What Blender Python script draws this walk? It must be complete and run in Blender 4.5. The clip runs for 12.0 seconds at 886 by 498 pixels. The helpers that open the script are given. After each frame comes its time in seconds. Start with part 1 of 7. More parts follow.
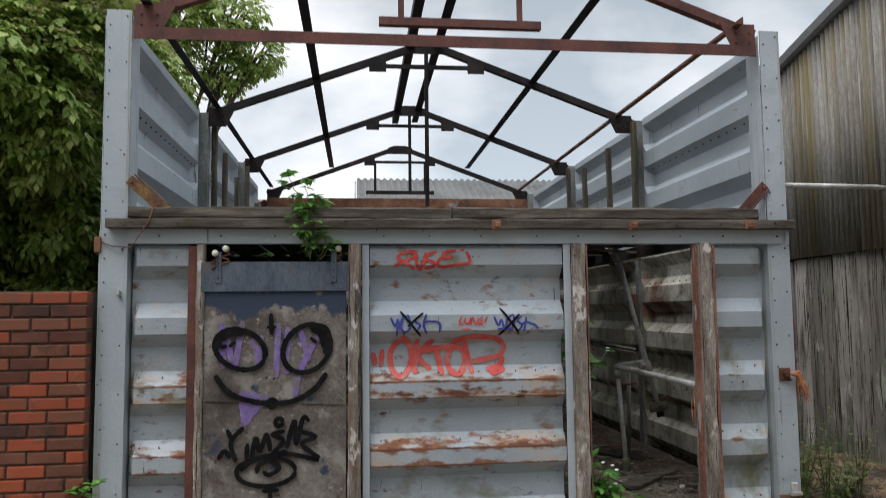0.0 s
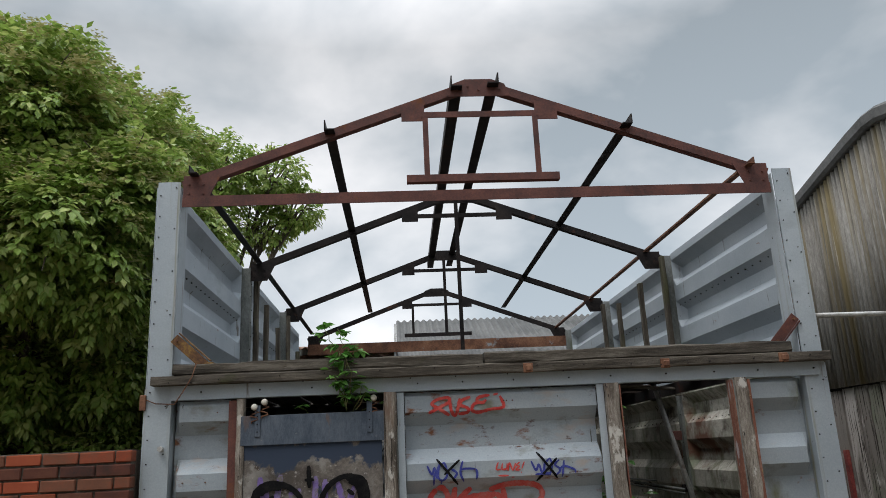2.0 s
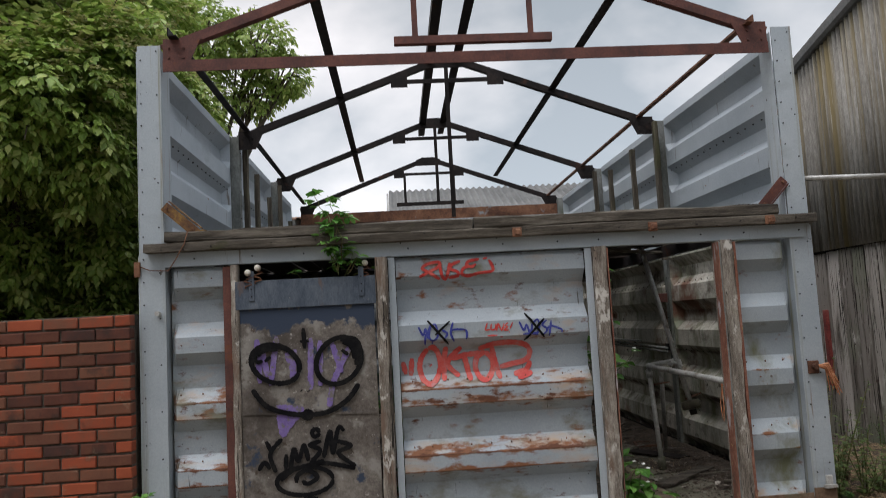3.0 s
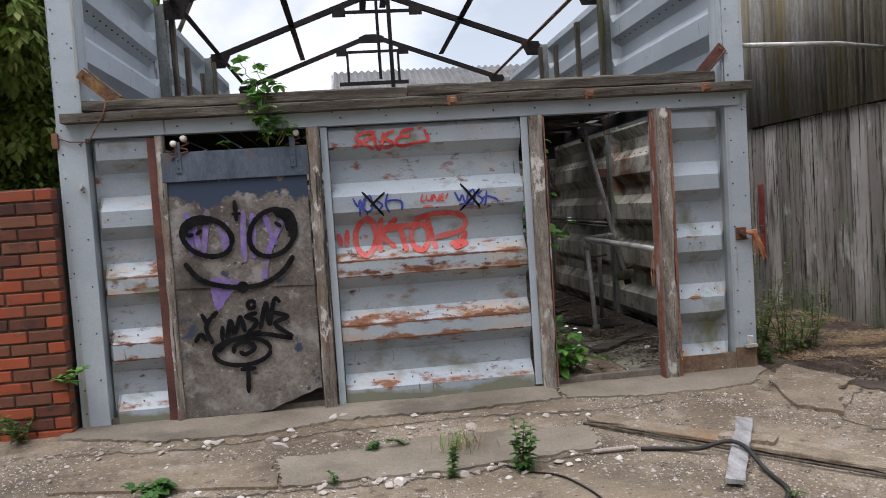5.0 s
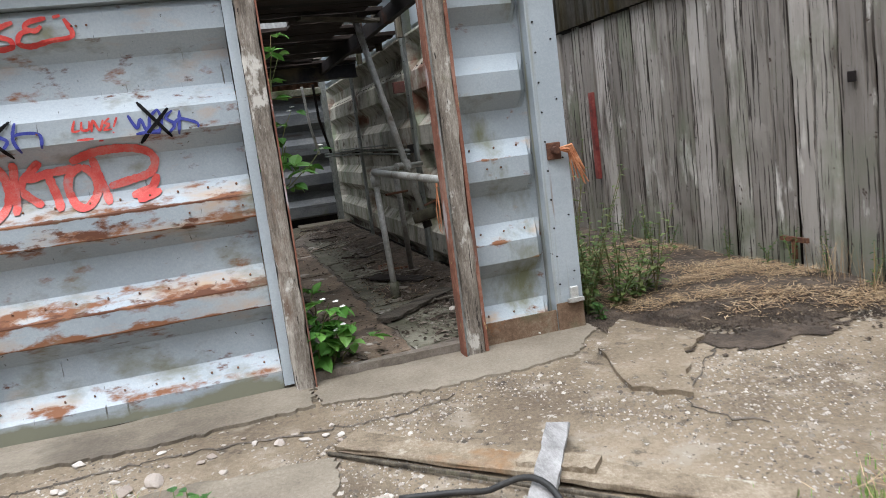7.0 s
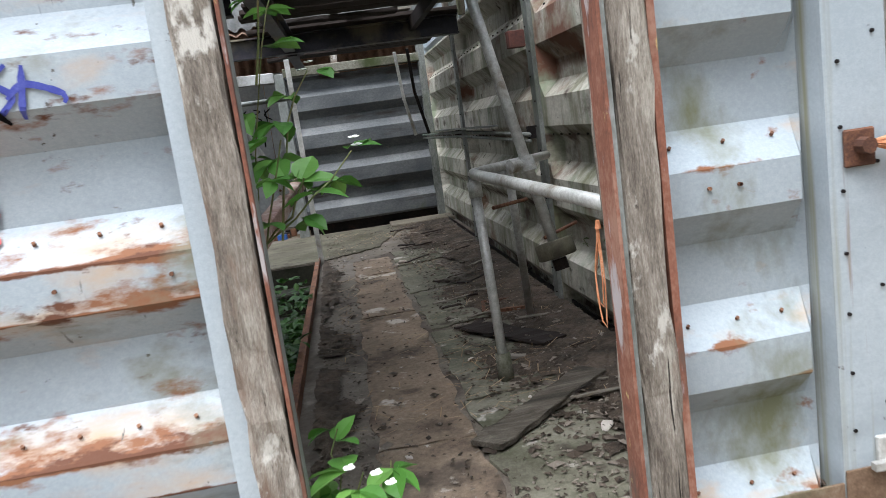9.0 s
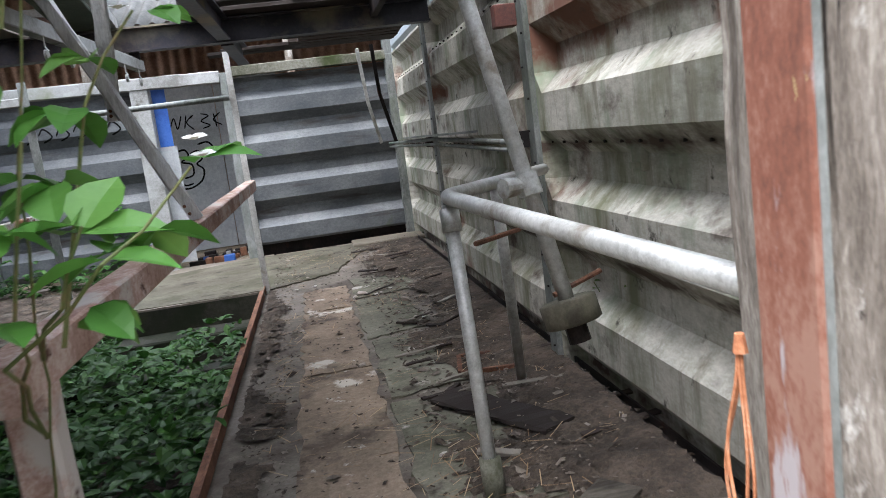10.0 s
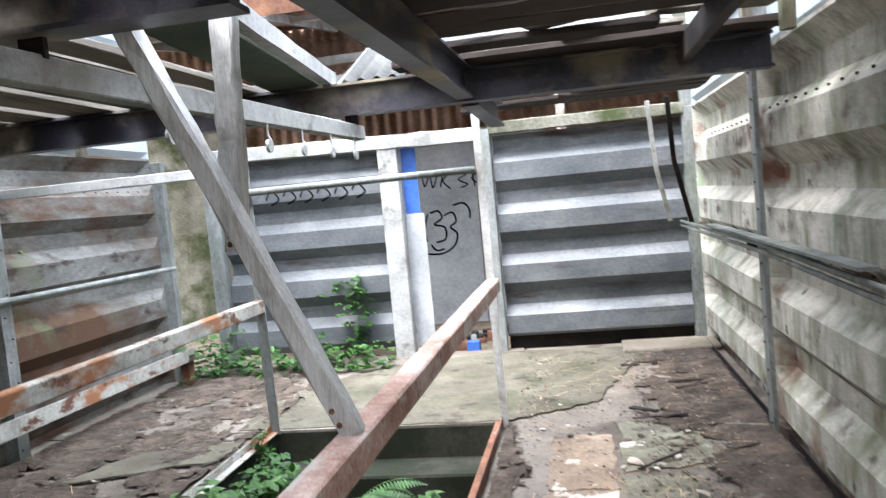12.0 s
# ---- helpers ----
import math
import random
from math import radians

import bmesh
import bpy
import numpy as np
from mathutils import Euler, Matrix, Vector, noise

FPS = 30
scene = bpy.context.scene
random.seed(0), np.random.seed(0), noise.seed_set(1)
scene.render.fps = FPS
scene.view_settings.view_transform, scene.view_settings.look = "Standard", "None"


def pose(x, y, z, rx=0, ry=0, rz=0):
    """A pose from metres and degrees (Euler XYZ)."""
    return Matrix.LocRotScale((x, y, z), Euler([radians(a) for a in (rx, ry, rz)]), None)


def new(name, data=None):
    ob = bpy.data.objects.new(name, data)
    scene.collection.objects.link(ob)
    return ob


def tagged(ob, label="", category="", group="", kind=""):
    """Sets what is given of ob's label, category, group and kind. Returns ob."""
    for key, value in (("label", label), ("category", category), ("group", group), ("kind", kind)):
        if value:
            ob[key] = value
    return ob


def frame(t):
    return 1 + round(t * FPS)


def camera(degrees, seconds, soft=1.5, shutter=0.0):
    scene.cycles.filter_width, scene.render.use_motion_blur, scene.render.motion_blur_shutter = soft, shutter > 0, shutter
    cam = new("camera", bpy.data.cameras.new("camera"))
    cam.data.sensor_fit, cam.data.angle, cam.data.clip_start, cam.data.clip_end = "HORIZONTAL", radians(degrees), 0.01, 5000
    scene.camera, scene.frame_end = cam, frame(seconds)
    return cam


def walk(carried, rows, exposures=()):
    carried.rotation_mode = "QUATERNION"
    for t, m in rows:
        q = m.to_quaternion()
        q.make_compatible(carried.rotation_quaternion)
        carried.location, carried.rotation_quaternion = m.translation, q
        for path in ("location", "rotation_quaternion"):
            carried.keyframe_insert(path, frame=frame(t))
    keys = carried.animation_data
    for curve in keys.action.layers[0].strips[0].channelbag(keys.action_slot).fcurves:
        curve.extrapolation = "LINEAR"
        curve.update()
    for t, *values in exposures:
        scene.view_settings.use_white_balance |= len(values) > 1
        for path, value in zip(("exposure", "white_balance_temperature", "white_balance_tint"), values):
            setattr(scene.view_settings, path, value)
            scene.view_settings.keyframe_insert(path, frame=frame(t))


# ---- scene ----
cam = camera(60.6, 12.0, soft=0.5, shutter=0.2)
METRES, EYE, TILT, LEAN, TURN = 7.0, 1.4, 0.0, 0.0, -6.5
ROWS = [
    (0.0, 0.0, 0.0, 0.0, 0.05, 4.76, 0.61),
    (0.5, 0.0072, -0.0111, 0.0069, 1.85, 11.69, 1.62),
    (1.0, 0.0086, -0.0184, 0.0079, 3.22, 15.19, 1.84),
    (1.5, 0.0106, -0.0216, 0.007, 3.42, 15.56, 1.92),
    (2.0, 0.0117, -0.0226, 0.005, 3.58, 15.18, 2.52),
    (2.5, 0.0134, -0.0212, 0.0036, 3.62, 12.83, 3.43),
    (3.0, 0.0153, -0.0201, -0.0002, 3.19, 5.45, 3.08),
    (5.0, 0.0326, -0.0117, -0.0198, -0.24, -3.05, 3.76),
    (5.5, 0.0577, 0.0254, -0.0339, -11.8, -4.6, 6.49),
    (6.0, 0.0915, 0.076, -0.0362, -14.49, -7.24, 8.0),
    (6.5, 0.1303, 0.1369, -0.037, -12.48, -10.44, 8.63),
    (7.0, 0.1538, 0.2099, -0.0405, -10.46, -8.77, 7.33),
    (9.0, 0.1897, 0.5042, -0.0373, -1.93, -9.53, 7.86),
    (9.5, 0.1937, 0.5787, -0.0391, -2.16, -8.83, 8.07),
    (10.0, 0.1985, 0.6488, -0.0418, -4.02, -9.11, 7.29),
    (10.5, 0.203, 0.7156, -0.0265, -3.55, -9.29, 6.65),
    (11.0, 0.1884, 0.7818, -0.0172, 2.04, -8.51, 5.37),
    (11.5, 0.1847, 0.8326, -0.0116, 7.56, -8.2, 5.62),
    (12.0, 0.1833, 0.8781, -0.0023, 16.36, -3.9, 5.36),
]
EXPOSURES = [(0, 0.3, 6450, 12), (0.5, 0.4, 6450, 11), (1, 0.05, 6450, 11), (1.5, 0.05, 6450, 11), (2, 0.05, 6450, 11), (2.5, 0.12, 6450, 11), (3, 0.12, 6550, 14), (5, 0.5, 6350, 17), (6, 0.53, 6300, 16), (7, 1.12, 6250, 12), (8.8, 1.6, 6200, 11), (9.5, 1.88, 6150, 11), (10, 2.2, 6100, 14), (10.5, 2.85, 6100, 17), (11, 3.1, 6100, 16), (12, 3.3, 6150, 14)]
walk(cam, [(t, pose(0, 0, EYE, TILT, LEAN, TURN) @ pose(METRES * x, METRES * y, METRES * z, 90 + pitch, roll, yaw)) for t, x, y, z, yaw, pitch, roll in ROWS], EXPOSURES)

# ---- light: overcast summer sky, a veiled sun high behind the viewer ----
SUN_EL, SUN_AZ = 62.0, 215.0
world = bpy.data.worlds.new("overcast")
scene.world = world
world.use_nodes = True
wt = world.node_tree
wt.nodes.clear()


def wnode(kind, **sets):
    node = wt.nodes.new(kind)
    for key, value in sets.items():
        node.inputs[key].default_value = value
    return node


w_out = wt.nodes.new("ShaderNodeOutputWorld")
w_bg = wnode("ShaderNodeBackground", Strength=0.1)
w_sky = wt.nodes.new("ShaderNodeTexSky")
w_sky.sky_type, w_sky.sun_disc = "NISHITA", False
w_sky.sun_elevation, w_sky.sun_rotation = radians(SUN_EL), radians(SUN_AZ)
w_co = wt.nodes.new("ShaderNodeTexCoord")
w_map = wt.nodes.new("ShaderNodeMapping")
w_map.inputs["Scale"].default_value = (1.0, 1.0, 1.7)
w_map.inputs["Location"].default_value = (0.35, 0.1, 0.2)
w_n = wnode("ShaderNodeTexNoise", Scale=2.2, Detail=6.0, Roughness=0.5, Distortion=0.15)
w_ramp = wt.nodes.new("ShaderNodeValToRGB")
w_ramp.color_ramp.elements[0].position, w_ramp.color_ramp.elements[0].color = 0.40, (4.6, 5.3, 5.8, 1)
w_ramp.color_ramp.elements[1].position, w_ramp.color_ramp.elements[1].color = 0.63, (10.7, 10.75, 10.8, 1)
w_mix = wt.nodes.new("ShaderNodeMix")
w_mix.data_type = "RGBA"
w_mix.inputs[0].default_value = 0.93
wt.links.new(w_co.outputs["Generated"], w_map.inputs["Vector"])
wt.links.new(w_map.outputs[0], w_n.inputs["Vector"])
wt.links.new(w_n.outputs[0], w_ramp.inputs[0])
wt.links.new(w_sky.outputs[0], w_mix.inputs[6])
wt.links.new(w_ramp.outputs[0], w_mix.inputs[7])
w_sep = wt.nodes.new("ShaderNodeSeparateXYZ")
w_grad = wt.nodes.new("ShaderNodeMapRange")
w_grad.inputs[1].default_value, w_grad.inputs[2].default_value, w_grad.inputs[3].default_value, w_grad.inputs[4].default_value = 0.12, 0.5, 1.12, 0.76
w_mul = wt.nodes.new("ShaderNodeVectorMath")
w_mul.operation = "SCALE"
wt.links.new(w_co.outputs["Generated"], w_sep.inputs[0])
wt.links.new(w_sep.outputs[2], w_grad.inputs[0])
wt.links.new(w_mix.outputs[2], w_mul.inputs[0])
w_zen = wt.nodes.new("ShaderNodeMapRange")
w_zen.inputs[1].default_value, w_zen.inputs[2].default_value, w_zen.inputs[3].default_value, w_zen.inputs[4].default_value = 0.5, 1.0, 0.0, 2.5
w_add = wt.nodes.new("ShaderNodeMath")
wt.links.new(w_sep.outputs[2], w_zen.inputs[0])
wt.links.new(w_grad.outputs[0], w_add.inputs[0])
wt.links.new(w_zen.outputs[0], w_add.inputs[1])
wt.links.new(w_add.outputs[0], w_mul.inputs["Scale"])
wt.links.new(w_mul.outputs[0], w_bg.inputs["Color"])
wt.links.new(w_bg.outputs[0], w_out.inputs[0])

sun = new("sun", bpy.data.lights.new("sun", "SUN"))
sun.data.energy, sun.data.angle, sun.data.color = 1.0, radians(25), (1.0, 0.96, 0.9)
sun.rotation_euler = (radians(90 - SUN_EL), 0, radians(180 - SUN_AZ))


# ---- materials ----
def mat(name, cols, scale=3.0, fine=40.0, rough=0.8, metal=0.0, bump=0.3, depth=0.01, stretch=(1, 1, 1), layers=(), per=None, translucent=0.0, spec=0.4):
    """A material of several colours mixed by coarse and fine noise. layers: (colour, scale, low, high, stretch, bands) stains;
    bands are (height, half width, weight) strips in which the stain gathers. per: 'object' or 'island' variation of the value."""
    m = bpy.data.materials.new(name)
    m.use_nodes = True
    nt = m.node_tree
    link, bsdf = nt.links.new, nt.nodes["Principled BSDF"]

    def node(kind, op=None, **sets):
        made = nt.nodes.new(kind)
        if op:
            made.operation = op
        for key, value in sets.items():
            made.inputs[key].default_value = value
        return made

    def math_node(op, a, b):
        made = node("ShaderNodeMath", op)
        for i, v in enumerate((a, b)):
            if isinstance(v, (int, float)):
                made.inputs[i].default_value = v
            else:
                link(v, made.inputs[i])
        return made.outputs[0]

    co = node("ShaderNodeTexCoord")

    def noise_at(sc, st, detail=6.0, rg=0.6):
        mp = node("ShaderNodeMapping")
        mp.inputs["Scale"].default_value = st
        link(co.outputs["Object"], mp.inputs["Vector"])
        if per == "object":
            info = node("ShaderNodeObjectInfo")
            vm = node("ShaderNodeVectorMath", "SCALE")
            link(info.outputs["Random"], vm.inputs["Scale"])
            vm.inputs[0].default_value = (31.0, 17.0, 23.0)
            link(vm.outputs[0], mp.inputs["Location"])
        n = node("ShaderNodeTexNoise", Scale=sc, Detail=detail, Roughness=rg)
        link(mp.outputs[0], n.inputs["Vector"])
        return n.outputs[0]

    a, b = noise_at(scale, stretch), noise_at(fine, stretch, 5.0, 0.65)
    grain = noise_at(fine * 3.2, stretch, 3.0, 0.7)
    f = math_node("ADD", math_node("ADD", math_node("MULTIPLY", a, 0.5), math_node("MULTIPLY", b, 0.3)), math_node("MULTIPLY", grain, 0.2))
    if per:
        src = node("ShaderNodeObjectInfo").outputs["Random"] if per == "object" else node("ShaderNodeNewGeometry").outputs["Random Per Island"]
        f = math_node("ADD", math_node("MULTIPLY", f, 0.55), math_node("MULTIPLY", src, 0.45))
    lo, hi = (0.4, 0.6) if not per else (0.22, 0.78)
    ramp = node("ShaderNodeValToRGB")
    el = ramp.color_ramp.elements
    while len(el) < len(cols):
        el.new(0.5)
    for i, c in enumerate(cols):
        el[i].position = lo + (hi - lo) * i / max(1, len(cols) - 1)
        el[i].color = (*c, 1)
    link(f, ramp.inputs[0])
    colour = ramp.outputs[0]
    rsock = None
    for lc, ls, l0, l1, lst, bands in layers:
        v = noise_at(ls, lst, 7.0, 0.62)
        if bands:
            sep = node("ShaderNodeSeparateXYZ")
            link(co.outputs["Object"], sep.inputs[0])
            for zc, hw, wgt in bands:
                d = math_node("ABSOLUTE", math_node("SUBTRACT", sep.outputs[2], zc), 0)
                k = math_node("MAXIMUM", math_node("SUBTRACT", 1.0, math_node("DIVIDE", d, hw)), 0.0)
                v = math_node("ADD", v, math_node("MULTIPLY", k, wgt))
        mr = node("ShaderNodeMapRange")
        mr.inputs[1].default_value, mr.inputs[2].default_value = l0, l1
        link(v, mr.inputs[0])
        mx = node("ShaderNodeMix")
        mx.data_type = "RGBA"
        link(mr.outputs[0], mx.inputs[0])
        link(colour, mx.inputs[6])
        mx.inputs[7].default_value = (*lc, 1)
        colour = mx.outputs[2]
        rsock = mr.outputs[0] if rsock is None else math_node("MAXIMUM", rsock, mr.outputs[0])
    link(colour, bsdf.inputs["Base Color"])
    bsdf.inputs["Roughness"].default_value, bsdf.inputs["Metallic"].default_value = rough, metal
    bsdf.inputs["Specular IOR Level"].default_value = spec
    r = math_node("ADD", math_node("MULTIPLY", b, 0.3), rough - 0.15)
    if rsock is not None:
        r = math_node("ADD", r, math_node("MULTIPLY", rsock, 0.3))
        if metal:
            link(math_node("MULTIPLY", math_node("SUBTRACT", 1.0, rsock), metal), bsdf.inputs["Metallic"])
    link(r, bsdf.inputs["Roughness"])
    if bump:
        bp = node("ShaderNodeBump", Strength=bump, Distance=depth)
        link(f if not per else math_node("ADD", math_node("MULTIPLY", math_node("ADD", a, b), 0.4), math_node("MULTIPLY", grain, 0.2)), bp.inputs["Height"])
        link(bp.outputs[0], bsdf.inputs["Normal"])
    if translucent:
        tr = node("ShaderNodeBsdfTranslucent")
        link(colour, tr.inputs[0])
        ms = node("ShaderNodeMixShader")
        ms.inputs[0].default_value = translucent
        link(bsdf.outputs[0], ms.inputs[1])
        link(tr.outputs[0], ms.inputs[2])
        link(ms.outputs[0], nt.nodes["Material Output"].inputs[0])
    return m


RUST, RUST_D, WHITE_W = (0.24, 0.085, 0.03), (0.1, 0.035, 0.018), (0.72, 0.73, 0.72)
M_GALV = mat("galvanised_sheet", [(0.329, 0.378, 0.42), (0.385, 0.434, 0.476), (0.448, 0.497, 0.532)], 1.3, 90, 0.5, 0.1, 0.05, 0.002, (1, 1, 1),
             [((0.294, 0.329, 0.357), 1.4, 0.58, 0.8, (0.7, 0.7, 2.4), ()), ((0.182, 0.175, 0.161), 9, 0.64, 0.70, (2.4, 2.4, 0.25), ()), ((0.112, 0.098, 0.084), 34, 0.69, 0.72, (1, 1, 1), ()), (RUST, 7.0, 0.69, 0.74, (0.6, 0.6, 1.3), ())])
M_GALV_RUST = mat("rusted_galvanised_sheet", [(0.282, 0.324, 0.36), (0.33, 0.372, 0.408), (0.384, 0.426, 0.456)], 1.3, 90, 0.5, 0.1, 0.05, 0.002, (1, 1, 1),
                  [((0.252, 0.276, 0.294), 1.4, 0.58, 0.8, (0.7, 0.7, 2.4), ()),
                   ((0.42, 0.31, 0.22), 6.0, 0.58, 0.82, (0.5, 1, 1.3), ((0.55, 0.09, 0.16), (0.98, 0.08, 0.15), (0.10, 0.05, 0.14), (0.42, 0.05, 0.14), (0.85, 0.04, 0.14))),
                   ((0.205, 0.088, 0.043), 10.0, 0.6, 0.7, (0.5, 1, 1.1), ((0.54, 0.08, 0.16), (0.99, 0.08, 0.08), (0.509, 0.012, 0.14), (0.96, 0.05, 0.12), (0.946, 0.010, 0.18), (0.86, 0.06, 0.15), (0.841, 0.006, 0.17), (0.09, 0.04, 0.12), (0.41, 0.04, 0.14), (0.404, 0.008, 0.17))),
                   ((0.105, 0.04, 0.02), 15.0, 0.615, 0.7, (0.5, 1, 1.1), ((0.52, 0.04, 0.16), (0.509, 0.008, 0.18), (0.945, 0.012, 0.22), (0.87, 0.05, 0.15), (0.404, 0.006, 0.18))),
                   ((0.096, 0.096, 0.09), 14.0, 0.67, 0.71, (3, 1, 0.22), ()), ((0.084, 0.078, 0.072), 30.0, 0.69, 0.72, (1, 1, 1), ()),
                   ((0.18, 0.18, 0.132), 4.0, 0.55, 0.7, (0.6, 1, 1), ((0.0, 0.08, 0.3),))])
M_GALV_IN = mat("stained_galvanised_sheet", [(0.3, 0.285, 0.235), (0.44, 0.42, 0.365), (0.59, 0.565, 0.5)], 1.6, 26, 0.6, 0.0, 0.15, 0.005, (0.6, 0.6, 1.5),
                [((0.16, 0.165, 0.1), 2.4, 0.48, 0.66, (1.6, 1.6, 0.5), ()), ((0.19, 0.175, 0.13), 6, 0.55, 0.74, (2.2, 2.2, 0.35), ()), ((0.22, 0.255, 0.18), 3.0, 0.54, 0.68, (1.4, 1.4, 0.4), ()), ((0.15, 0.07, 0.045), 2.0, 0.58, 0.69, (0.8, 0.8, 0.9), ((1.36, 0.16, 0.1),)), ((0.075, 0.052, 0.04), 4.0, 0.56, 0.7, (0.7, 0.7, 1.2), ((0.985, 0.05, 0.16), (0.55, 0.05, 0.16), (0.05, 0.08, 0.14))), ((0.055, 0.05, 0.038), 9, 0.62, 0.7, (1, 1, 1), ())])
# Left wall sheet: grime and rust, its base also darkened for the dim side.
M_GALV_LEFT = mat("grimy_shaded_sheet", [(0.07, 0.068, 0.062), (0.13, 0.128, 0.12), (0.22, 0.218, 0.205)], 1.8, 24, 0.6, 0.0, 0.12, 0.005, (0.6, 0.6, 1.5), [((0.075, 0.04, 0.022), 1.6, 0.47, 0.6, (0.5, 0.5, 1.6), ()), ((0.035, 0.026, 0.02), 5, 0.56, 0.66, (0.6, 0.6, 1.4), ()), ((0.0863, 0.0975, 0.054), 3.0, 0.58, 0.72, (1, 1, 0.5), ())])
# End wall: rusty streaks, with base and recess bands darkened further as shade.
M_GALV_BACK = mat("streaked_shaded_steel", [(0.0629, 0.0703, 0.0778), (0.0999, 0.106, 0.112), (0.154, 0.161, 0.164)], 1.8, 30, 0.5, 0.1, 0.1, 0.004, (1, 1, 1.6),
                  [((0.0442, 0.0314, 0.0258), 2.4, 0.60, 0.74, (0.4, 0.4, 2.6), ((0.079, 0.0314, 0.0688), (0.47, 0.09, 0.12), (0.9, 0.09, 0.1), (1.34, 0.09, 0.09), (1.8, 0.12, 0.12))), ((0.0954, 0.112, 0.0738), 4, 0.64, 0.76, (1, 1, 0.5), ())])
M_TIMBER = mat("weathered_timber", [(0.0968, 0.0792, 0.0634), (0.22, 0.189, 0.158), (0.405, 0.37, 0.321)], 6, 60, 0.9, 0, 1.0, 0.014, (2.6, 2.6, 0.4), [((0.17, 0.115, 0.085), 4.5, 0.53, 0.66, (1.6, 1.6, 0.5), ()), ((0.044, 0.0352, 0.0264), 3.5, 0.58, 0.7, (4, 4, 0.3), ()), ((0.0264, 0.0211, 0.0176), 9, 0.61, 0.64, (5, 5, 0.14), ()), ((0.528, 0.502, 0.458), 7, 0.58, 0.63, (1.6, 1.6, 0.8), ()), ((0.03, 0.024, 0.02), 15, 0.68, 0.71, (1, 1, 0.7), ()), ((0.132, 0.141, 0.0616), 2.0, 0.66, 0.8, (1, 1, 1), ())])
M_POST = mat("dark_wet_timber", [(0.03, 0.025, 0.019), (0.075, 0.062, 0.046), (0.15, 0.13, 0.095)], 5, 42, 0.9, 0, 0.8, 0.014, (4.5, 4.5, 0.22), [((0.09, 0.1, 0.035), 2.0, 0.58, 0.76, (1, 1, 0.5), ())])
M_STANCHION = mat("green_stained_steel", [(0.091, 0.098, 0.0875), (0.168, 0.178, 0.168), (0.266, 0.276, 0.269)], 3, 40, 0.6, 0.1, 0.15, 0.004, (1, 1, 0.5), [((0.098, 0.119, 0.07), 2.5, 0.54, 0.7, (1, 1, 0.5), ()), ((0.056, 0.042, 0.0315), 3, 0.6, 0.74, (1, 1, 0.4), ())])
M_BEAM = mat("weathered_lintel_timber", [(0.0319, 0.0268, 0.0204), (0.0833, 0.0701, 0.0548), (0.173, 0.153, 0.124)], 5, 42, 0.9, 0, 0.8, 0.015, (0.28, 3.0, 3.6), [((0.0224, 0.0179, 0.014), 2.2, 0.55, 0.7, (0.6, 2, 2.5), ()), ((0.0638, 0.0669, 0.0255), 2.6, 0.62, 0.75, (1, 1, 1.5), ())])
M_BOARD_Y = mat("weathered_board", [(0.09, 0.078, 0.062), (0.2, 0.175, 0.145), (0.33, 0.30, 0.26)], 4, 36, 0.9, 0, 0.6, 0.01, (3, 0.3, 3), [((0.05, 0.042, 0.034), 2, 0.56, 0.72, (2, 0.5, 2), ())], per="object")
M_FENCE = mat("old_fence_board", [(0.15, 0.133, 0.117), (0.293, 0.267, 0.24), (0.468, 0.436, 0.403)], 3.5, 26, 0.92, 0, 0.9, 0.014, (5.0, 5.0, 0.35), [((0.091, 0.0754, 0.0624), 2.4, 0.54, 0.68, (3, 3, 0.35), ()), ((0.572, 0.546, 0.507), 3.4, 0.6, 0.7, (1.6, 1.6, 0.6), ((0.6, 0.5, 0.05),)), ((0.156, 0.176, 0.117), 1.4, 0.54, 0.76, (1, 1, 1), ((0.0, 0.35, 0.12),)), ((0.0364, 0.0299, 0.026), 9, 0.565, 0.60, (5, 5, 0.14), ()), ((0.065, 0.0455, 0.0364), 11, 0.66, 0.69, (1, 1, 0.8), ())], per="object")
M_RED = mat("red_oxide_steel", [(0.055, 0.022, 0.018), (0.10, 0.036, 0.028), (0.15, 0.055, 0.04)], 5, 60, 0.7, 0, 0.2, 0.003, layers=[((0.16, 0.06, 0.025), 6, 0.6, 0.72, (1, 1, 1), ())])
M_RUST = mat("rusty_steel", [(0.0638, 0.027, 0.0171), (0.145, 0.0631, 0.0352), (0.238, 0.117, 0.0666)], 5, 50, 0.85, 0, 0.4, 0.004, layers=[((0.255, 0.279, 0.295), 4, 0.63, 0.7, (1, 1, 1), ())])
M_RAIL = mat("rusty_painted_rail", [(0.25, 0.135, 0.1), (0.43, 0.285, 0.235), (0.6, 0.49, 0.44)], 4, 50, 0.8, 0, 0.35, 0.003, layers=[((0.52, 0.47, 0.43), 6, 0.54, 0.62, (1, 0.6, 1), ()), ((0.09, 0.04, 0.028), 9, 0.62, 0.68, (1, 0.6, 1), ())])
M_DARK = mat("dark_steel", [(0.008, 0.007, 0.007), (0.016, 0.013, 0.013), (0.032, 0.024, 0.021)], 5, 50, 0.6, 0, 0.2, 0.003, layers=[((0.09, 0.04, 0.025), 4, 0.62, 0.75, (1, 1, 1), ())], spec=0.15)
M_BLACK_BEAM = mat("painted_steel_joist", [(0.0147, 0.0147, 0.0199), (0.0294, 0.0284, 0.0378), (0.063, 0.0473, 0.0473)], 3, 40, 0.45, 0, 0.15, 0.003, layers=[((0.231, 0.2, 0.137), 1.6, 0.51, 0.64, (1, 1, 1), ())])
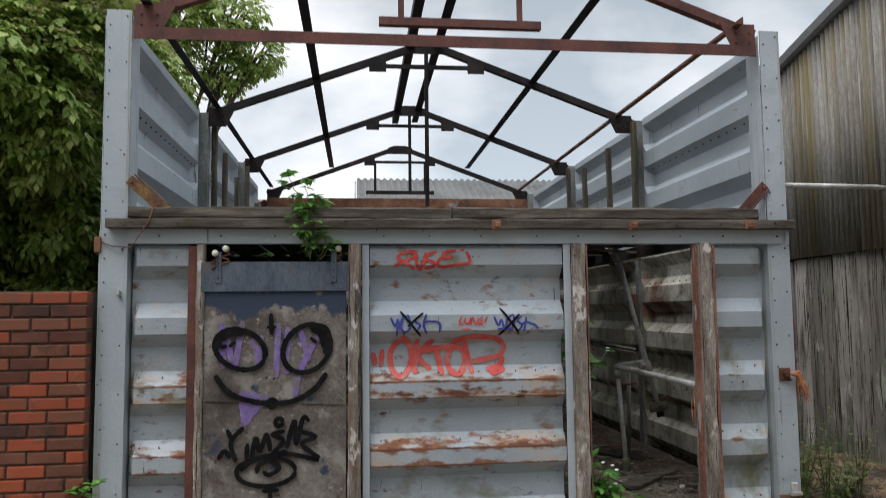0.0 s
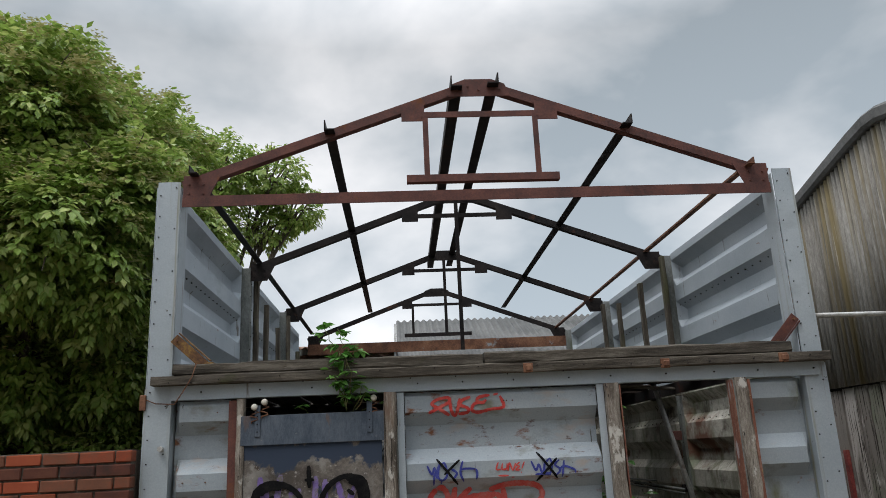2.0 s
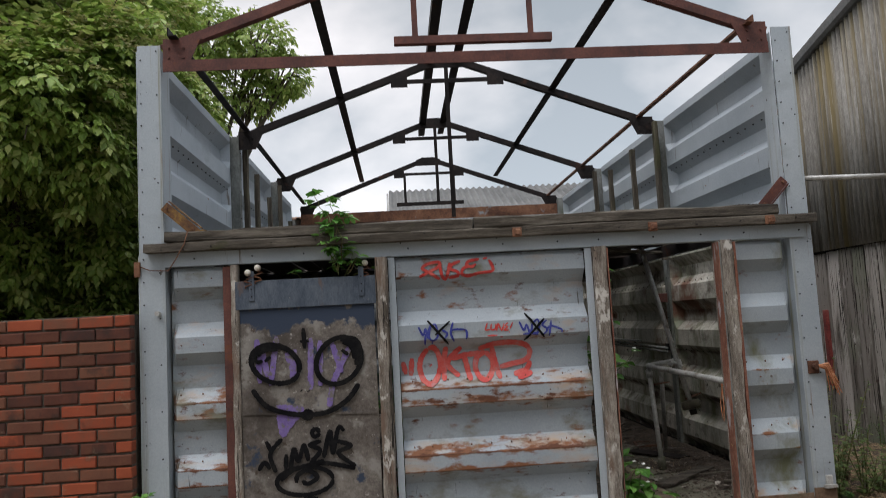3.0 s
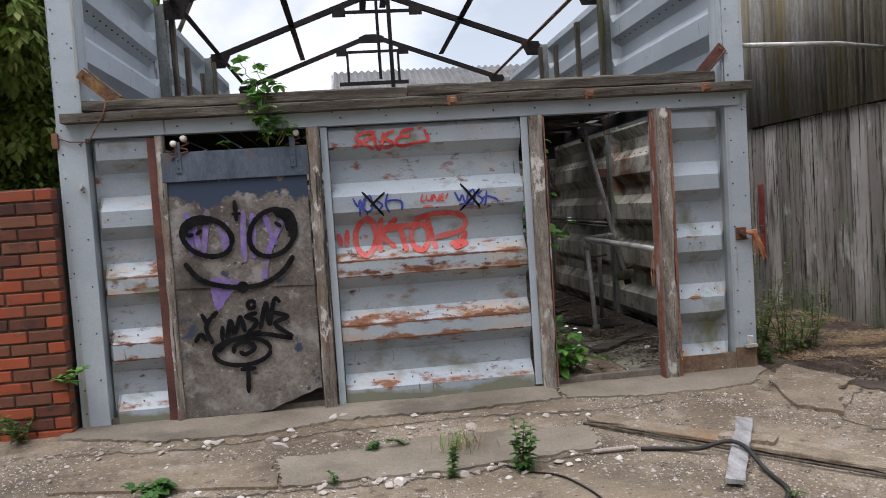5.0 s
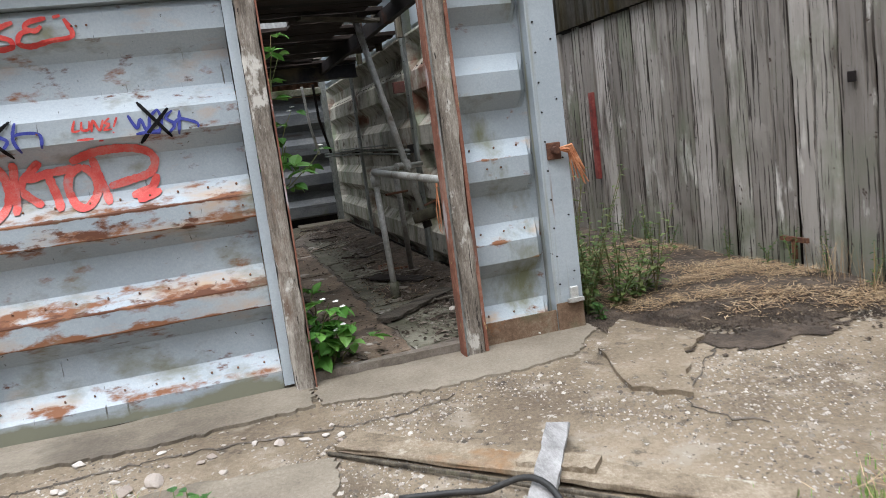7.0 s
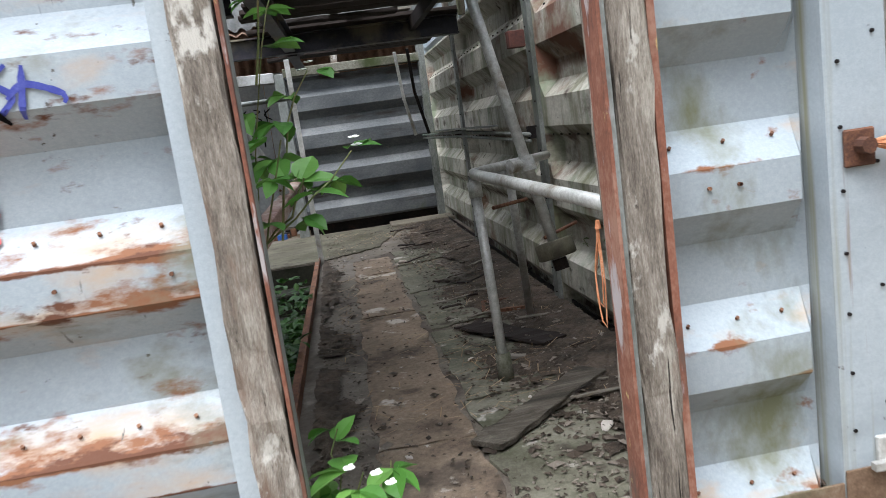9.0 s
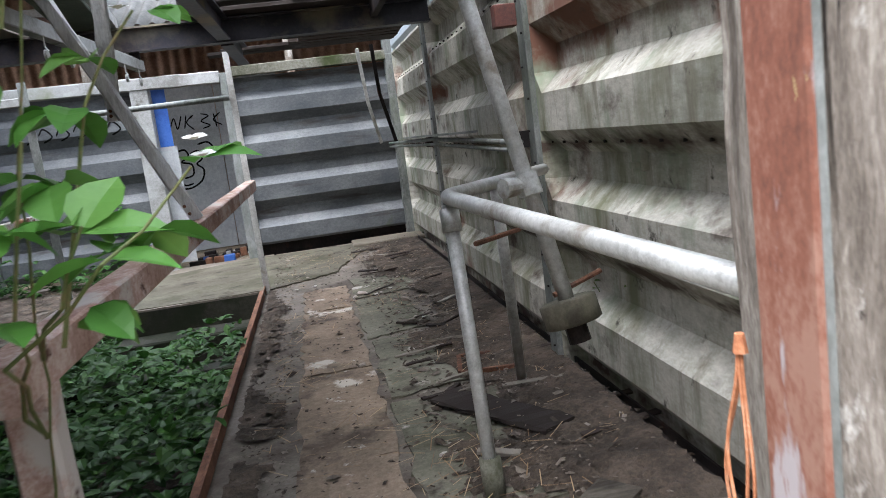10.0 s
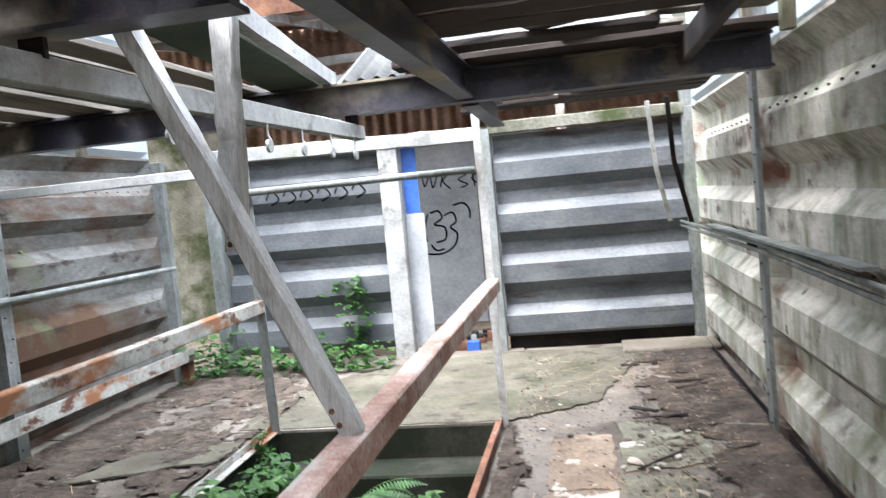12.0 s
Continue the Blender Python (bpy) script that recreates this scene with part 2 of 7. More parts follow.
M_PIPE = mat("galvanised_pipe", [(0.324, 0.314, 0.291), (0.494, 0.494, 0.475), (0.665, 0.665, 0.646)], 5, 45, 0.45, 0.3, 0.15, 0.002, layers=[((0.19, 0.151, 0.105), 4, 0.58, 0.7, (1, 1, 1), ())])
M_WHITE_WOOD = mat("flaking_white_timber", [(0.185, 0.18, 0.168), (0.292, 0.292, 0.281), (0.381, 0.381, 0.377)], 4, 38, 0.8, 0, 0.5, 0.006, layers=[((0.0898, 0.0785, 0.0617), 5, 0.6, 0.7, (1, 1, 1), ()), ((0.157, 0.168, 0.101), 2, 0.6, 0.78, (1, 1, 1), ())])
M_CONC = mat("yard_concrete", [(0.111, 0.0823, 0.057), (0.19, 0.148, 0.101), (0.28, 0.223, 0.16)], 1.3, 55, 0.92, 0, 1.0, 0.02, layers=[((0.29, 0.245, 0.19), 5.5, 0.55, 0.66, (1, 1, 1), ()), ((0.062, 0.05, 0.037), 7.5, 0.6, 0.69, (1, 1, 1), ()), ((0.0757, 0.0602, 0.0435), 0.9, 0.54, 0.7, (1, 1, 1), ()), ((0.378, 0.343, 0.302), 30, 0.60, 0.66, (1, 1, 1), ()), ((0.0441, 0.0348, 0.0261), 22, 0.62, 0.70, (1, 1, 1), ())])
M_SLAB = mat("smooth_concrete", [(0.124, 0.102, 0.0765), (0.191, 0.161, 0.123), (0.257, 0.222, 0.175)], 1.6, 70, 0.9, 0, 0.35, 0.006, layers=[((0.0864, 0.072, 0.0576), 1.2, 0.54, 0.7, (1, 1, 1), ()), ((0.259, 0.248, 0.23), 42, 0.66, 0.72, (1, 1, 1), ())])
M_FLOOR = mat("dirty_concrete_floor", [(0.0852, 0.068, 0.054), (0.14, 0.117, 0.094), (0.21, 0.182, 0.155)], 1.5, 32, 0.85, 0, 0.6, 0.012, layers=[((0.0501, 0.04, 0.032), 1.7, 0.53, 0.68, (1, 1, 1), ()), ((0.28, 0.25, 0.22), 6, 0.62, 0.72, (1, 1, 1), ())])
M_REDFLOOR = mat("red_screed_floor", [(0.112, 0.0795, 0.056), (0.207, 0.153, 0.11), (0.302, 0.235, 0.174)], 2.2, 36, 0.85, 0, 0.4, 0.006, layers=[((0.0672, 0.0515, 0.0403), 2.6, 0.53, 0.66, (1, 1, 1), ()), ((0.515, 0.47, 0.414), 3.4, 0.6, 0.65, (1, 1, 1), ()), ((0.448, 0.414, 0.37), 14, 0.66, 0.7, (1, 1, 1), ())])
M_DIRT = mat("dark_soil", [(0.0309, 0.0231, 0.0163), (0.064, 0.0472, 0.0355), (0.122, 0.0927, 0.069)], 6, 50, 0.95, 0, 1.0, 0.03)
M_MOSSCONC = mat("mossy_concrete", [(0.07, 0.07, 0.0455), (0.154, 0.147, 0.115), (0.252, 0.241, 0.206)], 2, 40, 0.9, 0, 0.6, 0.012, layers=[((0.035, 0.0455, 0.014), 2.2, 0.48, 0.62, (1, 1, 1), ())])
M_BRICK = mat("red_brick", [(0.0352, 0.0194, 0.0167), (0.0968, 0.0317, 0.0194), (0.15, 0.0616, 0.0352), (0.264, 0.0546, 0.0229), (0.317, 0.0792, 0.0317)], 8, 70, 0.9, 0, 0.6, 0.006, per="object", layers=[((0.0352, 0.0264, 0.0229), 3.0, 0.56, 0.68, (1, 1, 1), ()), ((0.238, 0.167, 0.114), 6.0, 0.63, 0.74, (1, 1, 1), ())])
M_MORTAR = mat("brick_mortar", [(0.0496, 0.0397, 0.031), (0.093, 0.0775, 0.062), (0.149, 0.13, 0.108)], 5, 60, 0.95, 0, 0.6, 0.008)
M_ASB = mat("old_corrugated_sheet", [(0.15, 0.14, 0.125), (0.25, 0.235, 0.21), (0.37, 0.355, 0.325)], 1.6, 30, 0.9, 0, 0.35, 0.006, (1.6, 1.6, 0.3), layers=[((0.2, 0.16, 0.085), 1.6, 0.49, 0.66, (4, 4, 0.12), ()), ((0.085, 0.077, 0.064), 2.2, 0.52, 0.66, (5, 5, 0.14), ()), ((0.56, 0.53, 0.48), 2.6, 0.62, 0.74, (5, 5, 0.2), ())])
M_ROOF = mat("grey_corrugated_roof", [(0.084, 0.084, 0.0819), (0.126, 0.126, 0.122), (0.168, 0.166, 0.16)], 1.6, 20, 0.9, 0, 0.3, 0.006)
M_ROOF_IN = mat("brown_roof_lining", [(0.158, 0.0936, 0.0648), (0.288, 0.18, 0.13), (0.432, 0.288, 0.216)], 2, 20, 0.9, 0, 0.3, 0.006)
M_BARK = mat("bark", [(0.045, 0.035, 0.025), (0.10, 0.08, 0.06), (0.17, 0.14, 0.11)], 8, 60, 0.95, 0, 0.8, 0.01)
M_LEAF = mat("leaf", [(0.12, 0.2, 0.035), (0.28, 0.4, 0.085), (0.5, 0.54, 0.19)], 3, 30, 0.42, 0, 0, per="island", translucent=0.4)
M_BRAMBLE = mat("bramble_leaf", [(0.05, 0.15, 0.025), (0.10, 0.26, 0.045), (0.2, 0.38, 0.09)], 4, 30, 0.45, 0, 0, per="island", translucent=0.3)
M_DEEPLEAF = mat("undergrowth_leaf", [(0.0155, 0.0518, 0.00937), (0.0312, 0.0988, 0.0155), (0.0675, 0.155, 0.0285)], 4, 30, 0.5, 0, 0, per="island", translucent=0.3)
M_WEED = mat("dusty_weed_leaf", [(0.0575, 0.103, 0.0287), (0.115, 0.179, 0.0483), (0.23, 0.262, 0.0978)], 4, 30, 0.6, 0, 0, per="island", translucent=0.3)
M_CRACK = mat("crack_soil", [(0.06, 0.05, 0.04), (0.11, 0.092, 0.075), (0.19, 0.16, 0.13)], 9, 60, 0.95, 0, 1.0, 0.02)
M_YELLOWLEAF = mat("fading_blossom", [(0.36, 0.34, 0.12), (0.5, 0.47, 0.22), (0.6, 0.56, 0.36)], 8, 60, 0.7, 0, 0, per="island", translucent=0.2)


M_OXIDE = mat("flaking_orange_red_steel", [(0.11, 0.042, 0.028), (0.19, 0.073, 0.045), (0.27, 0.145, 0.105)], 5, 50, 0.85, 0, 0.5, 0.005, (1, 1, 0.5), [((0.1, 0.06, 0.045), 6, 0.58, 0.68, (1, 1, 0.4), ()), ((0.34, 0.3, 0.3), 7, 0.6, 0.65, (2, 2, 0.5), ()), ((0.4, 0.3, 0.14), 16, 0.66, 0.69, (1.5, 1.5, 0.6), ())])
# Mossy pit concrete, with the pit's shade put into its near-black colour.
M_PITCONC = mat("shaded_pit_concrete", [(0.00918, 0.00977, 0.00551), (0.0199, 0.0199, 0.0124), (0.0398, 0.0382, 0.0262)], 2, 40, 0.9, 0, 0.6, 0.012, layers=[((0.0107, 0.0138, 0.00496), 2.6, 0.47, 0.6, (1, 1, 1), ()), ((0.0214, 0.0245, 0.0096), 7, 0.6, 0.68, (1, 1, 1), ())])
M_WHITE_RUST = mat("flaking_white_rail", [(0.2, 0.19, 0.165), (0.33, 0.32, 0.29), (0.46, 0.45, 0.41)], 5, 50, 0.8, 0, 0.4, 0.004, layers=[((0.26, 0.115, 0.055), 4, 0.5, 0.58, (1, 0.5, 1), ()), ((0.11, 0.05, 0.03), 9, 0.57, 0.64, (1, 0.5, 1), ())])


M_TANCONC = mat("mossy_tan_concrete", [(0.0546, 0.0468, 0.0328), (0.0897, 0.0803, 0.0569), (0.133, 0.121, 0.0897)], 2.2, 34, 0.92, 0, 0.5, 0.008, layers=[((0.0468, 0.0484, 0.0265), 1.8, 0.52, 0.68, (1, 1, 1), ()), ((0.0312, 0.025, 0.0195), 5, 0.56, 0.68, (1, 1, 1), ())])
M_MOSSFLOOR = mat("stained_mossy_floor", [(0.085, 0.08, 0.056), (0.15, 0.142, 0.105), (0.22, 0.21, 0.165)], 2.4, 34, 0.9, 0, 0.45, 0.008, layers=[((0.055, 0.06, 0.032), 1.8, 0.53, 0.66, (1, 1, 1), ()), ((0.045, 0.036, 0.028), 4.5, 0.57, 0.68, (1, 1, 1), ()), ((0.42, 0.39, 0.35), 5, 0.63, 0.68, (1, 1, 1), ())])
M_GALV_EDGE = mat("edge_rusted_sheet", [(0.29, 0.33, 0.362), (0.338, 0.38, 0.412), (0.395, 0.435, 0.46)], 1.3, 90, 0.5, 0.1, 0.06, 0.002, (1, 1, 1),
                  [((0.25, 0.28, 0.3), 1.4, 0.56, 0.78, (0.7, 0.7, 2.4), ()), ((0.42, 0.33, 0.25), 7.0, 0.62, 0.8, (0.7, 1, 1.2), ((0.54, 0.07, 0.12), (0.98, 0.06, 0.09), (0.1, 0.05, 0.16))),
                   ((0.2, 0.085, 0.04), 11.0, 0.62, 0.71, (0.7, 1, 1.1), ((0.509, 0.014, 0.16), (0.946, 0.012, 0.14), (0.404, 0.01, 0.15), (0.08, 0.03, 0.14))), ((0.16, 0.165, 0.1), 3.0, 0.55, 0.7, (1, 1, 0.6), ((0.3, 0.3, 0.1),))])
M_POST_GALV = mat("stained_galvanised_post", [(0.32, 0.365, 0.4), (0.37, 0.415, 0.45), (0.43, 0.475, 0.505)], 1.3, 90, 0.5, 0.1, 0.08, 0.002, (1, 1, 1),
                  [((0.26, 0.29, 0.31), 1.6, 0.54, 0.76, (1, 1, 1.6), ()), ((0.24, 0.235, 0.16), 3.0, 0.55, 0.7, (5, 5, 0.12), ((0.3, 0.7, 0.05),)), ((0.2, 0.12, 0.07), 4.0, 0.64, 0.72, (5, 5, 0.15), ()), ((0.1, 0.09, 0.08), 24, 0.68, 0.72, (1, 1, 1), ())])
M_FOOT = mat("rusty_mossy_steel", [(0.1, 0.058, 0.035), (0.17, 0.11, 0.07), (0.25, 0.2, 0.15)], 4, 50, 0.85, 0, 0.4, 0.004, layers=[((0.12, 0.125, 0.075), 3, 0.5, 0.66, (1, 1, 1), ()), ((0.24, 0.1, 0.04), 5, 0.58, 0.68, (1, 1, 1), ())])


# ---- building blocks ----
PLACE = {}


def thing(name, at, label, category, group="", kind=""):
    ob = new(name)
    ob.location = at
    ob.empty_display_size = 0.1
    PLACE[ob.name] = Matrix.Translation(at)
    return tagged(ob, label, category, group, kind)


def mesh_of(name, bm, material):
    me = bpy.data.meshes.new(name)
    bm.normal_update()
    bm.to_mesh(me)
    bm.free()
    for m in material if isinstance(material, (list, tuple)) else [material]:
        me.materials.append(m)
    return me


def part(name, bm, material, parent, label="", smooth=False):
    """One mesh object, built in world metres, under a thing or a part."""
    me = mesh_of(name, bm, material)
    if smooth:
        me.polygons.foreach_set("use_smooth", [True] * len(me.polygons))
    ob = new(name, me)
    ob.parent = parent
    ob.matrix_parent_inverse = PLACE.get(parent.name, Matrix()).inverted()
    if name in ("bolts", "stalk", "nails"):
        tagged(ob, kind="stuff")
    return tagged(ob, label) if label else ob


def solo(name, bm, material, label, category, group="", kind="", smooth=False):
    """A thing that is one mesh, its origin at the foot of its middle."""
    me = mesh_of(name, bm, material)
    if smooth:
        me.polygons.foreach_set("use_smooth", [True] * len(me.polygons))
    return tagged(new(name, me), label, category, group, kind)


def box(bm, x0, x1, y0, y1, z0, z1, bevel=0.0):
    vs = [bm.verts.new((x, y, z)) for x in (x0, x1) for y in (y0, y1) for z in (z0, z1)]
    fs = [bm.faces.new([vs[i] for i in q]) for q in ((0, 1, 3, 2), (4, 6, 7, 5), (0, 4, 5, 1), (2, 3, 7, 6), (0, 2, 6, 4), (1, 5, 7, 3))]
    if bevel:
        es = list({e for f in fs for e in f.edges})
        bmesh.ops.bevel(bm, geom=es, offset=bevel, segments=1, affect="EDGES")
    return bm


def axes(a, b, up=(0, 0, 1)):
    d = (Vector(b) - Vector(a)).normalized()
    u = Vector(up) - d * d.dot(Vector(up))
    if u.length < 1e-3:
        u = Vector((0, 1, 0)) - d * d.y
    u.normalize()
    return d, u, d.cross(u)


def bar(bm, a, b, w, h, up=(0, 0, 1), bevel=0.0, cuts=0, jitter=0.0, seed=0):
    """A beam from a to b, w wide and h high, with worn edges where cuts and jitter are given."""
    a, b = Vector(a), Vector(b)
    d, u, s = axes(a, b, up)
    n = cuts + 1
    c = min(bevel, w * 0.4, h * 0.4)
    prof = [(-w / 2, -h / 2), (w / 2, -h / 2), (w / 2, h / 2), (-w / 2, h / 2)] if not c else [
        (-w / 2 + c, -h / 2), (w / 2 - c, -h / 2), (w / 2, -h / 2 + c), (w / 2, h / 2 - c), (w / 2 - c, h / 2), (-w / 2 + c, h / 2), (-w / 2, h / 2 - c), (-w / 2, -h / 2 + c)]
    rnd = random.Random(seed)
    rings = []
    for i in range(n + 1):
        p = a.lerp(b, i / n)
        rings.append([bm.verts.new(p + s * (x + rnd.uniform(-jitter, jitter)) + u * (y + rnd.uniform(-jitter, jitter))) for x, y in prof])
    k = len(prof)
    for i in range(n):
        for j in range(k):
            bm.faces.new((rings[i][j], rings[i][(j + 1) % k], rings[i + 1][(j + 1) % k], rings[i + 1][j]))
    bm.faces.new(rings[0][::-1])
    bm.faces.new(rings[-1])
    return bm


def tube(bm, pts, r, seg=10, cap=True):
    """A round pipe or cable through points; r may be a list."""
    pts = [Vector(p) for p in pts]
    rs = r if isinstance(r, (list, tuple)) else [r] * len(pts)
    rings, u = [], None
    for i, p in enumerate(pts):
        d = (pts[min(i + 1, len(pts) - 1)] - pts[max(i - 1, 0)]).normalized()
        if u is None:
            u = d.orthogonal().normalized()
        u = (u - d * d.dot(u)).normalized()
        v = d.cross(u)
        rings.append([bm.verts.new(p + (u * math.cos(t) + v * math.sin(t)) * rs[i]) for t in (2 * math.pi * j / seg for j in range(seg))])
    for i in range(len(rings) - 1):
        for j in range(seg):
            bm.faces.new((rings[i][j], rings[i][(j + 1) % seg], rings[i + 1][(j + 1) % seg], rings[i + 1][j]))
    if cap:
        bm.faces.new(rings[0][::-1])
        bm.faces.new(rings[-1])
    return bm


def angle_iron(bm, a, b, w, t=0.008, up=(0, 0, 1), flip=1):
    """An L section from a to b: one leg along up, one across."""
    d, u, s = axes(a, b, up)
    s = s * flip
    a, b = Vector(a), Vector(b)
    prof = [(0, 0), (w, 0), (w, t), (t, t), (t, w), (0, w)]
    rings = [[bm.verts.new(p + s * x + u * y) for x, y in prof] for p in (a, b)]
    for j in range(6):
        bm.faces.new((rings[0][j], rings[0][(j + 1) % 6], rings[1][(j + 1) % 6], rings[1][j]))
    bm.faces.new(rings[0])
    bm.faces.new(rings[1][::-1])
    bmesh.ops.recalc_face_normals(bm, faces=bm.faces)
    return bm


def plate(bm, corners, n, t=0.008):
    """A flat plate with the given outline, t thick along n."""
    n = Vector(n) * t
    lo = [bm.verts.new(Vector(c)) for c in corners]
    hi = [bm.verts.new(Vector(c) + n) for c in corners]
    bm.faces.new(lo)
    bm.faces.new(hi[::-1])
    for i in range(len(lo)):
        j = (i + 1) % len(lo)
        bm.faces.new((lo[j], lo[i], hi[i], hi[j]))
    bmesh.ops.recalc_face_normals(bm, faces=bm.faces)
    return bm


def bolt(bm, p, n, r=0.011, h=0.008):
    r = r * 0.62
    n = Vector(n)
    u = n.orthogonal().normalized()
    v = n.cross(u)
    lo = [bm.verts.new(Vector(p) + (u * math.cos(t) + v * math.sin(t)) * r) for t in (math.pi / 3 * i for i in range(6))]
    hi = [bm.verts.new(w.co * 1.0 + n * h) for w in lo]
    bm.faces.new(hi)
    for i in range(6):
        bm.faces.new((lo[i], lo[(i + 1) % 6], hi[(i + 1) % 6], hi[i]))


# ---- pressed steel panels: broad horizontal ribs ----
PITCH, DEEP = 0.437, 0.085
KNOTS = [(0.0, 0.0), (0.105, 0.0), (0.199, DEEP), (0.352, DEEP), (0.437, 0.0)]


def rib(z, rise=0.0):
    """How far the sheet lies behind its outer crest at height z."""
    k = (z - rise - 1.278) % PITCH
    for (z0, d0), (z1, d1) in zip(KNOTS, KNOTS[1:]):
        if k <= z1:
            return d0 + (d1 - d0) * (k - z0) / (z1 - z0)
    return 0.0


def rib_heights(z0, z1, rise=0.0):
    zs = {round(z0, 4), round(z1, 4)}
    for k in range(-6, 8):
        for zk, _ in KNOTS[:-1]:
            z = rise + 1.278 + k * PITCH + zk
            if z0 < z < z1:
                zs.add(round(z, 4))
    return sorted(zs)


def rib_panel(bm, origin, along, inward, length, z0, z1, ends=(0.0, 0.0), t=0.004, dents=0.004, seed=0, steps=14, rise=0.0):
    """A ribbed sheet: origin is its outer lower corner line, ends are the lengths over which the ribs are pressed flat."""
    o, al, inn = Vector(origin), Vector(along), Vector(inward)
    us = sorted({0.0, length, *(length * i / steps for i in range(steps + 1)), *([ends[0]] if ends[0] else []), *([length - ends[1]] if ends[1] else [])})
    zs = rib_heights(z0, z1, rise)
    grids = []
    for off in (0.0, t):
        rows = []
        for z in zs:
            row = []
            for u in us:
                k = 1.0
                if ends[0] and u < ends[0]:
                    k = u / ends[0]
                if ends[1] and length - u < ends[1]:
                    k = min(k, (length - u) / ends[1])
                d = DEEP + (rib(z, rise) - DEEP) * k
                dn = noise.noise(Vector((u * 2.3 + seed, z * 3.1, seed * 1.7))) * dents * (0 if u in (0.0, length) else 1)
                row.append(bm.verts.new(o + al * u + inn * (d + off + dn) + Vector((0, 0, z))))
            rows.append(row)
        grids.append(rows)
    for g in grids:
        for i in range(len(zs) - 1):
            for j in range(len(us) - 1):
                bm.faces.new((g[i][j], g[i][j + 1], g[i + 1][j + 1], g[i + 1][j]))
    a, b = grids
    for i in range(len(zs) - 1):
        for j in (0, len(us) - 1):
            bm.faces.new((a[i][j], a[i + 1][j], b[i + 1][j], b[i][j]))
    for j in range(len(us) - 1):
        for i in (0, len(zs) - 1):
            bm.faces.new((a[i][j], a[i][j + 1], b[i][j + 1], b[i][j]))
    bmesh.ops.recalc_face_normals(bm, faces=bm.faces)
    return bm


# ---- ground ----
def ground_z(x, y):
    z = -0.03 - 0.075 * min(max((4.9 - y) / 1.3, 0), 1) - 0.03 * min(max((3.4 - y) / 3, 0), 1)
    return z + 0.012 * noise.noise(Vector((x * 1.1, y * 1.1, 3.0))) + 0.006 * noise.noise(Vector((x * 4.0, y * 4.0, 8.0)))


def spread(a, b, step, far):
    fine = [a + step * i for i in range(int((b - a) / step) + 1)]
    lo = [a - far * (i / 14) ** 3 for i in range(14, 0, -1)]
    hi = [b + far * (i / 14) ** 3 for i in range(1, 15)]
    return lo + fine + hi


FX0, FX1, FY0, FY1 = -1.6, 3.0, 5.04, 12.44
gxs, gys = spread(-4.0, 6.0, 0.08, 400), spread(-1.2, 8.0, 0.08, 400)
gxs, gys = sorted({*gxs, FX0, FX1}), sorted({*gys, FY0, FY1})
bm = bmesh.new()
gv = [[bm.verts.new((x, y, ground_z(x, y))) for x in gxs] for y in gys]
for i in range(len(gys) - 1):
    for j in range(len(gxs) - 1):
        if FX0 <= gxs[j] and gxs[j + 1] <= FX1 and FY0 <= gys[i] and gys[i + 1] <= FY1:
            continue
        bm.faces.new((gv[i][j], gv[i][j + 1], gv[i + 1][j + 1], gv[i + 1][j]))
solo("ground", bm, M_CONC, "worn grey-brown concrete yard full of chips and cracks", "ground", kind="structure")


def slab(bm, corners, top, thick=0.06, seed=0, n=6):
    """A broken-edged slab: the outline is roughened between its corners."""
    rnd = random.Random(seed)
    outline = []
    for (x0, y0), (x1, y1) in zip(corners, corners[1:] + corners[:1]):
        for i in range(n):
            k = i / n
            j = 0.0 if i == 0 else 0.018
            outline.append((x0 + (x1 - x0) * k + rnd.uniform(-j, j), y0 + (y1 - y0) * k + rnd.uniform(-j, j)))
    def zt(x, y):
        return top(x, y) if callable(top) else top
    up = [bm.verts.new((x, y, zt(x, y))) for x, y in outline]
    dn = [bm.verts.new((x + rnd.uniform(-0.01, 0.01), y + rnd.uniform(-0.01, 0.01), zt(x, y) - thick)) for x, y in outline]
    bm.faces.new(up)
    for i in range(len(up)):
        j = (i + 1) % len(up)
        bm.faces.new((up[j], up[i], dn[i], dn[j]))
    bmesh.ops.recalc_face_normals(bm, faces=bm.faces)
    return bm
# ---- floor inside the shed, with the pit ----
PX0, PX1, PY0, PY1, PZ = 0.0, 1.385, 5.3, 10.35, -0.75
bm = bmesh.new()
slab(bm, [(PX1, 5.04), (3.0, 5.04), (3.0, 12.44), (PX1 + 0.07, 12.44)], 0.02, 0.22, 0, 1)
box(bm, FX0, PX1 + 0.05, PY1, 12.44, -0.2, 0.028)
box(bm, FX0, PX0, 5.04, PY1, -0.2, 0.02)
box(bm, PX0, PX1, 5.04, PY0, -0.2, 0.02)
solo("floor", bm, M_FLOOR, "dirty damp concrete floor strewn with debris", "floor", kind="structure")
pit = thing("inspection_pit", (0.7, 8.0, PZ), "sunken concrete pit with mossy steps and undergrowth", "pit", kind="structure")
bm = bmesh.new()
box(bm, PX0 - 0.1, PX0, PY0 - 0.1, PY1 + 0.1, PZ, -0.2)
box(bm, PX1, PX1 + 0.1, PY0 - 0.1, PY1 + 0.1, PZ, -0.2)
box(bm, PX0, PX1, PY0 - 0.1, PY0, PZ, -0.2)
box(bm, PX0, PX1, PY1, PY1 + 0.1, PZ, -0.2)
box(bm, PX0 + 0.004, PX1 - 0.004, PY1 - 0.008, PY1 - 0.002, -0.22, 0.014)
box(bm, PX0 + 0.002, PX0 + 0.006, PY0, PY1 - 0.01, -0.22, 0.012)
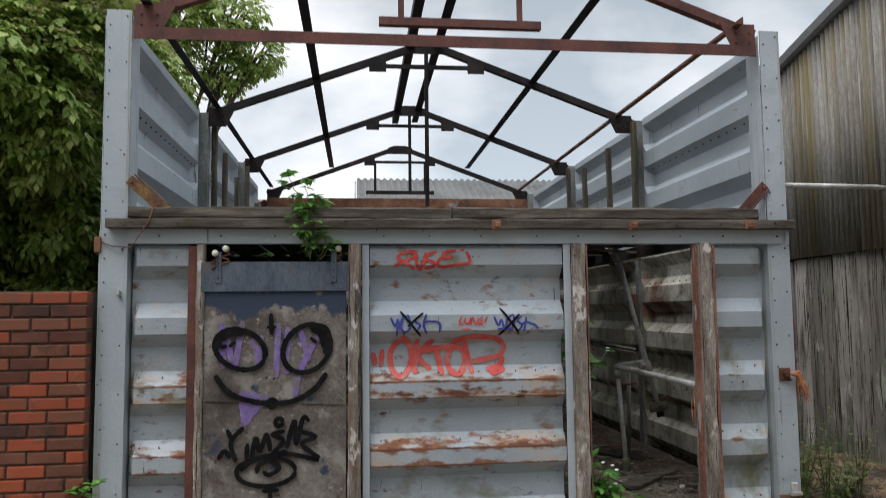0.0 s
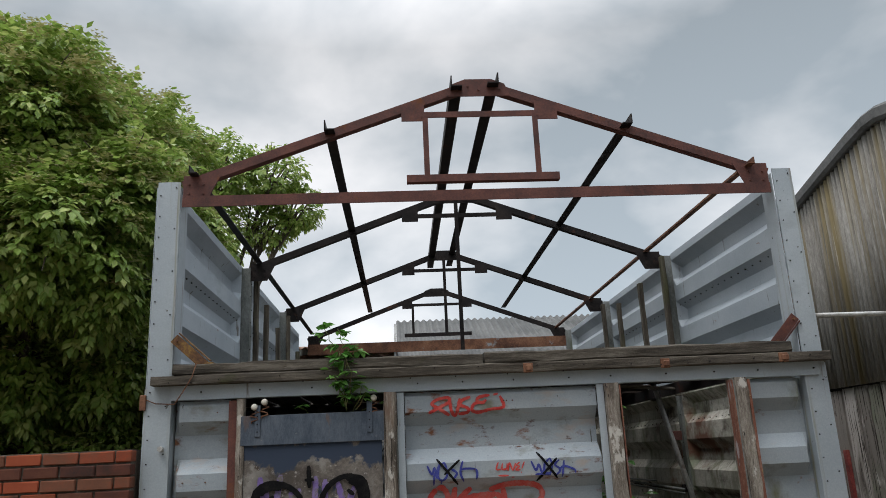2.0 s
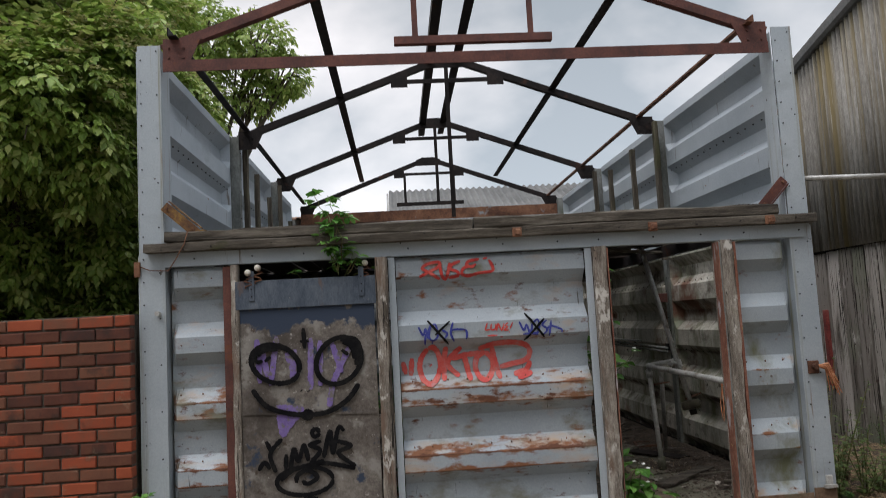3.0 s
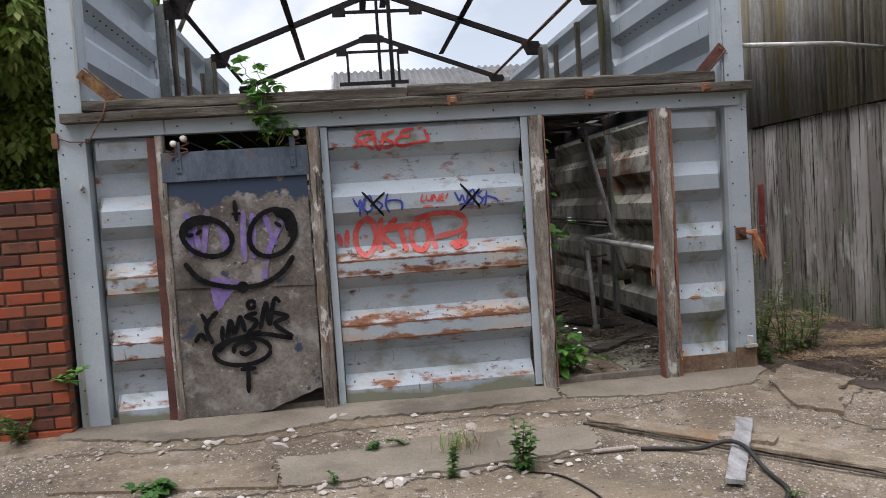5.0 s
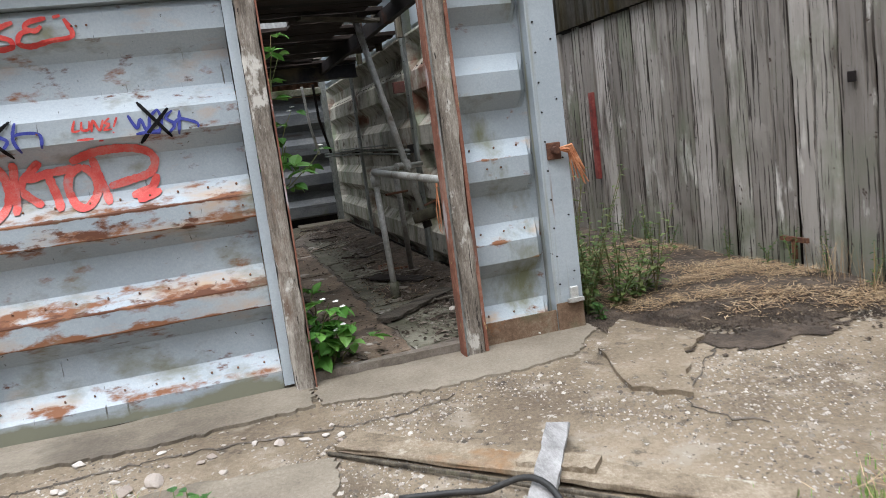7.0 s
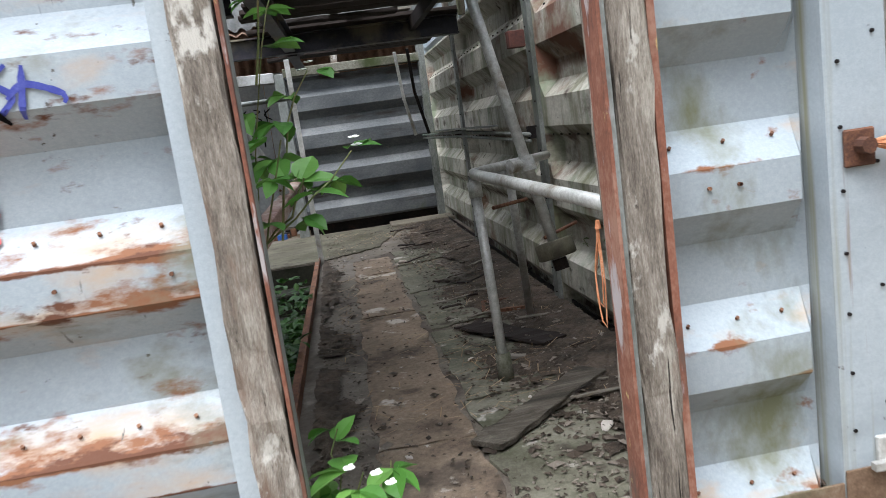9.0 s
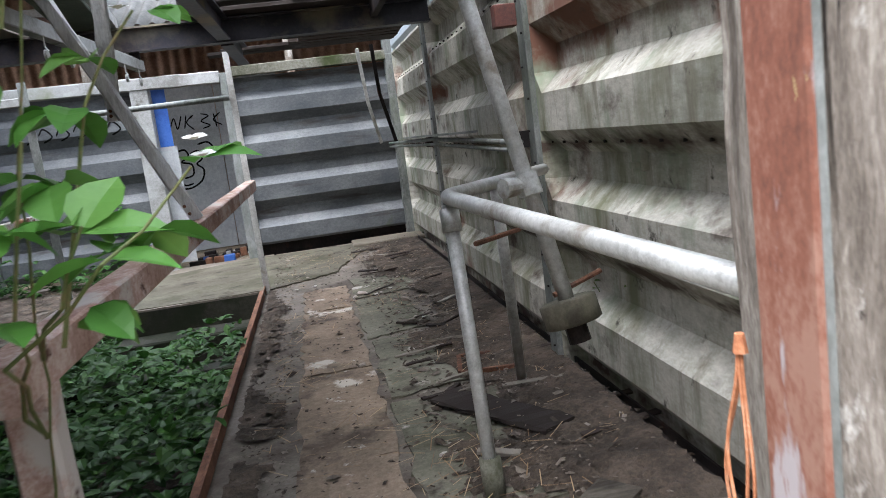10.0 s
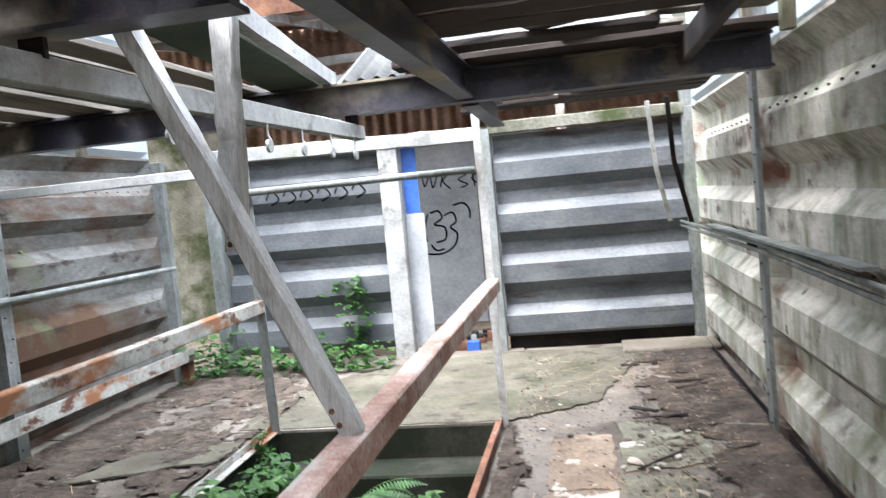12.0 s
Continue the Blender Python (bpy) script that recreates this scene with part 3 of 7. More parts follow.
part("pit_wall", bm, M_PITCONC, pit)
part("pit_floor", box(bmesh.new(), PX0 - 0.1, PX1 + 0.1, PY0 - 0.1, PY1 + 0.1, PZ - 0.1, PZ), M_DIRT, pit)
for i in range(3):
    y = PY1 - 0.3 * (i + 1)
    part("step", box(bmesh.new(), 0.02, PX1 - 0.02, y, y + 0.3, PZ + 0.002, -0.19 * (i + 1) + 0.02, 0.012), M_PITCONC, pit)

# ---- front wall ----
F = 5.03
front = thing("wall_front", (0.7, F, 0), "grey-blue ribbed steel shed front with rust and graffiti", "wall", kind="structure")


def corner_post(x0, x1, name="corner_post"):
    bm = bmesh.new()
    inner = x1 if x0 < 0 else x0
    box(bm, x0, x1, F - 0.012, F - 0.002, -0.04, 1.94)
    box(bm, x0 + 0.012, x1 - 0.006, F - 0.010, F, 1.94, 3.395)
    for x in (x0, x1 - 0.008):
        box(bm, x + 0.001, x + 0.007, F, F + 0.17, -0.03, 3.36)
    ob = part(name, bm, M_POST_GALV, front, "bolted galvanised corner post")
    bm = bmesh.new()
    for i in range(22):
        z = 0.08 + i * 0.153
        bolt(bm, (x0 + 0.035, F - 0.012, z), (0, -1, 0), 0.008, 0.006)
        if i % 2:
            bolt(bm, (x1 - 0.035, F - 0.012, z + 0.06), (0, -1, 0), 0.008, 0.006)
    part("bolts", bm, M_DARK, ob)
    return ob


corner_post(-1.63, -1.455)
corner_post(2.868, 3.03)
panels = []
for x0, x1, m, ends, sd in ((-1.445, -1.075, M_GALV_RUST, (0.045, 0), 1), (0.085, 1.39, M_GALV_RUST, (0, 0), 2), (2.436, 2.866, M_GALV_EDGE, (0, 0.06), 3)):
    bm = rib_panel(bmesh.new(), (x0, F, 0), (1, 0, 0), (0, 1, 0), x1 - x0, -0.02, 1.85, ends, seed=sd)
    panels.append(part("ribbed_panel", bm, m, front))
    bm = bmesh.new()
    rnd = random.Random(sd)
    for zc in (1.0, 0.56, 0.12):
        for i in range(int((x1 - x0) / 0.13)):
            bolt(bm, (x0 + 0.07 + i * 0.13 + rnd.uniform(-0.01, 0.01), F + rib(zc) - 0.004, zc), (0, -0.7, 0.7), 0.008, 0.008)
    for i in range(int((x1 - x0) / 0.3) + 2):
        bolt(bm, (rnd.uniform(x0 + 0.06, x1 - 0.05), F + rib(1.33) - 0.001, rnd.choice((1.33, 1.77, 0.9))), (0, -1, 0), 0.008, 0.008)
    part("bolts", bm, M_RUST, panels[-1])
for x0, x1, z1 in ((2.438, 2.864, 0.10), (2.87, 3.028, 0.13)):
    part("foot_plate", box(bmesh.new(), x0, x1, F - 0.02, F - 0.013, -0.04, z1, 0.002), M_FOOT, front, "rusty mossy plate at the wall foot")
# flanges beside the big panel
part("flange", box(bmesh.new(), 0.035, 0.08, F - 0.02, F + 0.09, -0.02, 1.85), M_GALV, front)
bm = box(bmesh.new(), 1.392, 1.44, F - 0.02, F - 0.012, 0.0, 1.853)
box(bm, 1.434, 1.44, F - 0.012, F + 0.09, 0.0, 1.853)
part("flange", bm, M_GALV, front)
# header channel, lintel timbers
bm = box(bmesh.new(), -1.45, 2.97, F - 0.03, F - 0.022, 1.857, 1.95)
box(bm, -1.45, 2.97, F - 0.022, F + 0.06, 1.942, 1.95)
box(bm, -1.45, 2.97, F - 0.022, F + 0.06, 1.857, 1.863)
part("header_channel", bm, M_GALV, front)
lintel = thing("timber_lintel", (0.7, F, 1.95), "two stacked weathered grey-brown timber beams with moss", "beam")
bm = bar(bmesh.new(), (-1.57, F - 0.02, 1.982), (3.03, F - 0.02, 1.982), 0.16, 0.062, (0, 0, 1), 0.006, 26, 0.0035, 3)
part("lower_beam", bm, M_BEAM, lintel)
bm = bar(bmesh.new(), (-1.44, F + 0.0, 2.052), (0.62, F, 2.05), 0.15, 0.074, (0, 0, 1), 0.01, 14, 0.006, 5)
part("upper_beam", bm, M_BEAM, lintel)
bm = bar(bmesh.new(), (0.635, F + 0.005, 2.055), (2.78, F + 0.005, 2.058), 0.15, 0.078, (0, 0, 1), 0.01, 15, 0.006, 6)
part("upper_beam", bm, M_BEAM, lintel)
# jambs
def jamb(a, b, w, d, m, label, cuts=14, j=0.004, sd=1):
    bm = bar(bmesh.new(), a, b, w, d, (0, 1, 0), 0.008, cuts, j, sd)
    return part("jamb", bm, m, front, label)
jamb((-0.995, F - 0.01, -0.02), (-0.995, F - 0.01, 1.85), 0.05, 0.08, M_TIMBER, "weathered timber jamb", sd=2)
jamb((-0.018, F - 0.02, -0.03), (-0.015, F - 0.02, 1.853), 0.085, 0.10, M_TIMBER, "weathered timber jamb", sd=3)
jamb((1.487, F - 0.03, -0.045), (1.487, F - 0.03, 1.855), 0.088, 0.10, M_TIMBER, "weathered timber jamb", 24, 0.006, sd=4)
jamb((2.365, F - 0.03, -0.035), (2.365, F - 0.03, 1.855), 0.09, 0.155, M_TIMBER, "weathered timber jamb", 18, 0.006, sd=5)
part("flange", box(bmesh.new(), 1.536, 1.542, F - 0.05, F + 0.03, -0.03, 1.84), M_STANCHION, front)
part("flange", box(bmesh.new(), 2.3065, 2.317, F - 0.112, F - 0.03, -0.03, 1.84), M_STANCHION, front)
for x0, x1, y0, y1 in ((-1.073, -1.022, F - 0.03, F - 0.022), (2.298, 2.306, F - 0.115, F - 0.03), (2.413, 2.431, F - 0.1, F + 0.0), (1.535, 1.543, F - 0.076, F - 0.052)):
    part("angle_iron", box(bmesh.new(), x0, x1, y0, y1, -0.03, 1.84), M_OXIDE if x0 > 0 else M_RED, front, "flaking red-brown angle iron")

# ---- side walls and back wall ----
FRAMES = (F + 0.06, 7.5, 9.95, 12.4)
wall_r = thing("wall_right", (3.0, 8.7, 0), "ribbed steel side wall with cream and green stains", "wall", kind="structure")
wall_l = thing("wall_left", (-1.55, 8.7, 0), "ribbed steel side wall, blue-grey and stained", "wall", kind="structure")
for wall, ox, inn in ((wall_r, 3.025, -1), (wall_l, -1.605, 1)):
    for i in range(3):
        y0, y1 = FRAMES[i] + (0.06 if i else 0.1), FRAMES[i + 1] - 0.06
        if wall is wall_l and i == 2:
            y1 = 11.85
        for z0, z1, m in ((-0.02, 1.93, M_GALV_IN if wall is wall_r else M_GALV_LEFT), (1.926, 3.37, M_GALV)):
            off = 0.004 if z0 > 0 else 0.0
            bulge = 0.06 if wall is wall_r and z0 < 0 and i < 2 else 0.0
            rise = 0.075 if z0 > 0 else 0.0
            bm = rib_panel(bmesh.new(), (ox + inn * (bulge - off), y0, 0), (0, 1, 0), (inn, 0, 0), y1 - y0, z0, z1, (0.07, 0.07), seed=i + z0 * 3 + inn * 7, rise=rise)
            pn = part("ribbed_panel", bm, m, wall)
            bm = bmesh.new()
            for k in range(int((y1 - y0) / 0.14)):
                for zc in ((1.66, 0.99) if z0 < 0 else (2.82,)):
                    bolt(bm, (ox + inn * (rib(zc, rise) + 0.004 + bulge), y0 + 0.12 + k * 0.14, zc), (inn, 0, 0), 0.009, 0.01)
            part("bolts", bm, M_DARK, pn)
    for i, y in enumerate(FRAMES):
        if i == 0 or (wall is wall_l and i == 3):
            continue
        bm = bmesh.new()
        xf = ox + inn * 0.17
        box(bm, min(xf, xf - inn * 0.008), max(xf, xf - inn * 0.008), y - 0.04, y + 0.04, 0.0, 3.37)
        for yy in (-0.047, 0.04):
            box(bm, min(ox, xf), max(ox, xf), y + yy, y + yy + 0.007, 0.0, 3.36)
        st = part("stanchion", bm, M_STANCHION, wall)
        bm = bmesh.new()
        for k in range(24):
            bolt(bm, (xf, y + (0.02 if k % 2 else -0.02), 0.1 + k * 0.135), (inn, 0, 0), 0.008, 0.007)
        part("bolts", bm, M_DARK, st)
    # timber uprights bolted to the upper wall
    ups = (7.38, 8.15, 9.1, 9.78) if wall is wall_r else (7.62, 8.2, 9.05, 9.85, 10.8)
    for k, y in enumerate(ups):
        x = ox + inn * 0.205
        top = (3.33, 3.22, 3.17, 3.3)[k % 4] if wall is wall_r else (3.33, 3.12, 3.0, 3.3, 2.95)[k]
        lean = 0.03 * math.sin(k * 2.4)
        bm = bar(bmesh.new(), (x, y, 1.9), (x, y + lean, top), 0.065, 0.05, (1, 0, 0), 0.006, 8, 0.004, k)
        part("upright", bm, M_POST, wall, "dark weathered timber upright")
# blue-painted end post of the left wall
part("end_post", box(bmesh.new(), -1.6, -1.43, 11.86, 11.93, 0, 1.9, 0.004), M_STANCHION, wall_l)

B = 12.4
back = thing("wall_back", (0.7, B, 0), "ribbed steel end wall streaked with rust, doorway open", "wall", kind="structure")
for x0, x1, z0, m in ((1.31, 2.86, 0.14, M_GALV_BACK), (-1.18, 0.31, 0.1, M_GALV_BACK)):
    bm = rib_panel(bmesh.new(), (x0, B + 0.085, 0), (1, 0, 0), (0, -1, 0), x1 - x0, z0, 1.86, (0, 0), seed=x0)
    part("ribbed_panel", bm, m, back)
for x0, x1, z1, m in ((1.19, 1.3, 1.92, M_STANCHION), (0.32, 0.49, 1.94, M_WHITE_WOOD), (2.865, 2.99, 1.93, M_STANCHION), (-1.32, -1.19, 1.7, M_STANCHION)):
    part("post", box(bmesh.new(), x0, x1, B - 0.06, B + 0.05, 0.02, z1, 0.004), m, back)
part("top_rail", bar(bmesh.new(), (-1.45, B - 0.02, 1.93), (1.19, B - 0.02, 1.885), 0.1, 0.12, bevel=0.008, cuts=16, jitter=0.004), M_WHITE_WOOD, back, "flaking white timber rail")
part("top_rail", bar(bmesh.new(), (1.3, B - 0.02, 1.92), (2.865, B - 0.02, 1.92), 0.1, 0.1, bevel=0.008, cuts=12, jitter=0.004), M_MOSSCONC, back, "mossy grey timber rail")
# Near-black strip, added to give the gap under the panel its shade.
part("kick_board", box(bmesh.new(), 1.31, 2.86, B + 0.1, B + 0.12, 0.0, 0.17), M_DARK, back, "near-black strip standing in for the shade in the gap")
part("sill", box(bmesh.new(), 2.25, 2.99, B - 0.42, B - 0.02, 0.02, 0.06, 0.01), M_SLAB, back, "concrete sill")

# ---- roof trusses ----
AX, AZ, EZ, EL, ER = 0.71, 4.115, 3.36, -1.44, 2.84


def truss(y, m, style, label):
    AZ, EZ = (4.105, 3.35) if style == "tie" else (4.095, 3.33)
    t = thing("roof_truss", (AX, y, EZ), label, "truss", "roof trusses")
    for sx, xe in ((-1, EL), (1, ER)):
        a, b = (xe, y, EZ - 0.01), (AX + sx * 0.03, y, AZ)
        part("rafter", angle_iron(bmesh.new(), a, b, 0.066, 0.009, (0, 0, 1), sx), m, t)
        gx = AX + sx * 0.585
        gz = AZ - 0.77 * 0.585 / 2.14
        bm = plate(bmesh.new(), [(gx + sx * 0.0, y - 0.012, gz + 0.03), (gx - sx * 0.17, y - 0.012, gz + 0.09), (gx - sx * 0.17, y - 0.012, gz - 0.065), (gx + sx * 0.0, y - 0.012, gz - 0.065)], (0, -1, 0))
        part("gusset", bm, m, t)
        bm = plate(bmesh.new(), [(xe - sx * -0.0, y - 0.012, EZ + 0.085), (xe - sx * 0.26, y - 0.012, EZ + 0.09), (xe - sx * 0.17, y - 0.012, EZ - 0.1), (xe, y - 0.012, EZ - 0.1)], (0, -1, 0))
        gp = part("gusset", bm, m, t)
        bm = bmesh.new()
        for i in range(4):
            bolt(bm, (xe - sx * (0.04 + 0.1 * (i % 2)), y - 0.02, EZ - 0.05 + 0.07 * (i // 2)), (0, -1, 0), 0.013, 0.012)
        part("bolts", bm, m, gp)
    bm = plate(bmesh.new(), [(AX - 0.24, y - 0.012, AZ - 0.08), (AX - 0.2, y - 0.012, AZ + 0.02), (AX - 0.1, y - 0.012, AZ + 0.06), (AX + 0.1, y - 0.012, AZ + 0.06), (AX + 0.2, y - 0.012, AZ + 0.02), (AX + 0.24, y - 0.012, AZ - 0.08)], (0, -1, 0))
    ap = part("ridge_plate", bm, m, t)
    bm = bmesh.new()
    for i in range(5):
        bolt(bm, (AX - 0.16 + 0.08 * i, y - 0.02, AZ - 0.03 + 0.03 * (i % 2)), (0, -1, 0), 0.012, 0.012)
    part("bolts", bm, m, ap)
    part("collar", box(bmesh.new(), AX - 0.44, AX + 0.44, y - 0.024, y - 0.014, 3.855, 3.9), m, t)
    if style == "tie":
        bm = box(bmesh.new(), EL, ER, y - 0.032, y - 0.022, 3.2, 3.28)
        box(bm, EL, ER, y - 0.022, y + 0.04, 3.27, 3.28)
        part("tie", bm, m, t)
    if style in ("tie", "frame"):
        for x in (AX - 0.41, AX + 0.41):
            part("hanger", box(bmesh.new(), x - 0.02, x + 0.02, y - 0.034, y - 0.025, 3.39, 3.87), m, t)
        bm = box(bmesh.new(), AX - 0.56, AX + 0.56, y - 0.036, y - 0.026, 3.345, 3.4)
        box(bm, AX - 0.56, AX + 0.56, y - 0.026, y + 0.02, 3.345, 3.355)
        part("hung_bar", bm, m, t)
    else:
        part("hanger", box(bmesh.new(), AX - 0.03, AX + 0.01, y - 0.034, y - 0.025, 2.45 if y < 8 else 3.0, AZ), m, t)
    return t


truss(F, M_RED, "tie", "red oxide steel truss with bolted gusset plates")
truss(7.5, M_DARK, "mid", "dark rusted steel truss with bolted gusset plates")
truss(9.95, M_DARK, "mid", "dark rusted steel truss with bolted gusset plates")
truss(B, M_DARK, "frame", "dark rusted steel truss above the end wall")
part_b = thing("eaves_beam", (AX, B, 3.1), "rusty brown steel beam across the end bay", "beam")
bm = box(bmesh.new(), EL, ER, B - 0.05, B - 0.04, 3.1, 3.27)
box(bm, EL, ER, B - 0.04, B + 0.05, 3.26, 3.27)
part("web", bm, M_RUST, part_b)
for x, y1, w, m, dz in ((-1.39, 12.3, 0.06, M_DARK, 0.02), (-0.44, 12.2, 0.075, M_DARK, 0.0), (0.50, 10.6, 0.085, M_DARK, 0.0), (0.86, 10.6, 0.085, M_DARK, 0.0), (1.84, 12.2, 0.075, M_DARK, 0.0), (2.72, 12.5, 0.05, M_RUST, -0.03)):
    z = AZ - abs(x - AX) * (AZ - EZ) / 2.14 + 0.035 + dz
    bm = bmesh.new()
    angle_iron(bm, (x, F - 0.09, z), (x, y1, z), w, 0.009, (0, 0, 1), 1 if x < AX else -1)
    solo("purlin", bm, m, "thin steel purlin resting on the roof trusses", "purlin", "purlins")

# ---- loft: joists and broken deck ----
def joist(a, b, h, w, m, label):
    """An I-section joist."""
    t = thing("steel_joist", Vector(a).lerp(Vector(b), 0.5) - Vector((0, 0, h / 2)), label, "joist", "loft joists")
    d, u, s = axes(a, b)
    for nm, off, ww, hh in (("flange", h / 2 - 0.006, w, 0.012), ("flange", -h / 2 + 0.006, w, 0.012), ("web", 0, 0.008, h - 0.024)):
        part(nm, bar(bmesh.new(), Vector(a) + u * off, Vector(b) + u * off, ww, hh), m, t)
    return t


joist((-1.46, 9.45, 1.88), (2.84, 9.45, 1.88), 0.15, 0.1, M_BLACK_BEAM, "black painted steel joist spanning the shed")
joist((1.40, 5.15, 1.885), (1.52, 9.39, 1.885), 0.14, 0.08, M_BLACK_BEAM, "black painted steel joist under the loft boards")
joist((1.525, 9.51, 1.865), (1.56, 10.4, 1.83), 0.14, 0.08, M_BLACK_BEAM, "black painted steel joist end, projecting")
joist((-1.46, 7.45, 1.88), (1.33, 7.45, 1.88), 0.15, 0.1, M_BLACK_BEAM, "black painted steel joist spanning the shed")

# ---- rear shed seen past the end wall ----
def corrugated(bm, origin, across, along, width, length, pitch, amp, n, t=0.006):
    """A wavy sheet: waves repeat along across, ridges run along."""
    o, ac, al = Vector(origin), Vector(across).normalized(), Vector(along).normalized()
    nn = Vector(n).normalized()
    k = int(width / pitch * 6)
    rows = []
    for off in (0, t):
        for s in (0, length):
            rows.append([bm.verts.new(o + ac * (width * i / k) + al * s + nn * (amp * math.sin(2 * math.pi * width * i / k / pitch) + off)) for i in range(k + 1)])
    for r0, r1 in ((0, 1), (2, 3), (0, 2), (1, 3)):
        for i in range(k):
            bm.faces.new((rows[r0][i], rows[r0][i + 1], rows[r1][i + 1], rows[r1][i]))
    bmesh.ops.recalc_face_normals(bm, faces=bm.faces)
    return bm


rear = thing("rear_shed", (3.0, 15.0, 0), "lower shed behind with a grey corrugated roof", "shed")
rise = math.atan(0.44)
al = (0, math.cos(rise), math.sin(rise))
bm = corrugated(bmesh.new(), (0.0, 12.56, 2.48), (1, 0, 0), al, 7.0, 4.75, 0.146, 0.026, (0, -math.sin(rise), math.cos(rise)))
part("roof_sheet", bm, M_ROOF, rear, "grey corrugated sheeting", True)
bm = corrugated(bmesh.new(), (0.0, 12.56, 2.42), (1, 0, 0), al, 7.0, 4.75, 0.146, 0.02, (0, -math.sin(rise), math.cos(rise)))
part("roof_lining", bm, M_ROOF_IN, rear, "brown corrugated underside", True)
part("rear_wall", corrugated(bmesh.new(), (-1.8, 14.95, -0.05), (1, 0, 0), (0, 0, 1), 8.8, 3.45, 0.146, 0.022, (0, -1, 0)), M_ROOF_IN, rear, "brown corrugated wall", True)
part("rear_wall", corrugated(bmesh.new(), (-3.6, 14.99, -0.05), (1, 0, 0), (0, 0, 1), 3.6, 3.66, 0.146, 0.022, (0, -1, 0)), M_ROOF_IN, rear, "brown corrugated wall", True)
bm = corrugated(bmesh.new(), (-3.6, 12.62, 3.25), (1, 0, 0), (0, 1, 0.148), 3.6, 2.4, 0.146, 0.02, (0, -0.148, 1))
part("roof_lining", bm, M_ROOF_IN, rear, "brown corrugated underside", True)
for x in (-2.6, -1.6, -0.7):
    part("rafter", bar(bmesh.new(), (x, 12.62, 3.18), (x, 14.9, 3.52), 0.06, 0.09), M_WHITE_WOOD, rear)
part("roof_purlin", bar(bmesh.new(), (-3.6, 13.3, 3.27), (0.0, 13.3, 3.27), 0.08, 0.05), M_WHITE_WOOD, rear)
bm = corrugated(bmesh.new(), (-1.9, 12.56, 2.42), (1, 0, 0), (0, 0.97, 0.243), 1.86, 4.2, 0.146, 0.02, (0, -0.243, 0.97))
part("roof_lining", bm, M_ROOF_IN, rear, "brown corrugated underside", True)
for yy in (13.1, 13.9):
    part("roof_purlin", bar(bmesh.new(), (-1.9, yy, 2.36 + (yy - 12.56) * 0.44), (6.9, yy, 2.36 + (yy - 12.56) * 0.44), 0.07, 0.09), M_WHITE_WOOD, rear)
part("verge_board", bar(bmesh.new(), (-0.03, 12.56, 2.40), (-0.03, 16.8, 4.27), 0.04, 0.12), M_WHITE_WOOD, rear)
part("end_wall", box(bmesh.new(), 6.9, 7.0, 12.7, 14.9, -0.05, 2.4), M_ROOF_IN, rear)
for x in (-0.1, 1.9, 4.0):
    part("prop", bar(bmesh.new(), (x, 12.62, -0.05), (x, 12.62, 2.42), 0.08, 0.08), M_TIMBER, rear)

# ---- boundary shed on the right: boards below, corrugated sheet above ----
SX = 4.7
shed = thing("boundary_shed", (SX, 6.0, 0), "old shed wall of grey boards under stained corrugated sheeting", "shed")
part("backing", box(bmesh.new(), SX + 0.06, SX + 0.12, -2.0, 11.5, -0.1, 1.98), M_DARK, shed)
bm = corrugated(bmesh.new(), (SX - 0.03, -2.0, 1.93), (0, 1, 0), (0, 0, 1), 13.4, 3.0, 0.0765, 0.017, (-1, 0, 0))
for v in bm.verts:
    if v.co.z > 3:
        v.co.z = 4.42 - 0.25 * math.sqrt((v.co.y - 6.3) ** 2 + 0.03)
part("sheeting", bm, M_ASB, shed, "stained corrugated sheeting", True)
bm = bmesh.new()
ridge = [(SX - 0.04, yy, 4.42 - 0.25 * math.sqrt((yy - 6.3) ** 2 + 0.03)) for yy in (11.4, 9.0, 7.2, 6.7, 6.4, 6.2, 5.9, 5.4, 3.0, -2.0)]
for a, b in zip(ridge, ridge[1:]):
    bar(bm, a, b, 0.14, 0.15, bevel=0.03)
part("verge_trim", bm, M_ROOF, shed, "dark rounded verge trim")
part("far_wall", box(bmesh.new(), SX + 0.1, SX + 6, 11.3, 11.4, -0.1, 3.4), M_ASB, shed)
rnd = random.Random(12)
y = -1.9
while y < 11.2:
    w = rnd.uniform(0.15, 0.25)
    lean = rnd.uniform(-0.012, 0.012)
    z0, z1 = rnd.uniform(-0.05, 0.0), rnd.uniform(1.9, 1.94)
    bm = bar(bmesh.new(), (SX + 0.02 + rnd.uniform(-0.014, 0.012), y + w / 2, z0 - 0.05), (SX + 0.02 + lean, y + w / 2 + lean, z1), w - rnd.uniform(0.012, 0.034), 0.025, (1, 0, 0), 0.004, 12, 0.005, int(y * 50))
    part("board", bm, M_FENCE, shed)
    y += w

# ---- unseen plain wall closing the yard behind the walk, added to dim the front ----
solo("wall_yard", box(bmesh.new(), -9.0, SX - 0.1, -4.2, -4.0, -0.2, 5.5), M_MOSSCONC, "plain grey unseen wall closing the yard, added to dim the shed front", "wall", kind="structure")

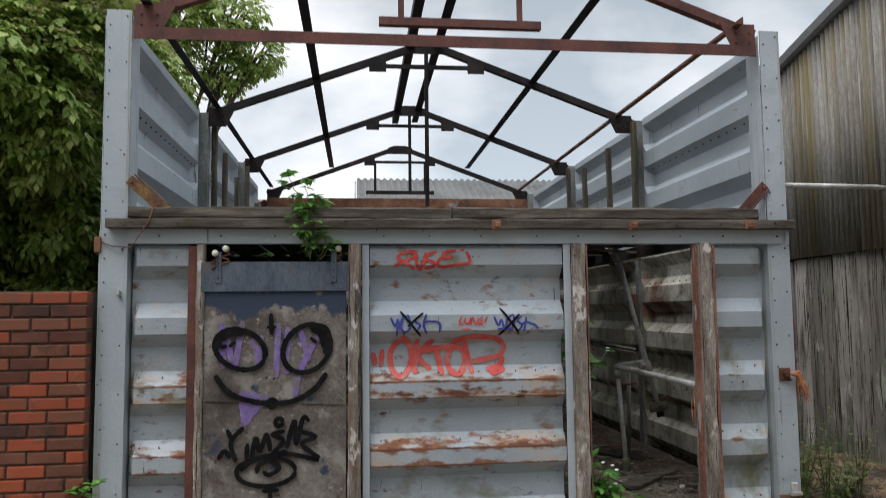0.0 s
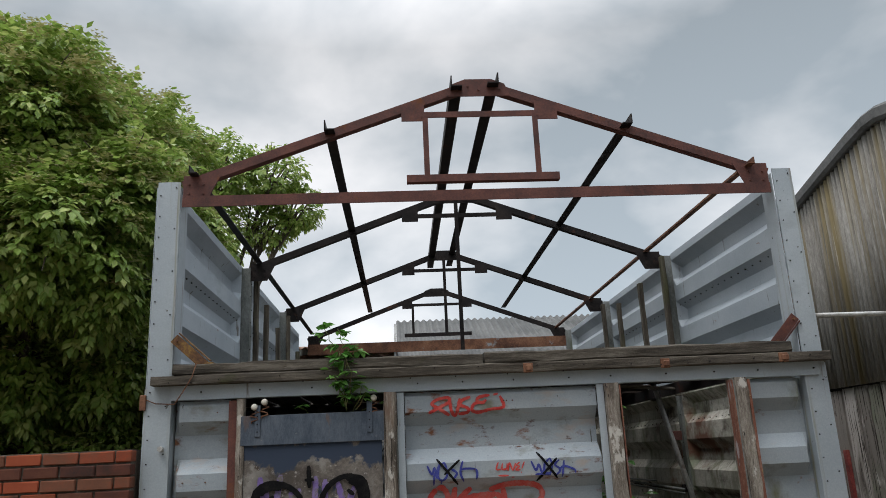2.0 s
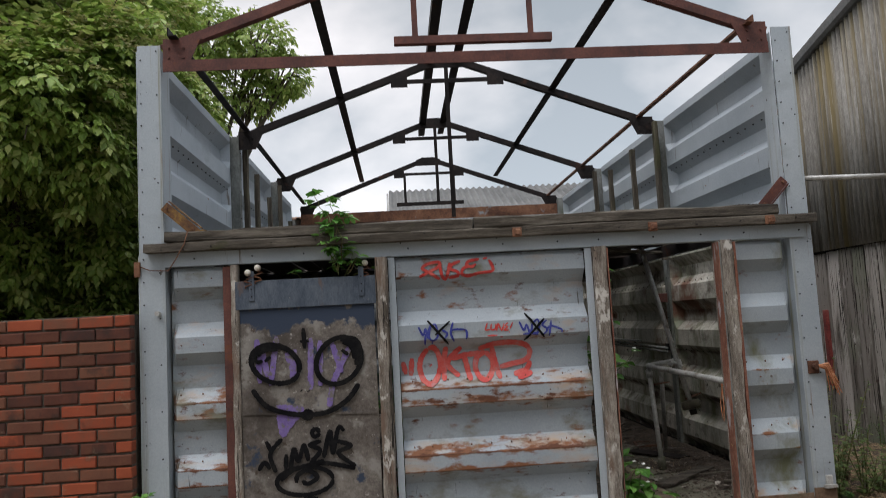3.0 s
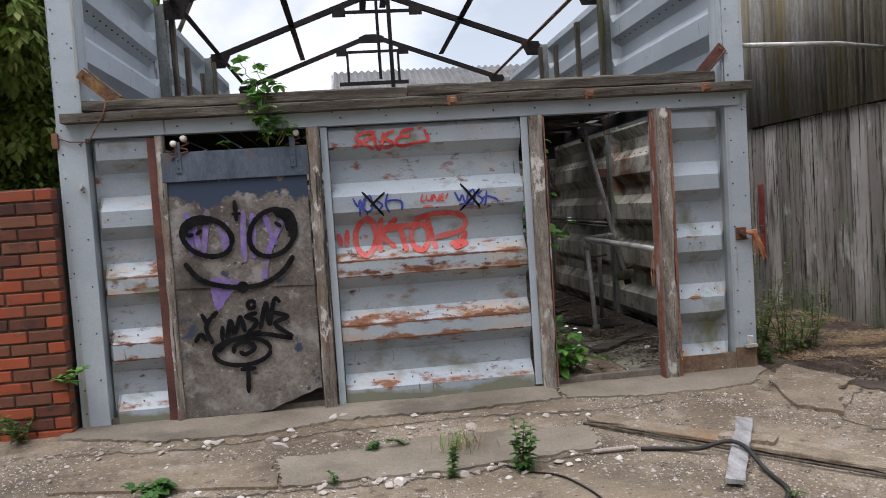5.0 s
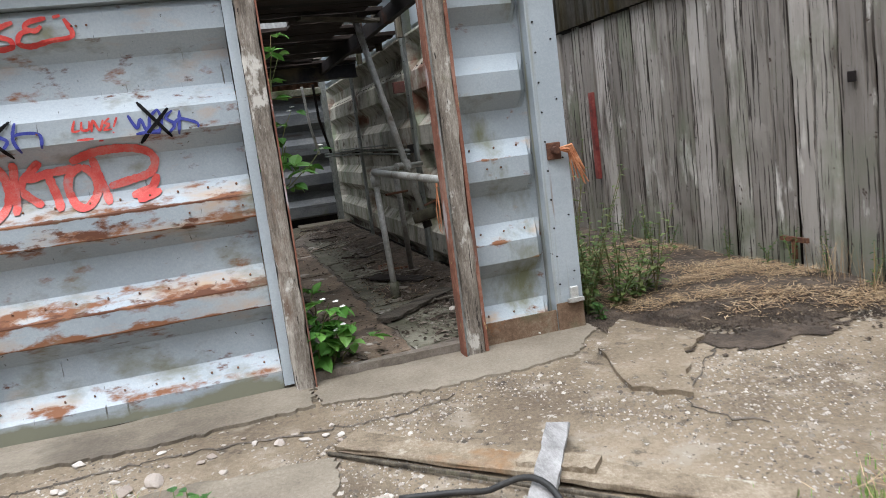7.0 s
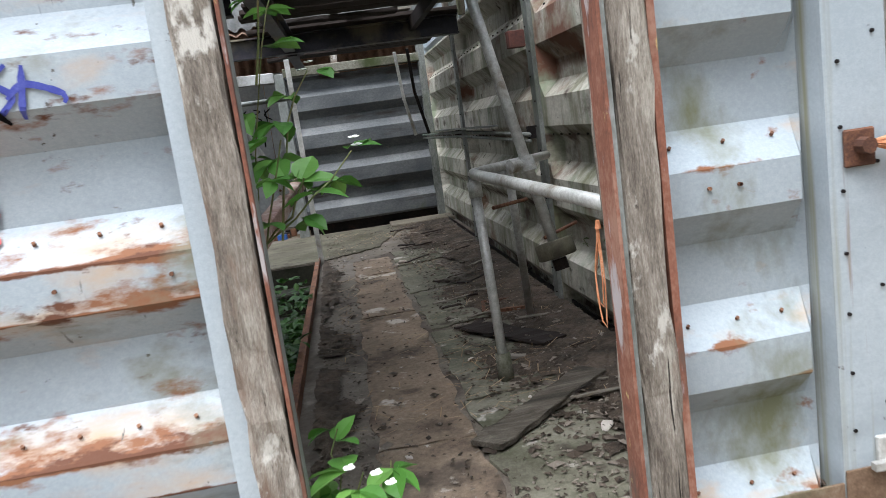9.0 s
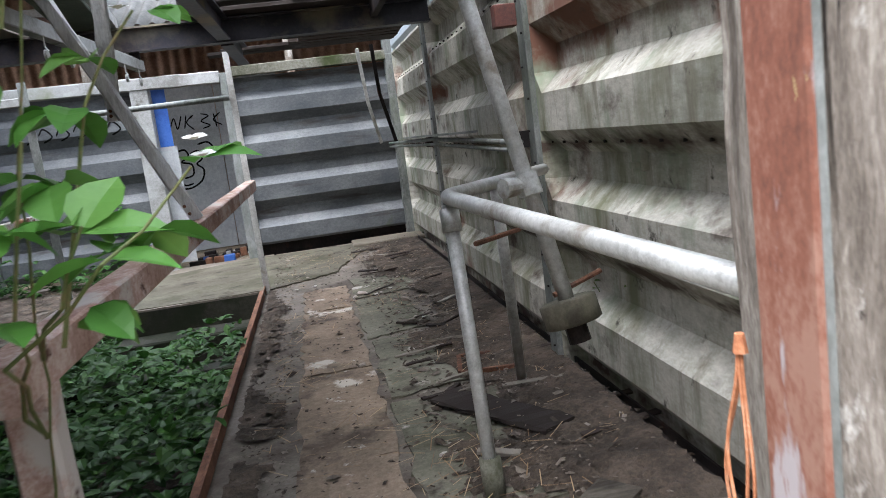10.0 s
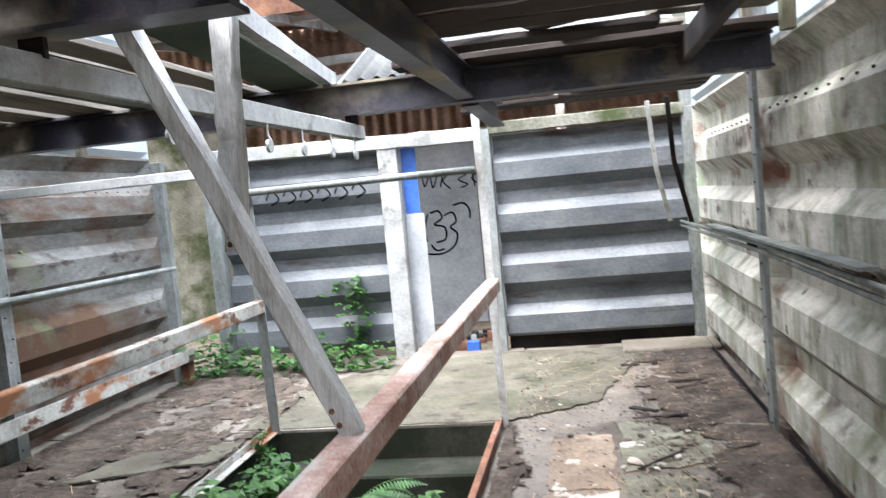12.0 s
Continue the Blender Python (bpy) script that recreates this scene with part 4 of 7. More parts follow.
# ---- brick wall ----
bricks = thing("brick_wall", (-2.6, 5.0, 0), "weathered red brick garden wall beside the shed", "wall")
BX0, BX1, BY, COURSE = -4.4, -1.66, 4.93, 0.081
part("core", box(bmesh.new(), BX0, BX1 - 0.004, BY + 0.016, BY + 0.2, -0.12, 1.555), M_MORTAR, bricks)
meshes = {}
for wd in (0.215, 0.102):
    for v in range(4):
        bm = box(bmesh.new(), 0, wd, 0, 0.09, 0, 0.069, 0.006)
        rr = random.Random(v)
        for q in bm.verts:
            q.co += Vector((rr.uniform(-0.002, 0.002), rr.uniform(-0.003, 0.002), rr.uniform(-0.002, 0.002)))
        meshes[wd, v] = mesh_of("brick", bm, M_BRICK)
for c in range(20):
    z = -0.06 + c * COURSE
    x = BX1 - (0.11 if c % 2 else 0.0)
    todo = [(BX1 - 0.102, 0.102)] if c % 2 else []
    while x > BX0 + 0.22:
        todo.append((x - 0.215, 0.215))
        x -= 0.226
    for bx, wd in todo:
        ob = new("brick", meshes[wd, rnd.randrange(4)])
        ob.parent = bricks
        ob.matrix_parent_inverse = PLACE[bricks.name].inverted()
        ob.location = (bx + rnd.uniform(-0.002, 0.002), BY + rnd.uniform(-0.003, 0.003), z + rnd.uniform(-0.001, 0.001))
        ob.rotation_euler = (0, rnd.uniform(-0.006, 0.006), 0)


# ---- trees ----
def leaf_cloud(bm, spots, size, rnd, leaflets=5, droop=1.4, fold=0.25):
    """Sprigs of pointed leaves, each folded along its rib, at the given spots (position, outward direction)."""
    for p, out in spots:
        d = (out + Vector((rnd.gauss(0, 0.5), rnd.gauss(0, 0.5), rnd.gauss(0, 0.4) - droop * 0.4))).normalized()
        side = d.cross(Vector((0, 0, 1)))
        side = side.normalized() if side.length > 0.05 else Vector((1, 0, 0))
        up = side.cross(d)
        L = size * rnd.uniform(0.7, 1.3)
        for k in range(leaflets):
            if k == 0:
                base, ld = p + d * L * 1.3, d
            else:
                s = 1 if k % 2 else -1
                base = p + d * L * (0.35 + 0.42 * ((k - 1) // 2))
                ld = (d * 0.55 + side * s * 0.85).normalized()
            ld = (ld + Vector((0, 0, -droop * rnd.uniform(0.1, 0.8)))).normalized()
            ls = ld.cross(up)
            ls = ls.normalized() * L * 0.27 if ls.length > 0.05 else side * L * 0.27
            upv = up * fold * L * 0.27
            a = bm.verts.new(base)
            b = bm.verts.new(base + ld * L * 0.45 + ls + upv)
            c = bm.verts.new(base + ld * L)
            e = bm.verts.new(base + ld * L * 0.45 - ls + upv)
            bm.faces.new((a, b, c))
            bm.faces.new((a, c, e))


def tree(name, base, blobs, seed, count, leaf, label, blossoms=0):
    """Trunk, limbs towards each clump and a crown of leaf sprigs set through the clumps' outer shells."""
    rnd = random.Random(seed)
    t = thing(name, base, label, "tree")
    top = Vector(base) + Vector((0, 0, 1.4))
    part("trunk", tube(bmesh.new(), [Vector(base) - Vector((0, 0, 0.1)), Vector(base) + Vector((0.05, 0, 0.7)), top], [0.17, 0.14, 0.12]), M_BARK, t, smooth=True)
    spots, flowers = [], []
    total = sum(r ** 2 for _, r in blobs)
    for c, r in blobs:
        c = Vector(c)
        mid = top.lerp(c, 0.5) + Vector((rnd.uniform(-0.2, 0.2), rnd.uniform(-0.2, 0.2), 0.15))
        bm = tube(bmesh.new(), [top, mid, c], [0.07, 0.045, 0.02], 6)
        for _ in range(9):
            e = c + Vector((rnd.gauss(0, 1), rnd.gauss(0, 1), rnd.gauss(0, 1))).normalized() * r * 0.9
            m1 = c.lerp(e, 0.5) + Vector((0, 0, 0.08))
            tube(bm, [mid.lerp(c, rnd.uniform(0.4, 1)), m1, e], [0.02, 0.012, 0.004], 5, False)
        part("limb", bm, M_BARK, t)
        for _ in range(int(count * r * r / total)):
            n = Vector((rnd.gauss(0, 1), rnd.gauss(0, 1), rnd.gauss(0, 1))).normalized()
            lump = 0.72 + 0.38 * noise.noise((c + n * 1.7) * 1.9)
            rad = r * lump * (1.0 - 0.5 * rnd.random() ** 2.2)
            spots.append((c + n * rad, (n + Vector((0, 0, 0.15))).normalized()))
            if blossoms and n.z > -0.1 and rnd.random() < blossoms:
                flowers.append(c + n * (r * lump + 0.04))
    bm = bmesh.new()
    leaf_cloud(bm, spots, leaf, rnd)
    part("crown", bm, M_LEAF, t)
    if flowers:
        bm = bmesh.new()
        for p in flowers:
            for _ in range(22):
                q = p + Vector((rnd.gauss(0, 0.055), rnd.gauss(0, 0.055), rnd.gauss(0, 0.012)))
                s = rnd.uniform(0.014, 0.026)
                vs = [bm.verts.new(q + Vector((s * math.cos(k * 2.1), s * math.sin(k * 2.1), rnd.uniform(-0.004, 0.004)))) for k in range(3)]
                bm.faces.new(vs)
        part("blossom", bm, M_YELLOWLEAF, t, "flat creamy flower heads")
    return t


tree("elder_tree", (-3.4, 7.4, -0.05), [((-2.75, 6.0, 3.35), 0.85), ((-3.6, 5.9, 3.3), 1.1), ((-2.35, 6.3, 3.75), 0.7), ((-4.7, 6.2, 3.6), 1.4), ((-3.3, 6.4, 4.5), 1.15), ((-4.8, 6.8, 5.4), 1.2), ((-2.45, 6.2, 2.9), 0.5), ((-6.2, 7.0, 4.2), 1.7), ((-2.85, 6.5, 4.4), 0.55), ((-3.7, 6.6, 5.0), 0.75), ((-3.3, 8.2, 4.6), 1.5), ((-2.4, 7.6, 3.7), 0.8), ((-2.55, 7.0, 2.3), 0.55), ((-3.3, 6.9, 2.35), 0.7), ((-4.4, 6.9, 2.3), 0.9), ((-2.7, 7.2, 1.5), 0.6), ((-3.7, 7.2, 1.5), 0.8), ((-2.7, 8.6, 2.1), 0.9), ((-3.8, 8.4, 2.0), 1.1), ((-5.2, 8.2, 2.1), 1.4), ((-2.8, 8.6, 1.2), 0.8), ((-3.9, 8.4, 0.9), 1.1)], 4, 66000, 0.086, "broad leafy elder with creamy flower heads", 0.13)
tree("ash_tree", (-3.6, 11.5, -0.05), [((-2.6, 11.0, 5.8), 0.75), ((-3.4, 11.2, 6.0), 1.0), ((-1.85, 11.0, 5.7), 0.6), ((-1.45, 11.2, 5.25), 0.45), ((-4.4, 11.2, 5.6), 1.2), ((-2.7, 11.0, 4.9), 0.7), ((-1.9, 11.3, 5.0), 0.4), ((-3.4, 10.6, 4.2), 1.0), ((-3.2, 10.4, 2.8), 1.2), ((-2.6, 10.2, 1.4), 1.0)], 9, 9000, 0.085, "slender tree with overhanging leafy branches")

# ---- paint on the front ----
def flat_paint(name, colours, rough=0.6):
    return mat(name, colours, 14, 90, rough, 0, 0.05, 0.002)


P_RED = flat_paint("red_spray", [(0.45, 0.03, 0.03), (0.55, 0.05, 0.04), (0.6, 0.12, 0.1)])
P_SALMON = mat("faded_red_spray", [(0.5, 0.05, 0.045), (0.55, 0.085, 0.07), (0.52, 0.17, 0.15)], 9, 90, 0.6, 0, 0.05, 0.002, layers=[((0.42, 0.22, 0.22), 13, 0.58, 0.7, (1, 1, 1), ())])
P_BLUE = flat_paint("blue_spray", [(0.02, 0.03, 0.2), (0.035, 0.045, 0.26), (0.07, 0.085, 0.32)])
P_BLACK = mat("black_spray", [(0.006, 0.006, 0.007), (0.01, 0.01, 0.011), (0.02, 0.019, 0.018)], 14, 90, 0.95, 0, 0.05, 0.002, spec=0.05)
P_PURPLE = mat("purple_spray", [(0.13, 0.08, 0.26), (0.18, 0.125, 0.33), (0.24, 0.19, 0.35)], 14, 90, 0.6, 0, 0.05, 0.002, layers=[((0.15, 0.135, 0.125), 16, 0.53, 0.6, (1, 1, 1), ())])


def smooth_path(pts, step=0.008):
    """Points along a rounded line through pts."""
    if len(pts) == 2:
        n = max(2, int(math.dist(*pts) / step))
        return [(pts[0][0] + (pts[1][0] - pts[0][0]) * i / n, pts[0][1] + (pts[1][1] - pts[0][1]) * i / n) for i in range(n + 1)]
    out = []
    ext = [pts[0], *pts, pts[-1]]
    for a, b, c, d in zip(ext, ext[1:], ext[2:], ext[3:]):
        n = max(2, int(math.dist(b, c) / step))
        for i in range(n):
            t = i / n
            out.append(tuple(0.5 * (2 * b[k] + (c[k] - a[k]) * t + (2 * a[k] - 5 * b[k] + 4 * c[k] - d[k]) * t * t + (3 * b[k] - a[k] - 3 * c[k] + d[k]) * t ** 3) for k in (0, 1)))
    return out + [pts[-1]]


def paint(name, strokes, width, material, parent, surf, label="", seed=1, facing=(0, -1, 0)):
    """Brushed or sprayed lines: strips laid on a surface that surf(u, z) gives."""
    bm = bmesh.new()
    rnd = random.Random(seed)
    out = Vector(facing)
    for si, pts in enumerate(strokes):
        path = smooth_path(pts)
        prev = None
        for i, (u, z) in enumerate(path):
            a, b = path[max(0, i - 1)], path[min(len(path) - 1, i + 1)]
            du, dz = b[0] - a[0], b[1] - a[1]
            ln = math.hypot(du, dz) or 1
            w = width * (0.5 + 0.06 * rnd.uniform(-1, 1)) * min(1, 0.55 + i * 0.15, 0.55 + (len(path) - 1 - i) * 0.15)
            here = [bm.verts.new(surf(u - dz / ln * w * k, z + du / ln * w * k) + out * (0.0006 * si + 0.000006 * i)) for k in (-1, 0, 1)]
            if prev:
                for k in (0, 1):
                    bm.faces.new((prev[k], prev[k + 1], here[k + 1], here[k]))
            prev = here
    return part(name, bm, material, parent, label)


def on_panel(u, z):
    return Vector((u, F + rib(z) - 0.0065, z))


big = panels[1]
paint("painted_tag", [[(0.244, 1.706), (0.312, 1.74), (0.388, 1.778), (0.377, 1.804), (0.313, 1.797), (0.267, 1.767), (0.316, 1.733), (0.384, 1.687)], [(0.385, 1.808), (0.399, 1.713), (0.429, 1.691), (0.457, 1.797)], [(0.529, 1.804), (0.476, 1.785), (0.457, 1.755), (0.506, 1.732), (0.509, 1.705), (0.445, 1.694)]], 0.021, P_RED, big, on_panel, "red sprayed name tag")
paint("painted_tag", [[(0.598, 1.766), (0.552, 1.755), (0.536, 1.717), (0.578, 1.701), (0.658, 1.716), (0.751, 1.731), (0.729, 1.804)], [(0.66, 1.812), (0.591, 1.8), (0.571, 1.777), (0.609, 1.762), (0.636, 1.781)], [(0.687, 1.812), (0.717, 1.819)]], 0.021, P_RED, big, on_panel, "red sprayed name tag")
paint("painted_tag", [[(0.22, 1.369), (0.25, 1.313), (0.269, 1.354), (0.283, 1.29), (0.303, 1.383)], [(0.336, 1.386), (0.295, 1.357), (0.287, 1.301), (0.317, 1.271), (0.351, 1.308), (0.336, 1.386)], [(0.412, 1.374), (0.378, 1.345), (0.415, 1.314), (0.385, 1.274)], [(0.457, 1.389), (0.438, 1.318), (0.46, 1.258)], [(0.434, 1.329), (0.472, 1.34), (0.544, 1.328), (0.543, 1.268)], [(0.265, 1.32), (0.261, 1.242)], [(0.313, 1.271), (0.309, 1.249)]], 0.014, P_BLUE, big, on_panel, "blue scrawled tag")
paint("painted_tag", [[(0.911, 1.369), (0.941, 1.308), (0.961, 1.346), (0.983, 1.288), (1.004, 1.364)], [(1.039, 1.383), (1, 1.345), (1.002, 1.296), (1.033, 1.288), (1.05, 1.337), (1.039, 1.383)], [(1.101, 1.37), (1.069, 1.34), (1.103, 1.306), (1.068, 1.268)], [(1.132, 1.366), (1.114, 1.26)], [(1.092, 1.302), (1.131, 1.328), (1.201, 1.301), (1.2, 1.282)], [(0.933, 1.282), (0.983, 1.285), (1.037, 1.276)]], 0.014, P_BLUE, big, on_panel, "blue scrawled tag")
paint("painted_cross", [[(0.284, 1.409), (0.422, 1.24)], [(0.435, 1.397), (0.332, 1.308)], [(0.955, 1.425), (1.083, 1.253)], [(1.085, 1.382), (0.944, 1.24)]], 0.016, P_BLACK, big, lambda u, z: on_panel(u, z) - Vector((0, 0.002, 0)), "black crosses over the blue tags")
paint("painted_tag", [[(0.692, 1.371), (0.677, 1.326), (0.707, 1.326)], [(0.719, 1.363), (0.715, 1.326), (0.745, 1.329), (0.75, 1.363)], [(0.753, 1.314), (0.765, 1.363), (0.787, 1.317), (0.807, 1.362)], [(0.834, 1.366), (0.811, 1.347), (0.83, 1.339), (0.806, 1.317), (0.837, 1.317)], [(0.865, 1.366), (0.845, 1.324)], [(0.841, 1.305), (0.841, 1.298)], [(0.688, 1.285), (0.756, 1.284)], [(0.775, 1.272), (0.794, 1.272)]], 0.0115, P_RED, big, on_panel, "small dark red tag")
paint("painted_tag", [[(0.104, 1.137), (0.122, 1.052)], [(0.167, 1.158), (0.155, 1.04)], [(0.279, 1.219), (0.23, 1.153), (0.219, 1.08), (0.241, 1.009), (0.289, 0.979), (0.334, 1.018), (0.361, 1.092), (0.35, 1.177), (0.317, 1.223), (0.279, 1.219)], [(0.29, 1.104), (0.297, 1.097)], [(0.403, 1.225), (0.387, 1.114), (0.382, 0.995)]], 0.036, P_SALMON, big, on_panel, "broad faded red letters")
paint("painted_tag", [[(0.508, 1.216), (0.41, 1.113), (0.488, 1.019)], [(0.523, 1.179), (0.545, 1.074), (0.563, 0.988)], [(0.44, 1.139), (0.534, 1.16), (0.64, 1.169)], [(0.675, 1.176), (0.617, 1.14), (0.601, 1.073), (0.627, 1.005), (0.672, 0.99), (0.715, 1.041), (0.72, 1.116), (0.675, 1.176)]], 0.036, P_SALMON, big, on_panel, "broad faded red letters")
paint("painted_tag", [[(0.721, 1.205), (0.739, 1.108), (0.767, 0.988)], [(0.629, 1.196), (0.744, 1.228), (0.878, 1.229), (0.962, 1.202), (0.985, 1.153), (0.949, 1.104), (0.857, 1.083), (0.772, 1.066)], [(0.984, 1.096), (0.952, 1.04), (0.863, 1.012)], [(0.99, 1.021), (0.932, 1), (0.886, 0.989)]], 0.036, P_SALMON, big, on_panel, "broad faded red letters")

# ---- the blocked left door: ply sheet with a blue steel flap ----
M_DOOR = mat("peeling_ply", [(0.075, 0.062, 0.053), (0.135, 0.117, 0.102), (0.215, 0.192, 0.168)], 2.5, 34, 0.85, 0, 0.6, 0.006, (1, 1, 1),
             [((0.25, 0.235, 0.215), 5, 0.55, 0.63, (1, 1, 1), ((1.2, 0.3, 0.05),)), ((0.07, 0.05, 0.038), 13, 0.60, 0.66, (1, 1, 1), ()), ((0.33, 0.31, 0.285), 26, 0.63, 0.68, (1, 1, 1), ((1.25, 0.3, 0.04),)), ((0.055, 0.045, 0.038), 1.6, 0.56, 0.7, (1, 1, 1), ()), ((0.036, 0.05, 0.08), 6, 0.6, 0.66, (1, 1, 1), ((1.5, 0.14, 0.3),))])
M_FLAP = mat("blue_painted_steel", [(0.045, 0.06, 0.085), (0.075, 0.095, 0.125), (0.11, 0.13, 0.16)], 4, 40, 0.6, 0, 0.25, 0.004, (2, 2, 0.7), [((0.17, 0.09, 0.045), 4, 0.6, 0.72, (1.6, 1, 0.5), ()), ((0.27, 0.26, 0.24), 12, 0.66, 0.72, (1, 1, 1), ())])
DY = F - 0.035
door = thing("door_1", (-0.52, DY, 0.0), "shut peeling plywood door with blue steel flap and doodles", "door", kind="structure")


def ragged_sheet(bm, left, right, z_top, lower, y0, y1, n=26, seed=2):
    """A board whose lower edge is broken; lower(k) gives its height along the width."""
    rnd = random.Random(seed)
    cols = []
    for i in range(n + 1):
        k = i / n
        x = left + (right - left) * k
        zl = lower(k) + rnd.uniform(-0.008, 0.008)
        cols.append([bm.verts.new((x, y, z)) for y in (y0, y1) for z in (zl, z_top)])
    for a, b in zip(cols, cols[1:]):
        for q in ((0, 1), (1, 3), (3, 2), (2, 0)):
            bm.faces.new((a[q[0]], b[q[0]], b[q[1]], a[q[1]]))
    bm.faces.new((cols[0][0], cols[0][1], cols[0][3], cols[0][2]))
    bm.faces.new((cols[-1][0], cols[-1][2], cols[-1][3], cols[-1][1]))
    bmesh.ops.recalc_face_normals(bm, faces=bm.faces)
    return bm


bm = ragged_sheet(bmesh.new(), -0.968, -0.072, 1.60, lambda k: -0.01 + (0.0 if k < 0.62 else 0.13 * ((k - 0.62) / 0.38) ** 0.7), DY, DY + 0.028)
sheet = part("sheet", bm, M_DOOR, door, "brown plywood with flaking paint")
part("seam_strip", bar(bmesh.new(), (-0.962, DY - 0.006, 0.86), (-0.08, DY - 0.006, 0.82), 0.004, 0.012), M_DOOR, sheet)
bm = box(bmesh.new(), -0.99, -0.045, DY - 0.016, DY - 0.008, 1.545, 1.735, 0.002)
flap = part("flap", bm, M_FLAP, door, "blue painted steel flap")
for x in (-0.88, -0.15):
    hg = part("hinge", box(bmesh.new(), x - 0.018, x + 0.018, DY - 0.024, DY - 0.017, 1.6, 1.8, 0.002), M_FLAP, flap, "dark strap hinge")
    part("bolts", [bolt(b2, (x, DY - 0.024, 1.63 + 0.05 * i), (0, -1, 0), 0.008, 0.006) or b2 for b2 in [bmesh.new()] for i in range(3)][-1], M_DARK, hg)


def on_door(u, z):
    return Vector((u, DY - 0.003, z))


def dpt(X, Y):
    return (-0.975 + (X - 100 - (Y - 75) * 0.035) / 485 * 0.91, 1.545 - (Y - 75) / 775 * 1.545)


def oval(cx, cy, rx, ry, turn=0.0, a0=0.0, a1=360.0, n=18):
    c, s = math.cos(radians(turn)), math.sin(radians(turn))
    out = []
    for i in range(n + 1):
        t = radians(a0 + (a1 - a0) * i / n)
        x, y = rx * math.cos(t), ry * math.sin(t)
        out.append(dpt(cx + x * c - y * s, cy + x * s + y * c))
    return out


def dline(*pts):
    return [dpt(*p) for p in pts]


paint("purple_scrawl", [dline((165, 175), (178, 320)), dline((235, 170), (215, 330)), dline((180, 200), (205, 300)), dline((270, 225), (300, 300)), dline((300, 215), (290, 320)), dline((355, 180), (355, 350)), dline((388, 190), (390, 340)), dline((430, 200), (465, 300)), dline((505, 195), (440, 320), (420, 410))], 0.038, P_PURPLE, door, on_door, "smeared purple letters")
paint("purple_patch", [dline((242, 395), (262, 500)), dline((262, 395), (266, 490)), dline((285, 398), (268, 480)), dline((310, 402), (275, 470)), dline((325, 405), (290, 450))], 0.055, P_PURPLE, door, lambda u, z: on_door(u, z) + Vector((0, 0.0008, 0)), "purple patch")
lift = lambda u, z: on_door(u, z) - Vector((0, 0.012, 0))
paint("doodle", [oval(232, 260, 88, 60, 22), oval(455, 260, 84, 72, -38), oval(232, 256, 80, 52, 22, 170, 275), oval(452, 258, 74, 62, -38, -50, 60), oval(450, 256, 64, 52, -38, -40, 45), oval(236, 258, 70, 44, 22, 180, 260)], 0.034, P_BLACK, door, lift, "two black ovals")
paint("doodle", [oval(185, 225, 30, 18, -50, 120, 330), oval(510, 215, 30, 18, 60, 180, 380), dline((195, 250), (215, 235)), dline((465, 225), (488, 242)), dline((330, 145), (335, 215)), dline((318, 190), (350, 190)), dline((322, 350), (325, 353)), dline((347, 353), (350, 356))], 0.028, P_BLACK, door, lift, "black strokes")
paint("doodle", [dline((152, 340), (200, 395), (270, 422), (345, 432), (420, 425), (485, 390), (525, 340)), oval(345, 432, 13, 11), oval(345, 432, 5, 4)], 0.034, P_BLACK, door, lift, "black curved line with a dot")
paint("painted_tag", [dline((200, 510), (222, 550)), dline((255, 505), (215, 552), (235, 612)), dline((175, 603), (195, 578), (215, 600)), dline((270, 555), (268, 605)), dline((285, 605), (297, 540), (312, 580), (332, 530), (347, 582)), oval(372, 492, 12, 12), dline((392, 520), (352, 530), (388, 550), (357, 590), (402, 583)), dline((400, 575), (422, 490), (432, 560), (452, 480), (472, 492)), dline((442, 522), (495, 540), (452, 562), (512, 608))], 0.03, P_BLACK, door, lift, "black sprayed name tag")
paint("painted_tag", [dline((250, 640), (300, 606), (400, 592), (510, 615)), oval(335, 645, 97, 45), dline((305, 650), (310, 625), (345, 612), (378, 635), (345, 655), (325, 643)), dline((325, 705), (380, 703)), dline((352, 705), (350, 785))], 0.03, P_BLACK, door, lift, "black spiral flourish")

